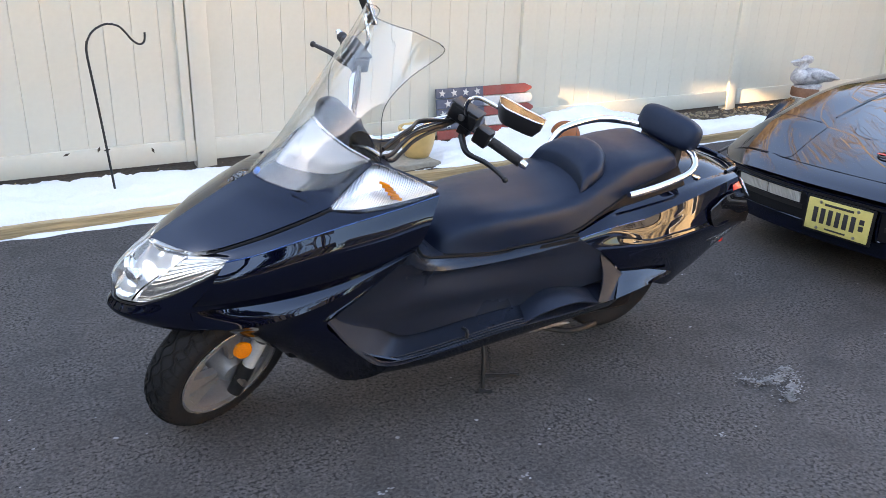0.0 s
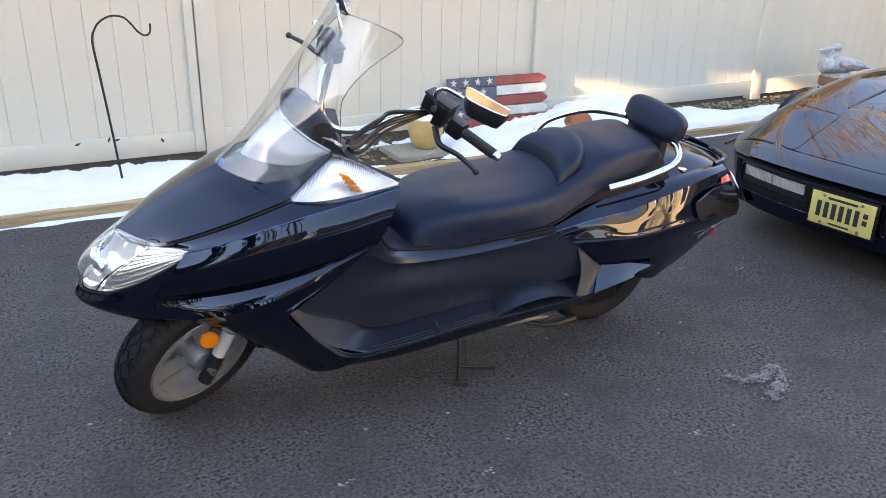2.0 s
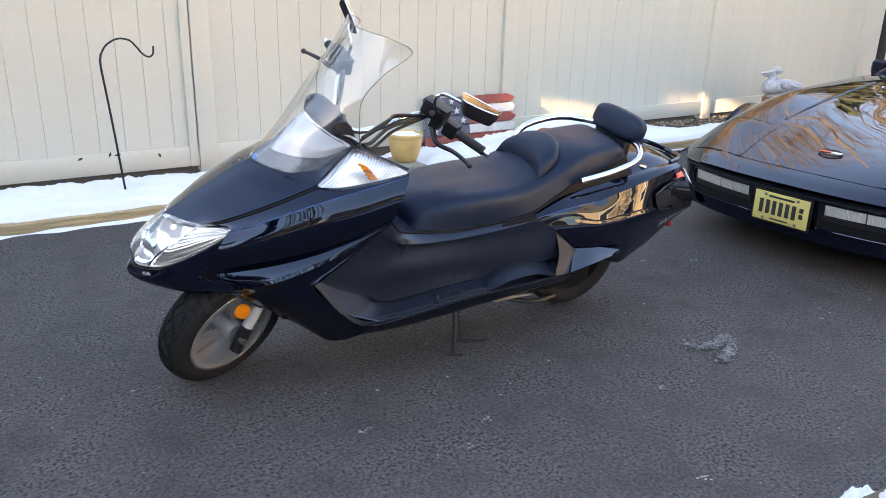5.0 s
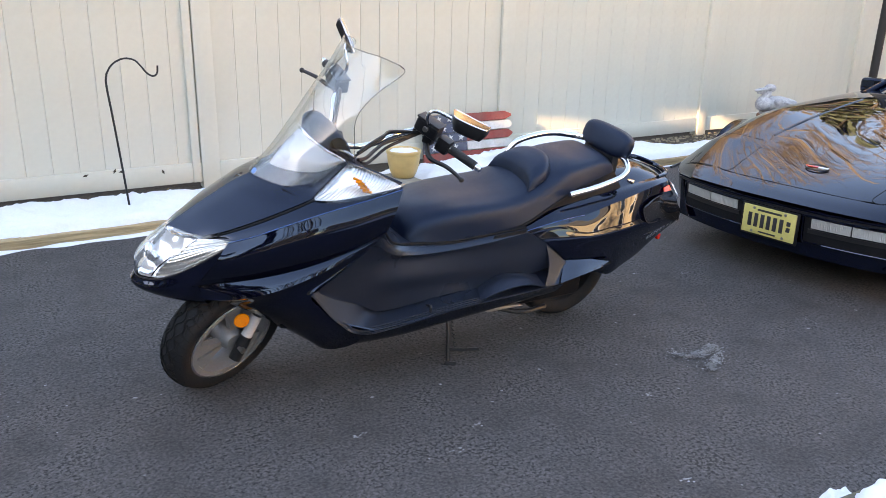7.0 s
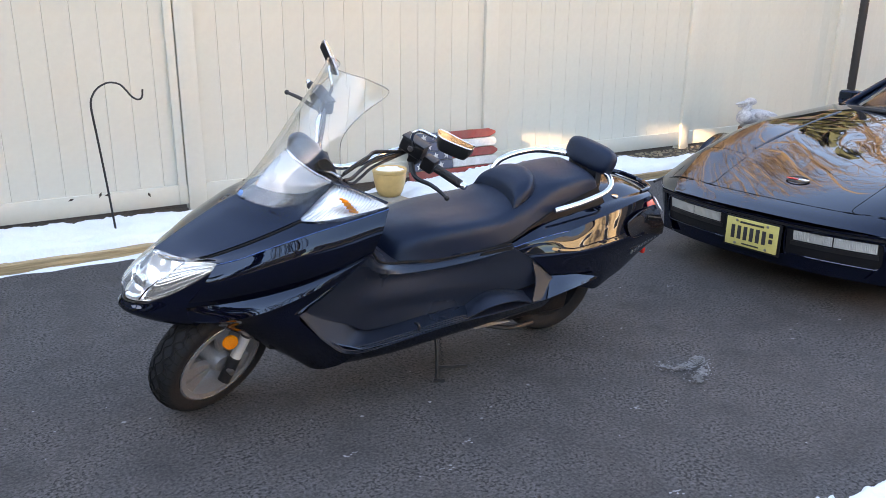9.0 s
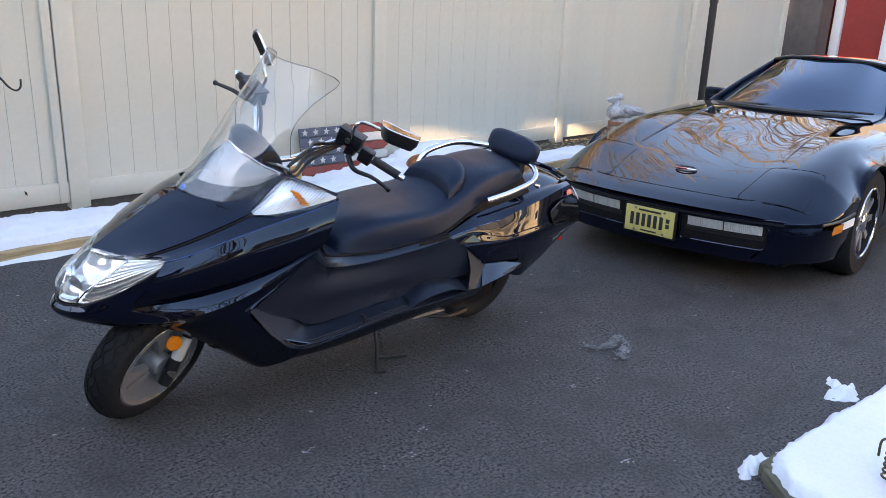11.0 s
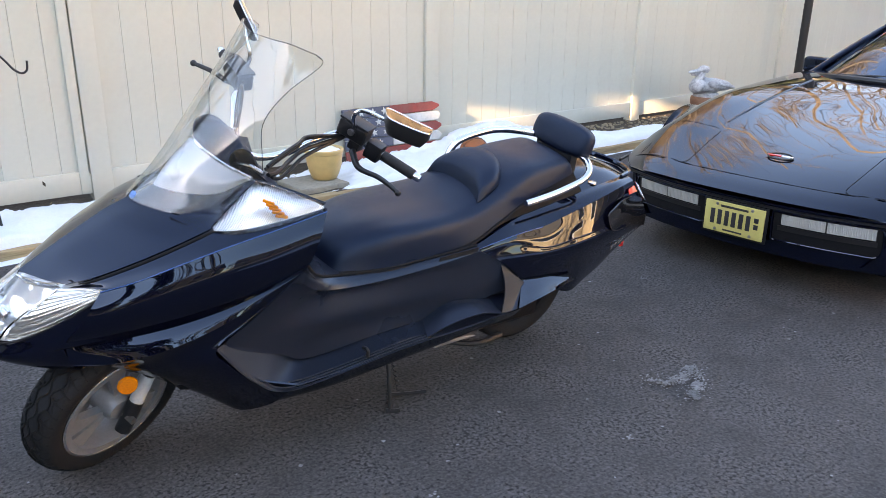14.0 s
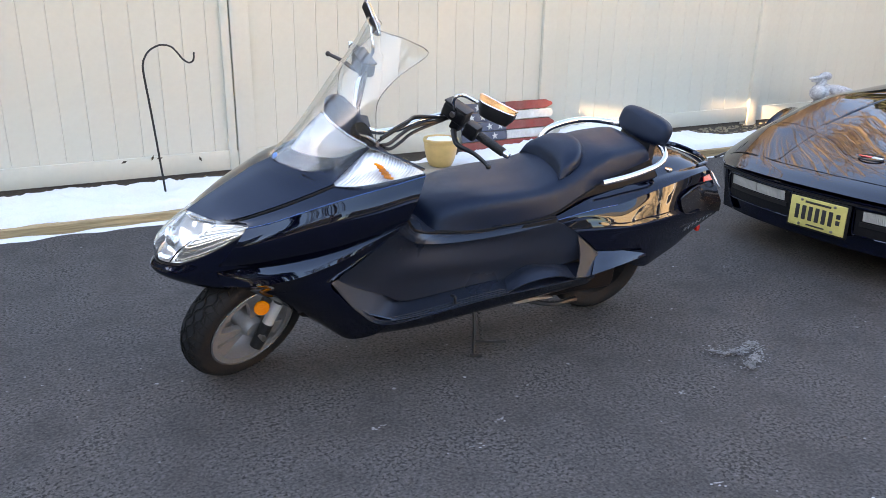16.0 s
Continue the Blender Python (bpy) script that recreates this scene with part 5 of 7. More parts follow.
for end, sgn, out in ((END, 1, bar_dir), (REND, -1, (REND - RBOX).normalized())):
    near = 0.225 if sgn > 0 else (REND - RBOX).length
    grip = part("grip", bm_from(tube([end - out * min(0.125, near - 0.05), end - out * 0.006], 0.0175, 10, 18)), GRIP, bar, "black rubber grip")
    part("bar_end", bm_from(tube([end - out * 0.006, end + out * 0.004, end + out * 0.02], [0.013, 0.0145, 0.012], 8, 14)), CHROME, grip)
    part("switch_box", box(-0.028, 0.028, -0.026, 0.026, -0.030, 0.030, 0.010), BLACK_METAL, bar).matrix_basis = Matrix.Translation(end - out * (near - 0.067)) @ out.to_track_quat("X", "Z").to_matrix().to_4x4()
    rb = part("reservoir", box(-0.052, 0.052, -0.030, 0.030, -0.028, 0.028, 0.012, 3), BLACK_METAL, bar, "black brake fluid reservoir")
    rb.matrix_basis = Matrix.Translation(end - out * near + Vector((-0.012, 0.0, 0.034 if sgn > 0 else 0.0))) @ out.to_track_quat("X", "Z").to_matrix().to_4x4()
    part("lid", box(-0.054, 0.054, -0.032, 0.032, 0.028, 0.036, 0.004), BLACK_METAL, rb)
    part("sight_glass", bm_from(lathe([(0.0, -0.036), (0.010, -0.036), (0.012, -0.031), (0.012, -0.029)], 18, "y")), STEEL, rb)
    part("clamp", box(-0.02, 0.02, -0.024, 0.024, -0.034, 0.012, 0.006), BLACK_METAL, bar).matrix_basis = Matrix.Translation(end - out * near) @ out.to_track_quat("X", "Z").to_matrix().to_4x4()
    if sgn > 0:
        lv = [end - out * 0.235 + Vector((-0.02, -0.02, -0.035)), Vector((0.945, 0.0, 0.845)), Vector((0.972, -0.075, 0.838)), Vector((0.988, -0.125, 0.826)), Vector((0.999, -0.160, 0.812))]
    else:
        lv = [Vector((0.685, 0.32, 1.045)), Vector((0.648, 0.355, 1.05)), Vector((0.62, 0.40, 1.068)), Vector((0.58, 0.465, 1.081))]
    lever = part("brake_lever", bm_from(tube(lv, [0.012, 0.009, 0.008, 0.0065], 24, 10)), BLACK_METAL, bar, "black brake lever with a ball end")
    bm = bmesh.new()
    bmesh.ops.create_uvsphere(bm, u_segments=14, v_segments=10, radius=0.0105)
    bmesh.ops.translate(bm, vec=lv[-1], verts=bm.verts)
    part("ball_end", bm, BLACK_METAL, lever)

# mirrors
def mirror(pts, face, size, deep):
    stem = part("mirror", bm_from(tube(pts, 0.0065, 20, 10)), CHROME, scooter, "chrome-stemmed mirror with a black wedge housing")
    m = face
    w, h = size
    outline = [(-0.50, 0.62), (-0.44, 0.20), (-0.30, -0.30), (-0.1, -0.48), (0.30, -0.55), (0.48, -0.50), (0.52, -0.35), (0.50, 0.0), (0.46, 0.18), (0.1, 0.35), (-0.3, 0.60)]
    o = curve_points([(a, b, 0) for a, b in outline], 40, closed=True)
    front_ring = [(p[0] * w, p[1] * h, 0.0) for p in o]
    mid_ring = [(p[0] * w * 0.99, p[1] * h * 0.99, -0.5 * deep) for p in o]
    back = [(p[0] * w * 0.80, p[1] * h * 0.72, -deep) for p in o]
    n = len(o)
    verts = front_ring + mid_ring + back
    faces = [(k, (k + 1) % n, n + (k + 1) % n, n + k) for k in range(n)] + [(n + k, n + (k + 1) % n, 2 * n + (k + 1) % n, 2 * n + k) for k in range(n)] + [tuple(range(2 * n, 3 * n))]
    hs = part("housing", bm_from((verts, faces)), BLACK_METAL, stem)
    hs.matrix_basis = m
    bm = bmesh.new()
    bm.faces.new([bm.verts.new((p[0] * w * 0.96, p[1] * h * 0.96, 0.001)) for p in o])
    g = part("mirror_glass", bm, MIRROR, stem, smooth=False)
    g.matrix_basis = m
    rim = part("rim", bm_from(tube(front_ring, 0.0028, 60, 6, closed=True)), CHROME, stem)
    rim.matrix_basis = m
    return stem


def facing(at, normal, up_axis):
    z = Vector(normal).normalized()
    x = Vector(up_axis)
    x = (x - z * x.dot(z)).normalized()
    return Matrix.Translation(at) @ Matrix((x, z.cross(x), z)).transposed().to_4x4()


mirror([END - bar_dir * 0.20 + Vector((-0.03, 0.0, 0.03)), Vector((0.878, -0.07, 1.040)), Vector((0.895, -0.10, 1.068)), Vector((0.925, -0.17, 1.060)), Vector((0.935, -0.20, 1.058))], facing((0.950, -0.250, 1.078), (0.20, -0.075, 0.975), (0.65, -0.73, -0.22)), (0.155, 0.100), 0.050)
mirror([RBOX + Vector((0.01, -0.02, 0.03)), Vector((0.705, 0.30, 1.14)), Vector((0.700, 0.322, 1.19)), Vector((0.705, 0.335, 1.215))], facing((0.722, 0.348, 1.246), (0.78, -0.42, 0.46), (-0.47, 0.22, 0.86)), (0.13, 0.055), 0.026)

# cables from the controls into the dash
BOX = END - bar_dir * 0.27
for p1, p2, p3, p4, r in (
        ((0.80, 0.06, 0.945), (0.735, 0.0, 0.950), (0.655, -0.05, 0.938), (0.60, -0.085, 0.925), 0.0055),
        ((0.80, 0.07, 0.935), (0.735, 0.01, 0.935), (0.66, -0.04, 0.925), (0.60, -0.07, 0.91), 0.0050),
        ((0.79, 0.06, 0.905), (0.72, 0.02, 0.893), (0.65, -0.05, 0.890), (0.60, -0.09, 0.90), 0.0070),
        ((0.79, 0.05, 0.890), (0.71, 0.0, 0.870), (0.65, -0.06, 0.873), (0.61, -0.09, 0.89), 0.0060)):
    part("cable", bm_from(tube([BOX + Vector((0, 0, -0.012)), p1, p2, p3, p4], r, 30, 8)), BLACK_METAL, scooter, "black control cable")
for dz in (0.0, -0.02):
    part("cable", bm_from(tube([RBOX + Vector((-0.01, -0.03, -0.02)), Vector((0.635, 0.20, 1.06 + dz)), Vector((0.585, 0.10, 1.02 + dz)), Vector((0.55, 0.05, 0.96)), Vector((0.53, 0.03, 0.89))], 0.007, 26, 8)), BLACK_METAL, scooter, "black control cable")

# side stand with its foot bar
stand = part("side_stand", bm_from(tube([(1.00, -0.16, 0.24), (0.99, -0.21, 0.16), (0.972, -0.262, 0.052)], 0.008, 14, 10)), BLACK_METAL, scooter, "thin black side stand")
part("stand_foot", bm_from(tube([(0.955, -0.262, 0.050), (0.985, -0.275, 0.046), (1.0, -0.28, 0.048)], 0.009, 8, 8)), BLACK_METAL, stand)
part("tang", bm_from(tube([(0.981, -0.245, 0.098), (1.04, -0.265, 0.096), (1.10, -0.285, 0.099)], 0.007, 10, 8)), BLACK_METAL, stand)
part("spring", bm_from(tube([(1.012 + 0.006 * math.cos(k * 1.3), -0.19 - 0.0016 * k + 0.006 * math.sin(k * 1.3), 0.21 - 0.0032 * k) for k in range(34)], 0.0022, 120, 6)), BLACK_METAL, stand)

# knee panels and the rounded lips under the seat
for s in (1, -1):
    sheet("knee_panel", [[(0.625, 0.287, 0.691), (0.70, 0.226, 0.607), (0.80, 0.203, 0.572), (0.95, 0.204, 0.560)], [(0.66, 0.18, 0.685), (0.72, 0.16, 0.625), (0.80, 0.14, 0.582), (0.95, 0.14, 0.562)], [(0.68, 0.06, 0.66), (0.73, 0.06, 0.62), (0.80, 0.06, 0.585), (0.95, 0.06, 0.565)]], MATTE, scooter, 10, 16, 0.005, side=s)
    part("seat_lip", bm_from(tube([(p[0], -s * p[1], p[2]) for p in ((0.640, 0.266, 0.692), (0.70, 0.219, 0.616), (0.80, 0.191, 0.582), (0.95, 0.193, 0.571), (1.12, 0.207, 0.583), (1.285, 0.231, 0.607))], 0.005, 44, 8)), DARK, scooter)
    part("seat_gap", bm_from(tube([(p[0], -s * p[1], p[2]) for p in ((0.79, 0.162, 0.574), (0.83, 0.181, 0.572), (0.95, 0.198, 0.566), (1.11, 0.209, 0.571), (1.28, 0.214, 0.606), (1.40, 0.205, 0.660), (1.53, 0.184, 0.712), (1.65, 0.169, 0.742))], 0.005, 50, 8)), DARK, scooter)
# tail details
for s in (1, -1):
    lampr = [[(1.900, 0.2625, 0.650), (1.96, 0.2420, 0.668), (2.03, 0.223, 0.668), (2.115, 0.203, 0.640)], [(1.872, 0.2660, 0.628), (1.95, 0.252, 0.630), (2.04, 0.232, 0.628), (2.135, 0.208, 0.600)], [(1.885, 0.2740, 0.585), (1.96, 0.256, 0.588), (2.05, 0.236, 0.580), (2.165, 0.203, 0.560)], [(1.920, 0.2680, 0.560), (1.98, 0.255, 0.556), (2.06, 0.236, 0.545), (2.171, 0.201, 0.510)]]
    lampt = sheet("tail_lamp", lampr, SMOKED, scooter, 14, 16, 0.005, side=s, label="smoked tail lamp lens")
    sheet("turn_lens", [[(2.02, 0.2095, 0.694), (2.045, 0.201, 0.695), (2.065, 0.193, 0.696)], [(2.015, 0.2235, 0.677), (2.045, 0.215, 0.676), (2.08, 0.204, 0.672)]], RED_LENS, scooter, 5, 10, 0.004, side=s, label="red rear turn lens")
    sheet("lamp_corner", [[(2.075, 0.1845, 0.709), (2.10, 0.186, 0.690)], [(2.10, 0.2055, 0.662), (2.135, 0.2065, 0.630)]], BADGE, scooter, 4, 5, 0.003, side=s)
    part("lamp_seam", bm_from(tube([(p[0], -s * (p[1] + 0.001), p[2]) for p in [lampr[0][2], lampr[0][1], lampr[0][0], lampr[1][0], lampr[2][0], lampr[3][0], lampr[3][1]]], 0.0016, 40, 6)), DARK, lampt)
    for k in range(8):
        f = k / 7
        bm = box(-0.006, 0.006, -0.002, 0.002, -0.009, 0.009, 0.001)
        for v in bm.verts:
            v.co.x += 0.35 * v.co.z
        ob = part("badge_letter", bm, BADGE, scooter, "plain silver badge bar")
        ob.matrix_basis = Matrix.Translation((1.955 + 0.17 * f, -s * (0.2420 - 0.042 * f), 0.472 + 0.034 * f)) @ Matrix.Rotation(-s * radians(-11), 4, "Z")
part("rear_reflector", box(2.135, 2.155, -0.135, 0.135, 0.385, 0.415, 0.006), RED_LENS, scooter, "red rear reflector")
part("rear_mudguard", bm_from(tube([(1.95, 0, 0.45), (2.10, 0, 0.42), (2.17, 0, 0.34)], [0.07, 0.07, 0.05], 10, 10)), MATTE, scooter)
part("seat_lock", bm_from(lathe([(0.0, 0.0), (0.016, 0.0), (0.016, 0.006), (0.0, 0.008)], 20, "z")), CHROME, scooter).location = (1.875, -0.150, 0.714)
# vent slot beside the seat
for s in (1, -1):
    sheet("vent_slot", [[(1.145, 0.226, 0.585), (1.285, 0.246, 0.606)], [(1.135, 0.228, 0.572), (1.275, 0.248, 0.590)]], DARK, scooter, 4, 6, 0.004, side=s)
    # raised heel step on the footboard
    sheet("heel_step", [[(1.04, 0.338, 0.372), (1.14, 0.338, 0.398), (1.26, 0.338, 0.405), (1.36, 0.325, 0.372)], [(1.06, 0.29, 0.376), (1.15, 0.29, 0.415), (1.25, 0.29, 0.42), (1.36, 0.285, 0.38)], [(1.08, 0.245, 0.372), (1.16, 0.243, 0.41), (1.24, 0.243, 0.412), (1.36, 0.25, 0.39)]], MATTE, scooter, 8, 16, 0.006, side=s)
    for j in range(3):
        part("tread_rib", bm_from(tube([(0.47, -s * (0.317 - 0.012 * j), 0.378 + 0.004), (0.585, -s * (0.327 - 0.012 * j), 0.324), (0.96, -s * (0.336 - 0.012 * j), 0.364), (1.05, -s * (0.337 - 0.012 * j), 0.369)], 0.0022, 36, 6)), MATTE, scooter)
for s in (1, -1):
    sheet("heel_wall", [[(1.38, 0.255, 0.535), (1.45, 0.270, 0.470), (1.49, 0.274, 0.440)], [(1.39, 0.290, 0.450), (1.44, 0.298, 0.415), (1.453, 0.300, 0.414)], [(1.36, 0.325, 0.374), (1.40, 0.326, 0.370), (1.424, 0.328, 0.374)]], MATTE, scooter, 10, 10, 0.006, side=s)
bm = bm_from(([(1.10, -0.252, 0.272), (1.14, -0.256, 0.250), (1.32, -0.250, 0.246), (1.30, -0.246, 0.252), (1.10, -0.240, 0.274), (1.14, -0.240, 0.252), (1.32, -0.240, 0.248), (1.30, -0.238, 0.255)], [(0, 1, 2, 3), (7, 6, 5, 4), (0, 4, 5, 1), (1, 5, 6, 2), (2, 6, 7, 3), (3, 7, 4, 0)]))
part("peg_plate", bm, STEEL, scooter, "bright metal plate under the footboard", smooth=False)
part("clip", bm_from(tube([(0.825, -0.300, 0.372), (0.828, -0.322, 0.376), (0.829, -0.326, 0.352)], 0.006, 10, 8)), BLACK_METAL, scooter)
# exhaust and engine
part("exhaust", bm_from(tube([(1.35, 0.12, 0.22), (1.55, 0.17, 0.22), (1.75, 0.18, 0.26), (1.95, 0.18, 0.30)], [0.025, 0.05, 0.06, 0.05], 24, 16)), BLACK_METAL, scooter)
part("swingarm", box(1.30, 1.70, -0.16, -0.09, 0.18, 0.32, 0.03, 3), DARK, scooter)
part("peg_bracket", bm_from(tube([(1.16, -0.20, 0.245), (1.30, -0.27, 0.232), (1.42, -0.27, 0.236)], 0.011, 12, 8)), BLACK_METAL, scooter, "folded passenger foot peg")


# ---- black coupe ----
CAR = pose(3.475, 1.775, 0, 0, 0, 4.8)
car = thing("car", CAR, "glossy black low two-door sports coupe parked nose out on the drive", "car")


def car_sections():
    """Half sections from the sill up to the middle, at stations behind the nose: (side, height) points."""
    return [
        (0.03, [(0.56, 0.20), (0.63, 0.30), (0.66, 0.40), (0.66, 0.428), (0.54, 0.446), (0.30, 0.452), (0.0, 0.454)]),
        (0.15, [(0.72, 0.19), (0.79, 0.31), (0.815, 0.41), (0.81, 0.440), (0.64, 0.490), (0.30, 0.497), (0.0, 0.498)]),
        (0.40, [(0.82, 0.18), (0.87, 0.32), (0.885, 0.43), (0.87, 0.485), (0.68, 0.575), (0.32, 0.573), (0.0, 0.571)]),
        (0.75, [(0.86, 0.18), (0.895, 0.34), (0.90, 0.45), (0.88, 0.555), (0.70, 0.685), (0.36, 0.660), (0.0, 0.652)]),
        (1.10, [(0.86, 0.18), (0.895, 0.36), (0.90, 0.50), (0.87, 0.635), (0.69, 0.765), (0.40, 0.735), (0.0, 0.722)]),
        (1.50, [(0.85, 0.18), (0.885, 0.36), (0.89, 0.55), (0.86, 0.70), (0.70, 0.79), (0.40, 0.80), (0.0, 0.805)]),
        (1.90, [(0.84, 0.18), (0.87, 0.36), (0.875, 0.56), (0.85, 0.72), (0.70, 0.81), (0.40, 0.84), (0.0, 0.85)]),
        (2.60, [(0.84, 0.18), (0.87, 0.36), (0.875, 0.57), (0.86, 0.74), (0.72, 0.83), (0.40, 0.85), (0.0, 0.86)]),
        (3.40, [(0.86, 0.19), (0.895, 0.38), (0.90, 0.60), (0.88, 0.77), (0.74, 0.87), (0.40, 0.90), (0.0, 0.91)]),
        (4.10, [(0.85, 0.25), (0.885, 0.42), (0.885, 0.62), (0.86, 0.80), (0.70, 0.90), (0.40, 0.92), (0.0, 0.92)]),
        (4.46, [(0.80, 0.32), (0.83, 0.46), (0.83, 0.64), (0.80, 0.80), (0.66, 0.88), (0.40, 0.90), (0.0, 0.90)]),
    ]


def car_grid():
    sec = car_sections()
    st = np.array([q for q, _ in sec])
    pts = np.array([p for _, p in sec])
    a = np.concatenate([np.linspace(0.03, 1.6, 70), np.linspace(1.64, 4.46, 60)])
    grid = np.zeros((len(a), 7, 3))
    for k in range(7):
        dense = curve_points(np.column_stack([st, pts[:, k, 0], pts[:, k, 1]]), 400)
        grid[:, k, 0] = a
        for c in (1, 2):
            grid[:, k, c] = np.interp(a, dense[:, 0], dense[:, c])
    prof = np.array([curve_points(r, 30) for r in grid])
    # the nose is bowed in plan: its middle stands ahead of its corners
    nose = np.clip(1 - a / 0.55, 0, 1)[:, None]
    prof[:, :, 0] += nose * 0.16 * np.clip(np.abs(prof[:, :, 1]) / 0.75, 0, 1.1) ** 2.4
    return prof


GRID = car_grid()


def on_body(a, b, lift=0.0):
    """The point of the hood above the plan place (a, b), b positive to the left side."""
    up = GRID[:, 10:, :]
    d = (up[:, :, 0] - a) ** 2 + (up[:, :, 1] - abs(b)) ** 2
    near = np.argsort(d.ravel())[:4]
    w = 1 / (d.ravel()[near] + 1e-6)
    return (a, -b, float((up[:, :, 2].ravel()[near] * w).sum() / w.sum()) + lift)


def car_body():
    prof = GRID.copy()
    for wx in (1.0, 3.44):
        r = 0.355
        arch = 0.315 + np.sqrt(np.clip(r * r - (prof[:, :, 0] - wx) ** 2, 0, None))
        low = (np.abs(prof[:, :, 0] - wx) < r) & (prof[:, :, 2] < arch) & (prof[:, :, 1] > 0.8)
        prof[:, :, 2] = np.where(low, arch, prof[:, :, 2])
    n, m = prof.shape[:2]
    verts, faces = [], []
    for s in (1, -1):
        base = len(verts)
        verts += [(prof[i, j, 0], -s * prof[i, j, 1], prof[i, j, 2]) for i in range(n) for j in range(m)]
        for i in range(n - 1):
            for j in range(m - 1):
                q = (base + i * m + j, base + i * m + j + 1, base + (i + 1) * m + j + 1, base + (i + 1) * m + j)
                faces.append(q if s > 0 else q[::-1])
    bm = bm_from((verts, faces))
    bmesh.ops.remove_doubles(bm, verts=bm.verts, dist=0.0004)
    return bm


def nose_x(b, back=0.0):
    return 0.03 + 0.16 * min(1.1, abs(b) / 0.75) ** 2.4 * 0.945 + back


def nose_sheet(name, b0, b1, z0, z1, mat, parent, out=0.004, lean=0.0, thick=0.01, label="", n=16):
    """A piece that follows the bowed front face, between two sides and two heights."""
    rows = []
    for z in (z0, (z0 + z1) / 2, z1):
        rows.append([(nose_x(b, -out + lean * (0.43 - z)), b, z) for b in np.linspace(b0, b1, 7)])
    return sheet(name, rows, mat, parent, 6, n, thick, label=label)


part("body", car_body(), CAR_PAINT, car, sharp=50)
# dark mass under the shell
part("underbody", box(0.25, 4.35, -0.70, 0.70, 0.14, 0.50, 0.05), DARK, car)
# greenhouse
GH = [[(1.74, 0.0, 0.835), (1.84, 0.38, 0.826), (2.12, 0.63, 0.795)], [(2.15, 0.0, 1.02), (2.24, 0.32, 1.0), (2.48, 0.53, 0.965)], [(2.58, 0.0, 1.17), (2.64, 0.27, 1.16), (2.82, 0.425, 1.125)]]
windshield = sheet("windshield", [r[::-1] + [(p[0], -p[1], p[2]) for p in r[1:]] for r in GH], SKY_TINTED, car, 18, 26, 0.006)
R3 = lambda x, z, w, q: [(x + q, w, z - 0.045), (x + 0.3 * q, w * 0.6, z - 0.008), (x, 0, z), (x + 0.3 * q, -w * 0.6, z - 0.008), (x + q, -w, z - 0.045)]
sheet("roof", [R3(2.57, 1.178, 0.445, 0.25), R3(2.80, 1.192, 0.47, 0.15), R3(3.05, 1.17, 0.50, 0.08)], CAR_PAINT, car, 12, 16, 0.02)
sheet("rear_window", [R3(3.05, 1.168, 0.50, 0.08), R3(3.50, 1.08, 0.54, 0.08), R3(4.1, 0.93, 0.58, 0.08)], SKY_TINTED, car, 10, 12, 0.006)
for s in (1, -1):
    sheet("side_window", [[(2.12, 0.655, 0.80), (2.6, 0.70, 0.84), (3.5, 0.70, 0.89)], [(2.82, 0.44, 1.125), (2.95, 0.48, 1.14), (3.15, 0.50, 1.125)]], SKY_TINTED, car, 8, 12, 0.006, side=s)
    part("pillar", bm_from(tube([(2.06, -s * 0.665, 0.785), (2.47, -s * 0.555, 0.965), (2.83, -s * 0.435, 1.130)], 0.021, 14)), CAR_PAINT, car)
    mir = part("door_mirror", box(-0.05, 0.05, -0.085, 0.085, -0.055, 0.055, 0.035, 3), CAR_PAINT, car)
    mir.location = (2.48, -s * 0.775, 0.835)
    part("mirror_arm", bm_from(tube([(2.48, -s * 0.66, 0.80), (2.48, -s * 0.75, 0.825)], 0.03, 6)), CAR_PAINT, car)
part("header_trim", bm_from(tube([(2.80, 0.44, 1.134), (2.65, 0.27, 1.166), (2.57, 0, 1.178), (2.65, -0.27, 1.166), (2.80, -0.44, 1.134)], 0.014, 30, 8)), BLACK_METAL, car)
part("cowl_panel", bm_from(tube([(2.06, 0.63, 0.800), (1.80, 0.38, 0.832), (1.70, 0.0, 0.842), (1.80, -0.38, 0.832), (2.06, -0.63, 0.800)], 0.022, 40, 8)), BLACK_METAL, car)
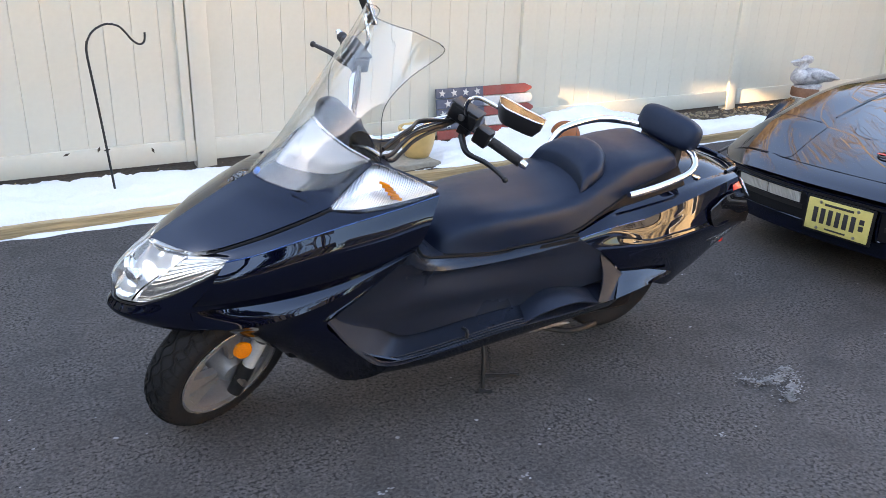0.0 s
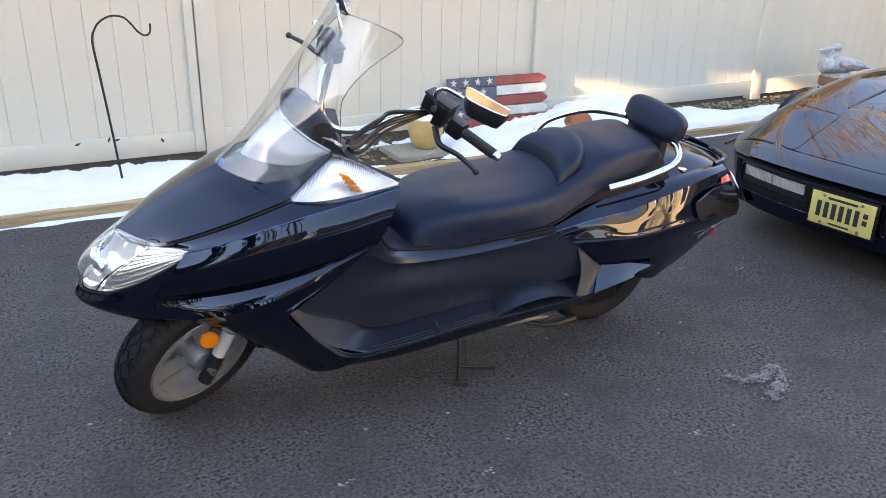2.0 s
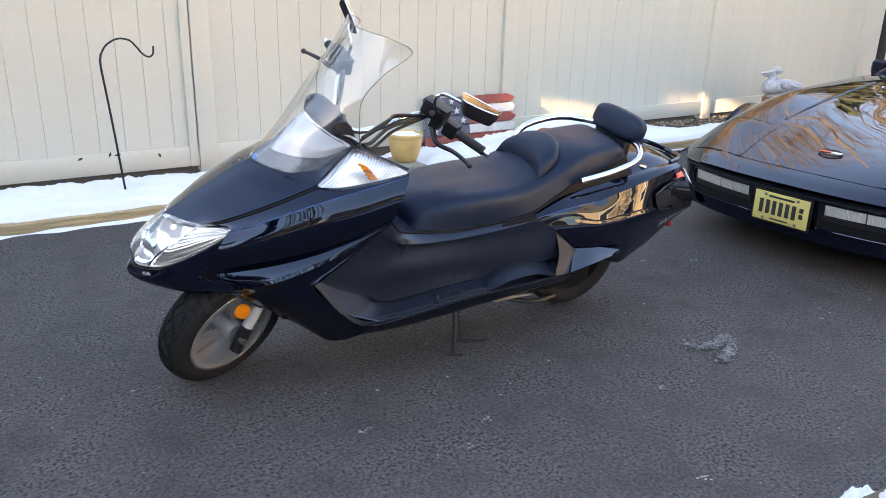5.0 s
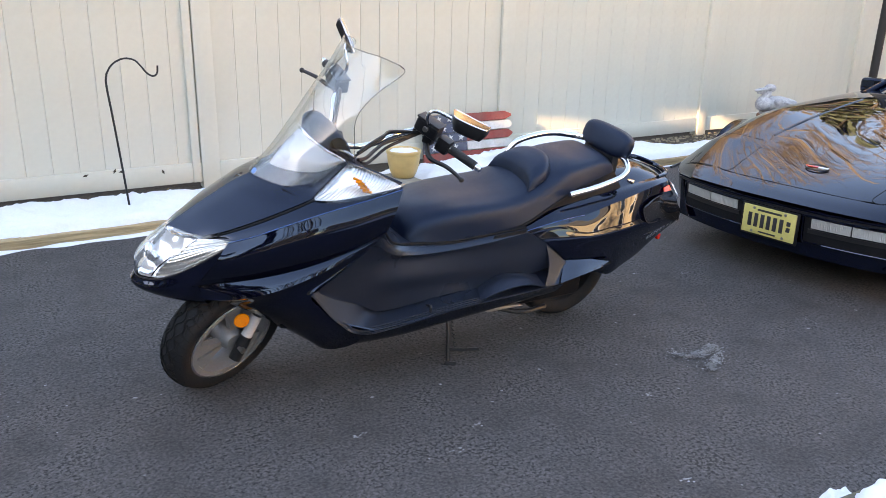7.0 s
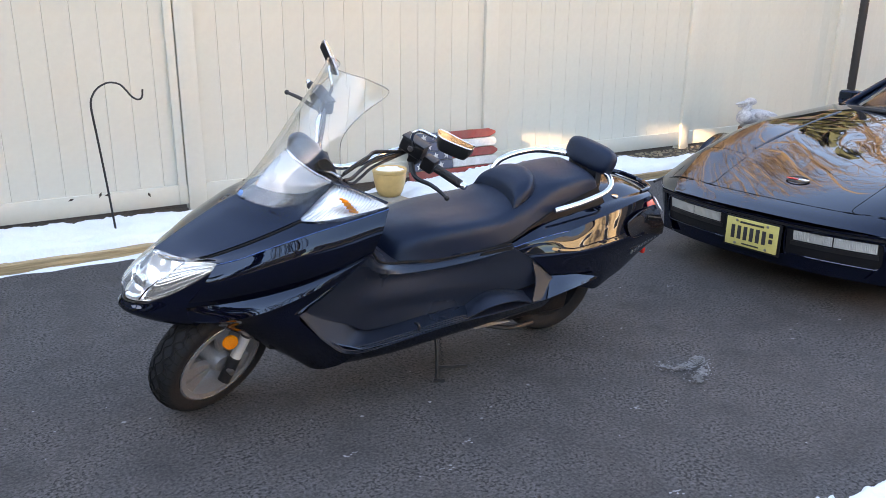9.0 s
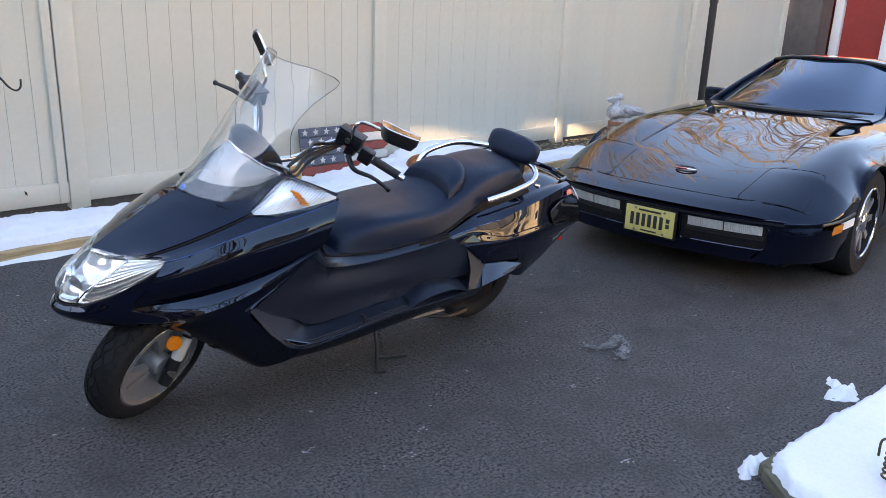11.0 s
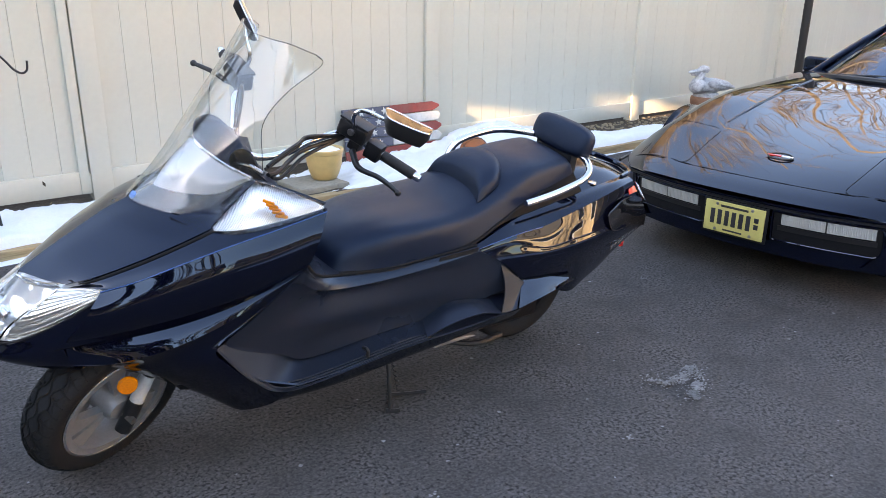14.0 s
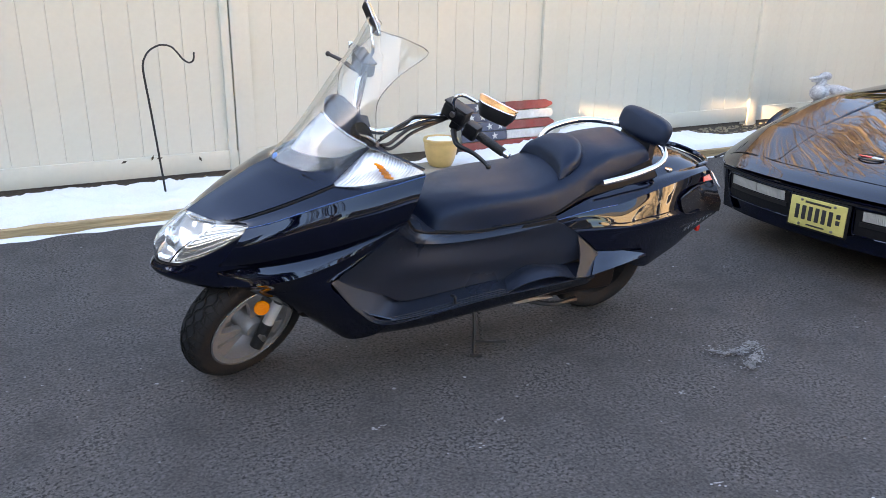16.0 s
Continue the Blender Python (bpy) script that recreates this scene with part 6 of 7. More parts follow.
# front end
part("nose_core", box(0.16, 0.5, -0.60, 0.60, 0.19, 0.43, 0.02), DARK, car)
nose_sheet("front_bumper", -0.69, 0.69, 0.19, 0.428, CAR_PAINT, car, 0.0, 0.10, 0.012, n=30)
nose_sheet("rub_strip", -0.70, 0.70, 0.412, 0.424, BLACK_METAL, car, 0.008, 0.10, 0.012, n=30)
nose_sheet("rub_strip", -0.70, 0.70, 0.428, 0.438, CAR_PAINT, car, 0.010, 0.10, 0.012, n=30)
for s in (1, -1):
    lo, hi = sorted((s * 0.178, s * 0.625))
    rec = nose_sheet("lamp_recess", lo, hi, 0.268, 0.405, DARK, car, 0.003, 0.10, 0.008)
    for b0, b1 in ((0.215, 0.405), (0.412, 0.602)):
        lo, hi = sorted((s * b0, s * b1))
        nose_sheet("fog_lamp", lo, hi, 0.348, 0.398, FOG_LENS, rec, 0.008, 0.10, 0.008, "ribbed clear fog and turn lamp")
    lo, hi = sorted((s * 0.20, s * 0.61))
    nose_sheet("lamp_shelf", lo, hi, 0.318, 0.340, BLACK_METAL, rec, 0.007, 0.10, 0.008)
    rim = [(b, 0.268) for b in np.linspace(0.185, 0.60, 8)] + [(0.626, 0.285), (0.632, 0.335), (0.628, 0.39), (0.61, 0.405)] + [(b, 0.408) for b in np.linspace(0.58, 0.185, 8)] + [(0.172, 0.39), (0.170, 0.335), (0.172, 0.285)]
    part("recess_rim", bm_from(tube([(nose_x(b, -0.008 + 0.10 * (0.43 - z)), -s * b, z) for b, z in rim], 0.0055, 90, 8, closed=True)), CAR_PAINT, rec)
    # side rub strip and flip-up headlamp cover seams
    part("rub_strip", bm_from(tube([(0.26, -s * 0.853, 0.432), (0.42, -s * 0.892, 0.437), (0.64, -s * 0.902, 0.445)], 0.008, 14, 8)), BLACK_METAL, car)
    seam = []
    for (a, b), (a2, b2) in zip([(0.20, 0.40), (0.27, 0.74), (0.60, 0.735), (0.60, 0.43)], [(0.27, 0.74), (0.60, 0.735), (0.60, 0.43), (0.20, 0.40)]):
        seam += [(a + (a2 - a) * q, b + (b2 - b) * q) for q in (0.08, 0.3, 0.5, 0.7, 0.92)]
    part("lamp_cover_seam", bm_from(tube([on_body(a, s * b, 0.0006) for a, b in curve_points([(x, y, 0) for x, y in seam], 80, closed=True)[:, :2]], 0.0012, 90, 5, closed=True)), DARK, car)
    part("hood_crease", bm_from(tube([on_body(a, s * (0.47 - 0.02 * a), 0.001) for a in np.linspace(0.70, 1.66, 18)], 0.006, 40, 6)), CAR_PAINT, car)
for name, a0, a1, mat in (("side_marker", 0.34, 0.46, AMBER), ("corner_lamp", 0.465, 0.66, WHITE_TRIM)):
    sheet(name, [[(a0, 0.893, 0.418), (a1, 0.903, 0.418)], [(a0, 0.889, 0.372), (a1, 0.901, 0.372)]], mat, car, 3, 4, 0.006)
part("hood_seam", bm_from(tube([on_body(0.17 + 0.16 * (abs(b) / 0.75) ** 2.4 * 0.7, b, 0.0006) for b in np.linspace(-0.78, 0.78, 30)], 0.0022, 80, 5)), DARK, car)
badge_at = Matrix.Translation(on_body(0.405, 0.0, 0.004)) @ Matrix.Rotation(radians(-14), 4, "Y")
ring = part("hood_badge", bm_from(tube([(0.035 * math.cos(q), 0.062 * math.sin(q), 0.004) for q in np.linspace(0, 2 * math.pi, 17)[:-1]], 0.004, 40, 6, closed=True)), BLACK_METAL, car, "small oval hood badge with crossed strips")
ring.matrix_basis = badge_at
part("badge_strip", box(-0.008, 0.008, -0.003, 0.066, 0.003, 0.008, 0.002), RED_LENS, ring)
part("badge_strip", box(-0.008, 0.008, -0.064, -0.006, 0.003, 0.008, 0.002), WHITE_TRIM, ring)
# number plate with plain bars
plate = part("number_plate", box(0.004, 0.012, -0.152, 0.152, 0.250, 0.402, 0.003), PLATE, car, "yellow number plate with dark bars")
part("plate_frame", box(0.010, 0.022, -0.165, 0.165, 0.238, 0.412, 0.006), DARK, plate)
x = -0.085
for wdt in (0.030, 0.030, 0.030, 0.030, 0.030, 0.030):
    part("bar", box(0.0015, 0.0045, x, x + wdt - 0.008, 0.288, 0.362, 0.002), PLATE_INK, plate)
    x += 0.0365
for z in (0.302, 0.334):
    part("bar", box(0.0015, 0.0045, -0.125, -0.103, z, z + 0.024, 0.002), PLATE_INK, plate)
part("bar", box(0.0015, 0.0045, -0.07, 0.07, 0.377, 0.388, 0.001), PLATE_INK, plate)
part("bar", box(0.0015, 0.0045, -0.05, 0.05, 0.262, 0.270, 0.001), PLATE_INK, plate)
for sy in (-0.09, 0.09):
    for z in (0.263, 0.389):
        part("plate_screw", bm_from(lathe([(0.0, 0.0), (0.008, 0.0), (0.007, 0.003), (0.0, 0.004)], 12, "z")), STEEL, plate).matrix_basis = Matrix.Translation((0.003, sy, z)) @ Matrix.Rotation(radians(-90), 4, "Y")
# wipers
for y0, y1 in ((0.34, -0.22), (-0.20, -0.58)):
    part("wiper", bm_from(tube([(1.74 + 0.1 * abs(y0), y0, 0.852), (1.79 + 0.12 * abs(y1), (y0 + y1) / 2, 0.862), (1.78 + 0.30 * abs(y1), y1, 0.858)], 0.008, 16, 6)), BLACK_METAL, car)


def car_wheel(x, s):
    w = part("wheel", bm_from(lathe([(0.20, -0.12), (0.30, -0.125), (0.318, -0.10), (0.322, 0.0), (0.318, 0.10), (0.30, 0.125), (0.225, 0.122), (0.21, 0.11), (0.20, 0.0)], 48, "y", ring=True)), RUBBER, car)
    w.location = (x, -s * 0.77, 0.322)
    rim = part("rim", bm_from(lathe([(0.215, -0.1), (0.222, 0.118), (0.208, 0.12), (0.195, 0.095), (0.185, 0.05), (0.06, 0.065), (0.0, 0.065)], 40, "y")), DARK, w)
    for k in range(10):
        a = 2 * math.pi * k / 10
        bm = box(0.05, 0.2, -0.012, 0.012, -0.018, 0.018, 0.005)
        bmesh.ops.transform(bm, matrix=Matrix.Translation((0, 0.085, 0)) @ Matrix.Rotation(a, 4, "Y"), verts=bm.verts)
        part("spoke", bm, ALLOY, w)
    part("hub_cap", bm_from(lathe([(0.062, 0.07), (0.06, 0.105), (0.045, 0.115), (0.0, 0.117)], 24, "y")), CHROME, w)
    part("rim_lip", bm_from(tube([(0.208 * math.cos(a), 0.118, 0.208 * math.sin(a)) for a in np.linspace(0, 2 * math.pi, 25)[:-1]], 0.008, 48, 8, closed=True)), CHROME, w)
    w.rotation_euler = (0, 0, 0 if s < 0 else math.pi)
    return w


for x in (1.0, 3.44):
    for s in (1, -1):
        car_wheel(x, s)


# ---- things along the bed ----
hook = thing("shepherd_hook", pose(0, 0, 0), "black iron shepherd's hook stuck in the snowy bed", "garden hook")
part("pole", bm_from(tube([(0.752, 4.43, 0.02), (0.726, 4.44, 0.41), (0.706, 4.45, 0.68), (0.692, 4.455, 0.86), (0.700, 4.46, 0.925)], 0.0068, 30, 10)), IRON, hook)
part("crook", bm_from(tube([(0.700, 4.46, 0.922), (0.725, 4.46, 0.965), (0.762, 4.46, 0.995), (0.812, 4.46, 1.012), (0.868, 4.465, 1.000), (0.905, 4.47, 0.962), (0.935, 4.475, 0.922), (0.972, 4.48, 0.899), (1.000, 4.485, 0.914), (1.007, 4.485, 0.962)], 0.0058, 60, 10)), IRON, hook)
part("step_bar", box(0.742, 0.758, 4.425, 4.437, 0.05, 0.10, 0.002), IRON, hook)

pot = thing("plant_pot", pose(2.715, 4.40, 0), "round yellow plastic plant pot with snow on its soil", "plant pot")
part("body", bm_from(lathe([(0.0, 0.095), (0.072, 0.095), (0.084, 0.103), (0.104, 0.145), (0.117, 0.195), (0.124, 0.245), (0.125, 0.272), (0.131, 0.278), (0.133, 0.298), (0.127, 0.305), (0.118, 0.300), (0.112, 0.27), (0.0, 0.27)], 40)), YELLOW_POT, pot)
bm = bmesh.new()
bmesh.ops.create_uvsphere(bm, u_segments=24, v_segments=12, radius=1.0)
for v in bm.verts:
    v.co = Vector((v.co.x * 0.112, v.co.y * 0.112, 0.285 + v.co.z * 0.025 + 0.008 * noise.noise(v.co * 3)))
part("snow_cap", bm, SNOW, pot, "melting snow on the soil")
bm = box(-0.27, 0.10, -0.16, 0.17, 0.045, 0.095, 0.012)
bmesh.ops.subdivide_edges(bm, edges=bm.edges[:], cuts=3, use_grid_fill=True)
for v in bm.verts:
    v.co += Vector((bumpy(v.co.x, v.co.y, 9.0, 3.0), bumpy(v.co.x, v.co.y, 8.0, 9.0), 0.15 * bumpy(v.co.x, v.co.y, 12.0))) * 0.018
slab = part("stone_slab", bm, STONE)
slab.location = (2.70, 4.38, 0)
tagged(slab, "flat pale stone slab under the yellow pot", "stone")


# ---- wooden flag of pickets ----
def picket(length, h, point):
    t = 0.018
    prof = [(0, -h / 2), (length - point, -h / 2), (length, -h * 0.12), (length, h * 0.12), (length - point, h / 2), (0, h / 2)]
    bm = bmesh.new()
    f = bm.faces.new([bm.verts.new((x, 0, z)) for x, z in prof])
    ext = bmesh.ops.extrude_face_region(bm, geom=[f])
    bmesh.ops.translate(bm, vec=(0, -t, 0), verts=[g for g in ext["geom"] if isinstance(g, bmesh.types.BMVert)])
    bmesh.ops.recalc_face_normals(bm, faces=bm.faces)
    bmesh.ops.bevel(bm, geom=bm.edges[:], offset=0.003, segments=1, affect="EDGES")
    return bm


flag = thing("wooden_flag", pose(3.12, 4.80, 0.075, -9, 0, 0.0), "worn wooden picket sign painted with stars and stripes", "garden sign")
ROWH = 0.078
for k, (mat, x0, ln, pt) in enumerate(((FLAG_RED, 0.0, 0.90, 0.07), (FLAG_WHITE, 0.42, 0.47, 0.03), (FLAG_RED, 0.42, 0.49, 0.05), (FLAG_WHITE, 0.42, 0.47, 0.025), (FLAG_RED, 0.40, 0.50, 0.07))):
    pk = part("picket", picket(ln, ROWH - 0.006, pt), mat, flag, smooth=False)
    pk.location = (x0 + (0.012 if k % 2 else 0.0), 0.002 * (k % 3), ROWH * (k + 0.5))
for k in range(4):
    bl = part("blue_board", picket(0.425, ROWH - 0.005, 0.001), FLAG_BLUE, flag, smooth=False)
    bl.location = (0.0, -0.004 - 0.001 * (k % 2), ROWH * (k + 1.5))
    for c in range(4):
        cx = 0.05 + 0.105 * c + (0.045 if k % 2 == 0 else 0.0)
        if cx > 0.40:
            continue
        bm = bmesh.new()
        ring = [bm.verts.new(((0.030 if j % 2 == 0 else 0.0125) * math.sin(j * math.pi / 5), 0, (0.030 if j % 2 == 0 else 0.0125) * math.cos(j * math.pi / 5))) for j in range(10)]
        f = bm.faces.new(ring)
        ext = bmesh.ops.extrude_face_region(bm, geom=[f])
        bmesh.ops.translate(bm, vec=(0, -0.004, 0), verts=[g for g in ext["geom"] if isinstance(g, bmesh.types.BMVert)])
        part("star", bm, FLAG_WHITE, bl, smooth=False).matrix_basis = Matrix.Translation((cx, -0.020, 0.0)) @ Matrix.Rotation(0.2 * math.sin(k * 5 + c * 3), 4, "Y")
for x in (0.12, 0.62):
    part("batten", box(x, x + 0.05, 0.002, 0.018, 0.0, 0.39), TIMBER, flag)


# ---- half-buried ball ----
ball = thing("basketball", pose(4.00, 4.36, 0.13, 20, 30, 0), "orange rubber basketball half sunk in the snow", "ball")
bm = bmesh.new()
bmesh.ops.create_uvsphere(bm, u_segments=36, v_segments=20, radius=0.115)
part("skin", bm, BALL, ball)
for rot in ((0, 0, 0), (90, 0, 0), (0, 90, 0)):
    seam = part("seam", bm_from(tube([(0.1145 * math.cos(q), 0.1145 * math.sin(q), 0) for q in np.linspace(0, 2 * math.pi, 33)[:-1]], 0.0028, 64, 5, closed=True)), PLATE_INK, ball)
    seam.rotation_euler = [radians(a) for a in rot]


# ---- bird figure on its pedestal ----
def blob(c, r, turn=(0, 0, 0), seg=20):
    bm = bmesh.new()
    bmesh.ops.create_uvsphere(bm, u_segments=seg, v_segments=12, radius=1.0)
    bmesh.ops.transform(bm, matrix=Matrix.Translation(c) @ Euler([radians(a) for a in turn]).to_matrix().to_4x4() @ Matrix.Diagonal((*r, 1)), verts=bm.verts)
    vs = [v.co.copy() for v in bm.verts]
    idx = {v: i for i, v in enumerate(bm.verts)}
    fs = [[idx[v] for v in f.verts] for f in bm.faces]
    bm.free()
    return vs, fs


bird = part("bird_figure", bm_from(
    blob((0.02, 0, 0.105), (0.150, 0.095, 0.080), (0, -6, 0)), blob((-0.105, 0, 0.115), (0.060, 0.065, 0.080), (0, 12, 0)), blob((-0.085, 0, 0.205), (0.036, 0.036, 0.075), (0, 18, 0)),
    blob((-0.055, 0, 0.275), (0.052, 0.042, 0.042)), blob((-0.130, 0, 0.262), (0.085, 0.022, 0.020), (0, -6, 0)), blob((-0.120, 0, 0.245), (0.070, 0.016, 0.026), (0, -12, 0)),
    blob((0.05, -0.085, 0.125), (0.135, 0.024, 0.055), (0, 12, 0)), blob((0.05, 0.085, 0.125), (0.135, 0.024, 0.055), (0, 12, 0)),
    *[blob((0.06 + 0.045 * k, sy * 0.100, 0.125 - 0.010 * k), (0.060, 0.012, 0.020), (0, 16, 0)) for k in range(3) for sy in (-1, 1)],
    blob((0.175, 0, 0.095), (0.075, 0.055, 0.026), (0, 14, 0)), lathe([(0.0, 0.0), (0.10, 0.0), (0.10, 0.03), (0.06, 0.05), (0.0, 0.05)], 20)), BIRD_WHITE)
bird.matrix_world = pose(6.98, 4.40, 0.315, 0, 0, -8) @ Matrix.Diagonal((1.25, 1.25, 0.95, 1))
tagged(bird, "weathered white concrete seabird figure on a clay pot", "garden figure")
ped = thing("clay_pot", pose(6.95, 4.40, -0.02), "upturned weathered clay pot standing in the bed", "plant pot")
part("body", bm_from(lathe([(0.0, 0.055), (0.135, 0.055), (0.14, 0.10), (0.115, 0.24), (0.10, 0.26), (0.0, 0.26)], 32)), TERRACOTTA, ped)
part("band", bm_from(lathe([(0.121, 0.245), (0.124, 0.245), (0.124, 0.256), (0.121, 0.256)], 32, ring=True)), WHITE_TRIM, ped)
part("rim", bm_from(lathe([(0.0, 0.258), (0.12, 0.258), (0.125, 0.27), (0.125, 0.325), (0.118, 0.338), (0.0, 0.338)], 32)), TERRACOTTA, ped)
brick = part("loose_brick", box(-0.10, 0.10, -0.05, 0.05, 0.0, 0.065, 0.006), TERRACOTTA)
brick.matrix_world = pose(6.52, 4.28, 0.06, 0, 0, 15)
tagged(brick, "reddish clay brick lying in the bed", "brick")

# ---- lamp pole ----
pole = thing("lamp_pole", pose(8.82, 4.50, 0), "slim black metal post standing in the bed", "lamp post")
part("shaft", bm_from(lathe([(0.0, 0.0), (0.045, 0.0), (0.045, 1.62), (0.0, 1.62)], 24)), IRON, pole)
part("upper_shaft", bm_from(lathe([(0.0, 1.60), (0.052, 1.60), (0.052, 1.66), (0.040, 1.68), (0.040, 2.6), (0.0, 2.6)], 24)), IRON, pole)
part("base", bm_from(lathe([(0.0, 0.0), (0.09, 0.0), (0.085, 0.04), (0.05, 0.10), (0.0, 0.10)], 24)), IRON, pole)

# ---- spring-bodied garden figure in the raised bed ----
coil = [(0.030 * math.cos(k * 0.7), 0.030 * math.sin(k * 0.7), 0.02 + 0.0022 * k) for k in range(70)]
frog = part("garden_figure", bm_from(tube(coil, 0.004, 240, 6), blob((0, 0, 0.215), (0.040, 0.034, 0.045)), *[tube([(sx * (0.018 + 0.011 * math.cos(q)), -0.005, 0.268 + 0.011 * math.sin(q)) for q in np.linspace(0, 6.28, 13)[:-1]], 0.003, 24, 6, closed=True) for sx in (-1, 1)], *[tube([(sx * 0.03, 0, 0.165), (sx * 0.06, 0, 0.16), (sx * 0.065, -0.005, 0.11)], 0.004, 14, 6) for sx in (-1, 1)]), material("rusty_bronze", (0.10, 0.065, 0.035), rough=0.5, metal=0.6, grain=0.5, scale=60, stain=0.5, stain_scale=20))
frog.matrix_world = pose(2.158, 0.0, 0.07, 0, 0, -40)
tagged(frog, "small rusty spring-bodied metal garden figure in the snow", "garden figure")


# ---- straw and leaves by the boards ----
def litter():
    rng = random.Random(21)
    pieces = []
    for _ in range(520):
        x = rng.choice((rng.uniform(5.3, 7.4), rng.uniform(2.0, 2.7), rng.uniform(-1, 8)))
        y = rng.uniform(4.25, 4.86) if 5.2 < x < 7.4 or 2.0 < x < 2.7 else rng.uniform(4.72, 4.87)
        a, ln = rng.uniform(0, 3.14), rng.uniform(0.015, 0.05)
        z = bed_top(x, y) + 0.006
        d = Vector((math.cos(a), math.sin(a), rng.uniform(-0.1, 0.3))) * ln
        p = Vector((x, y, z))
        w = Vector((-math.sin(a), math.cos(a), 0.2)) * rng.uniform(0.002, 0.008)
        pieces.append(([p - w, p + d - w * 0.3, p + d + w * 0.3, p + w], [(0, 1, 2, 3)]))
    return bm_from(*pieces)


STRAW = material("dry_straw", (0.42, 0.30, 0.13), rough=0.9, grain=0.5, scale=60, stain=0.5, stain_scale=15, stain_color=(0.15, 0.09, 0.04))
tagged(part("leaf_litter", litter(), STRAW, smooth=False), "dry straw and leaf litter on the bare soil", "leaf litter", kind="stuff")


def stray_leaves():
    pieces = []
    for x, z, a in ((0.562, 0.222, 0.4), (0.745, 0.235, 1.2), (0.79, 0.228, 0.2), (1.06, 0.20, 2.0)):
        c = Vector((x, FENCE_Y - 0.05, z))
        d, w = Vector((math.cos(a), -0.2, math.sin(a))) * 0.022, Vector((-math.sin(a), -0.3, math.cos(a))) * 0.009
        pieces.append(([c - d, c - w, c + d, c + w], [(0, 1, 2, 3)]))
    return bm_from(*pieces)


tagged(part("stray_leaf", stray_leaves(), SOIL, smooth=False), "small dead leaves caught on the fence rail", "leaves", kind="stuff")


# ---- bare trees all round ----
def tree_parts(seed, height):
    rng = random.Random(seed)
    trunk, twigs = [], []

    def grow(p, d, ln, r, depth):
        q = p + d * ln * 0.5 + Vector((rng.uniform(-1, 1), rng.uniform(-1, 1), 0)) * ln * 0.05
        e = p + d * ln
        (trunk if depth == 0 else twigs).append(tube([p, q, e], [r, r * 0.8, r * 0.62], 5, 6 if depth < 2 else 4, caps=False))
        if depth >= 5:
            return
        n = 3 if depth < 4 else 2
        for k in range(n):
            t = Vector((rng.uniform(-1, 1), rng.uniform(-1, 1), rng.uniform(-0.1, 0.9))).normalized()
            grow(p + (e - p) * rng.uniform(0.65, 1.0), (d * 0.75 + t * 0.75).normalized(), ln * rng.uniform(0.6, 0.8), r * 0.55, depth + 1)
    grow(Vector((0, 0, 0)), Vector((0, 0, 1)), height * 0.32, height * 0.022, 0)
    return bm_from(*trunk), bm_from(*twigs)


TREES = "bare winter trees"
kinds = []
for sd, hh in ((3, 11.0), (8, 12.5), (15, 9.5)):
    tr = thing("tree", pose(0, 0, 0), "bare leafless deciduous winter tree", "tree", TREES)
    tb, cb = tree_parts(sd, hh)
    part("trunk", tb, BARK, tr)
    part("crown", cb, BARK, tr)
    kinds.append(tr)
spots = [(-19, -17), (-3.5, -14.0), (13.5, -13), (-9.5, -16), (-22, 12), (-12, 13), (-5, 14), (3, 13.5), (9.5, 12.5), (15.5, 11.5), (19, 7), (24, 2), (22, -6), (27, 11), (13, 20), (5, 21), (-9, 21), (34, -8), (-4, -30), (32, 6)]
for i, (x, y) in enumerate(spots):
    m = pose(x, y, 0, 0, 0, 67 * i)
    if i < 3:
        kinds[i].matrix_world = m
    else:
        copy_thing(kinds[i % 3], m)


def evergreen_parts(seed, height):
    """A conical evergreen: whorls of drooping boughs, each a spray of small needle clumps."""
    rng = random.Random(seed)
    sprays = []
    z = height * 0.08
    while z < height * 0.97:
        reach = 0.30 * (height - z) * rng.uniform(0.8, 1.15) + 0.12
        for k in range(7):
            a = rng.uniform(0, 6.283)
            out, side_way = Vector((math.cos(a), math.sin(a), 0)), Vector((-math.sin(a), math.cos(a), 0))
            for q in (0.35, 0.6, 0.8, 1.0):
                c = Vector((0, 0, z)) + out * reach * q + Vector((0, 0, -0.25 * reach * q * q + rng.uniform(-0.08, 0.08)))
                w, ln = side_way * (0.10 + 0.22 * reach * (1.1 - q)), out * (0.16 + 0.10 * reach)
                lift = Vector((0, 0, rng.uniform(0.05, 0.22)))
                sprays.append(([c - w - lift, c + ln * 0.4 - w * 0.3, c + ln + lift * 0.4, c + ln * 0.4 + w * 0.3, c + w - lift, c - ln * 0.3 + lift], [(0, 1, 5), (1, 2, 5), (2, 3, 5), (3, 4, 5), (4, 0, 5)]))
        z += 0.045 * height * rng.uniform(0.7, 1.1) * (1.15 - z / height) + 0.08
    trunk = lathe([(0.0, 0.0), (0.018 * height, 0.0), (0.012 * height, height * 0.5), (0.003 * height, height * 0.97), (0.0, height * 0.98)], 10)
    return bm_from(trunk), bm_from(*sprays)


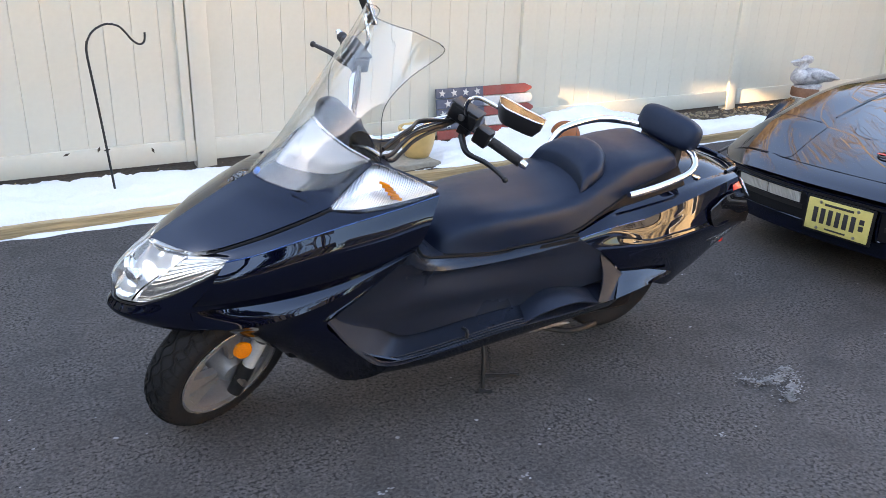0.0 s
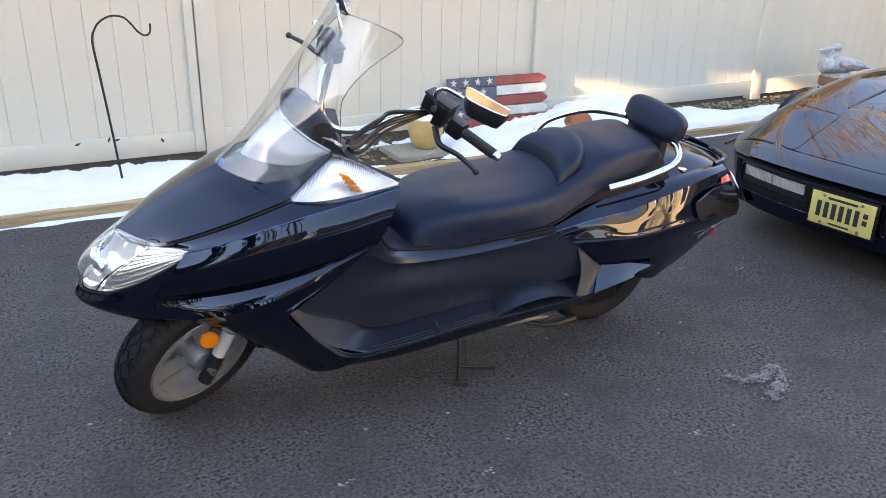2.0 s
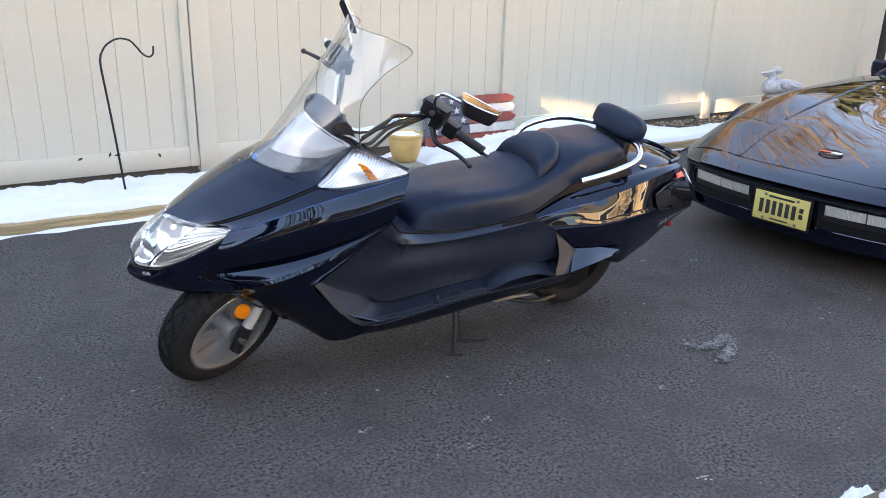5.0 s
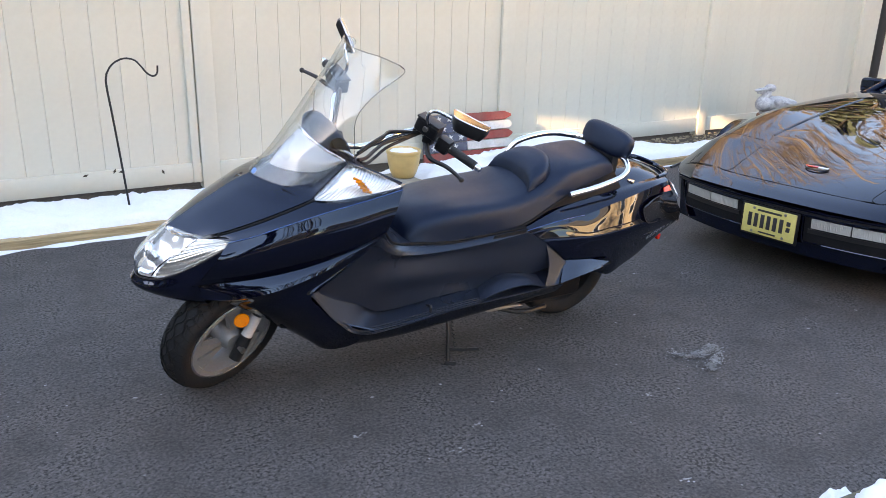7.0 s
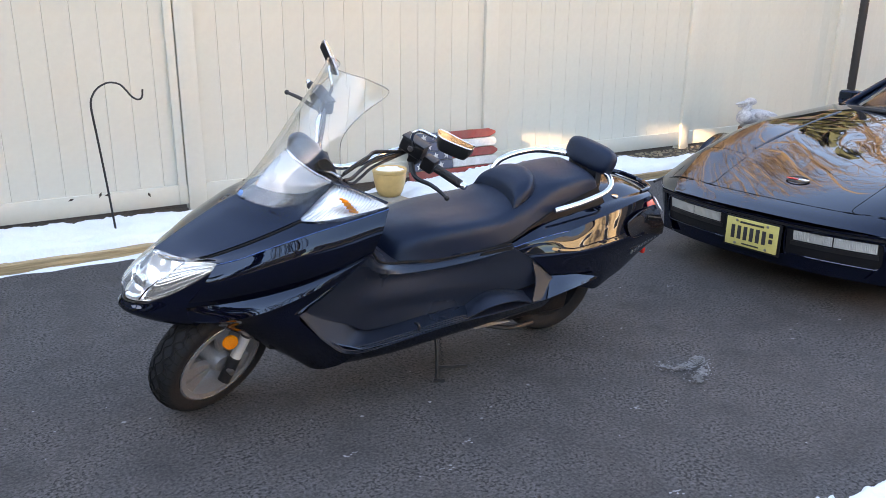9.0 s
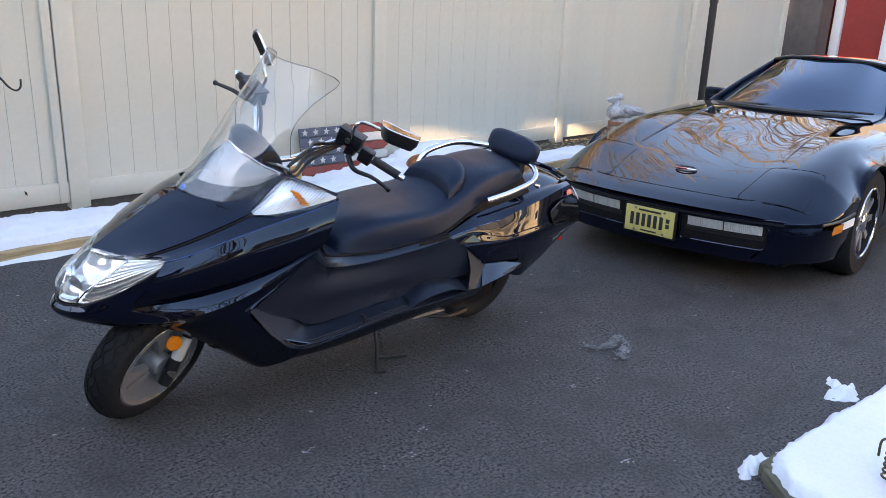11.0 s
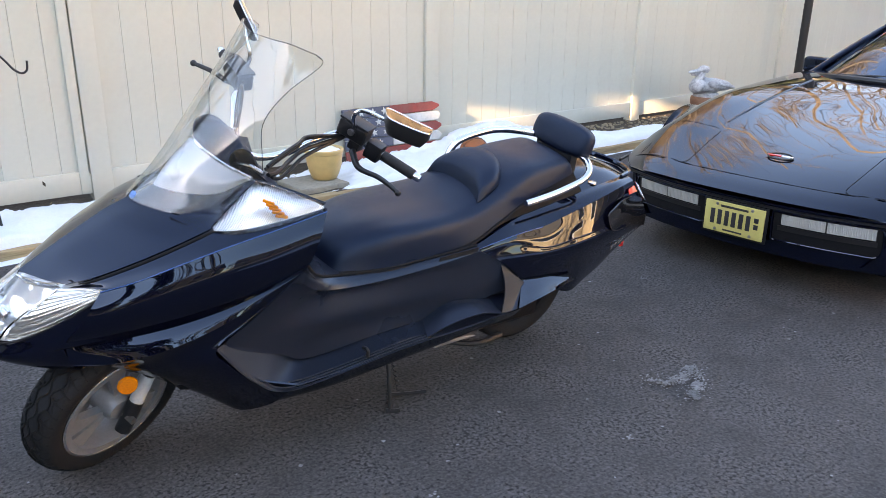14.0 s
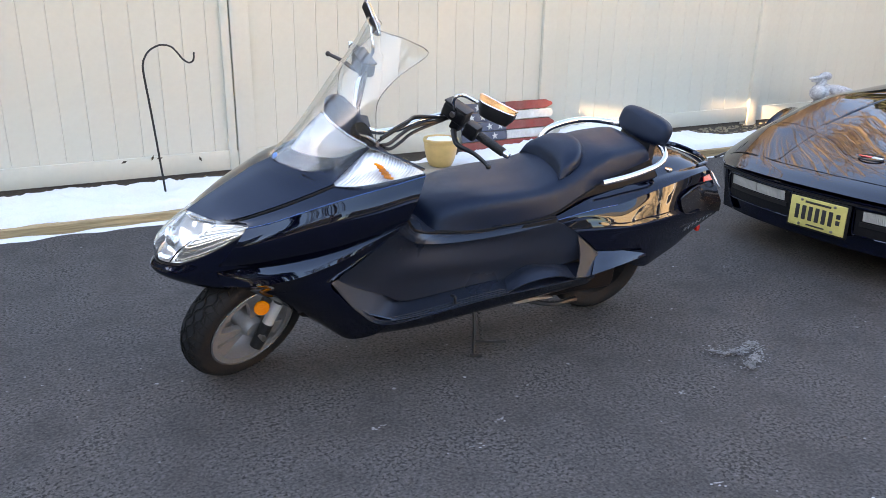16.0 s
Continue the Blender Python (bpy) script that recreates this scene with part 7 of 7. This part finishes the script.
NEEDLES = material("dark_evergreen_needles", (0.012, 0.022, 0.012), rough=0.8, grain=0.5, scale=12, stain=0.4, stain_scale=2, stain_color=(0.022, 0.030, 0.014))
pine = thing("evergreen_tree", pose(-7.5, 13.5, 0), "dark green conical evergreen tree out of view, for reflections", "tree", "evergreen trees")
tb, cb = evergreen_parts(5, 10.0)
part("trunk", tb, BARK, pine)
part("crown", cb, NEEDLES, pine, smooth=False)
# The last seven are an added, unseen row that darkens the car hood's reflection.
for i, (x, y, k) in enumerate(((-5.0, 16.0, 1.1), (-9.8, 15.8, 1.05), (-2.4, 18.0, 1.15), (-9.0, -1.5, 0.56), (-8.5, -3.8, 0.62), (-7.6, -6.0, 0.64), (-6.5, -8.2, 0.70), (-9.4, 0.6, 0.54), (16.4, 10.2, 0.92), (7.2, 6.4, 0.27), (8.1, 6.5, 0.28), (9.0, 6.4, 0.30), (9.9, 6.6, 0.31), (10.9, 6.5, 0.33), (11.9, 6.6, 0.34), (12.9, 6.5, 0.35))):
    copy_thing(pine, pose(x, y, 0, 0, 0, 50 * i) @ Matrix.Scale(k, 4))


def pebbles():
    rng = random.Random(33)
    base = blob((0, 0, 0), (1, 1, 1), seg=6)
    pieces = []
    for _ in range(420):
        x, y = rng.uniform(5.25, 7.3), rng.uniform(4.30, 4.88)
        if rng.random() < 0.15:
            x, y = rng.uniform(2.0, 2.6), rng.uniform(4.3, 4.6)
        if snow_depth(x, y) > 0.012:
            continue
        r, st = rng.uniform(0.008, 0.020), rng.uniform(0.6, 1.3)
        z = bed_top(x, y)
        a = rng.uniform(0, 3.14)
        pieces.append(([(x + r * (v.x * math.cos(a) - st * v.y * math.sin(a)), y + r * (v.x * math.sin(a) + st * v.y * math.cos(a)), z + r * 0.55 * v.z + 0.003) for v in base[0]], base[1]))
    return bm_from(*pieces)


tagged(part("gravel", pebbles(), material("tan_gravel", (0.30, 0.24, 0.16), rough=0.85, grain=0.5, scale=60, stain=0.6, stain_scale=18, stain_color=(0.14, 0.11, 0.08))), "tan pebbles on the bare soil by the fence", "gravel", kind="stuff")


def woods():
    """Far stand of bare trees: thin leaning stems with upswept branches."""
    rng = random.Random(71)
    verts, faces = [], []

    def stick(p, e, r0, r1):
        o, d = len(verts), e - p
        n1 = d.orthogonal().normalized()
        n2 = d.cross(n1).normalized()
        for q, r in ((p, r0), (e, r1)):
            for k in range(3):
                w = n1 * math.cos(2.094 * k) + n2 * math.sin(2.094 * k)
                verts.append(tuple(q + w * r))
        faces.extend((o + k, o + (k + 1) % 3, o + 3 + (k + 1) % 3, o + 3 + k) for k in range(3))

    for k in range(960):
        x, y, hgt = rng.uniform(26, 46), rng.uniform(-18, 30), rng.uniform(8, 13)
        if k >= 230:
            x, y, hgt = rng.uniform(-16, 24), rng.uniform(17, 28), rng.uniform(8, 15)
        if k >= 380:
            x, y, hgt = rng.uniform(-62, -14), rng.uniform(-64, -34), rng.uniform(9, 14)
        if k >= 540:
            x, y, hgt = rng.uniform(12, 34), rng.uniform(11, 28), rng.uniform(10.0, 14.5)
            if 19 < x < 33 and 12 < y < 24:
                x = rng.uniform(13, 18.5)
        foot, tip = Vector((x, y, 0)), Vector((x + rng.uniform(-1, 1), y + rng.uniform(-1, 1), hgt))
        stick(foot, tip, 0.16 if k < 540 else 0.10, 0.03)
        for _ in range(18 if k < 540 else 30):
            f = rng.uniform(0.2, 0.95)
            p = foot.lerp(tip, f)
            a, ln = rng.uniform(0, 6.28), rng.uniform(1.0, 2.8) * (1.15 - f * 0.6)
            e = p + Vector((math.cos(a), math.sin(a), rng.uniform(0.5, 1.1))) * ln
            thin = 0.035 if k < 540 else 0.016
            stick(p, e, thin, thin * 0.35)
            for _ in range(2 if k < 540 else 7):
                g = p.lerp(e, rng.uniform(0.3, 0.95))
                stick(g, g + Vector((rng.uniform(-1, 1), rng.uniform(-1, 1), rng.uniform(0.2, 1))) * 0.8, thin * 0.5, thin * 0.2)
    return mesh_of("woods", verts, faces, material("brown_bark", (0.095, 0.078, 0.062), rough=0.9, grain=0.4, scale=6, stain=0.4, stain_scale=0.5), smooth=False)


tagged(new("woods", woods()), "brown stand of bare winter trees in the distance", "woods", kind="stuff")
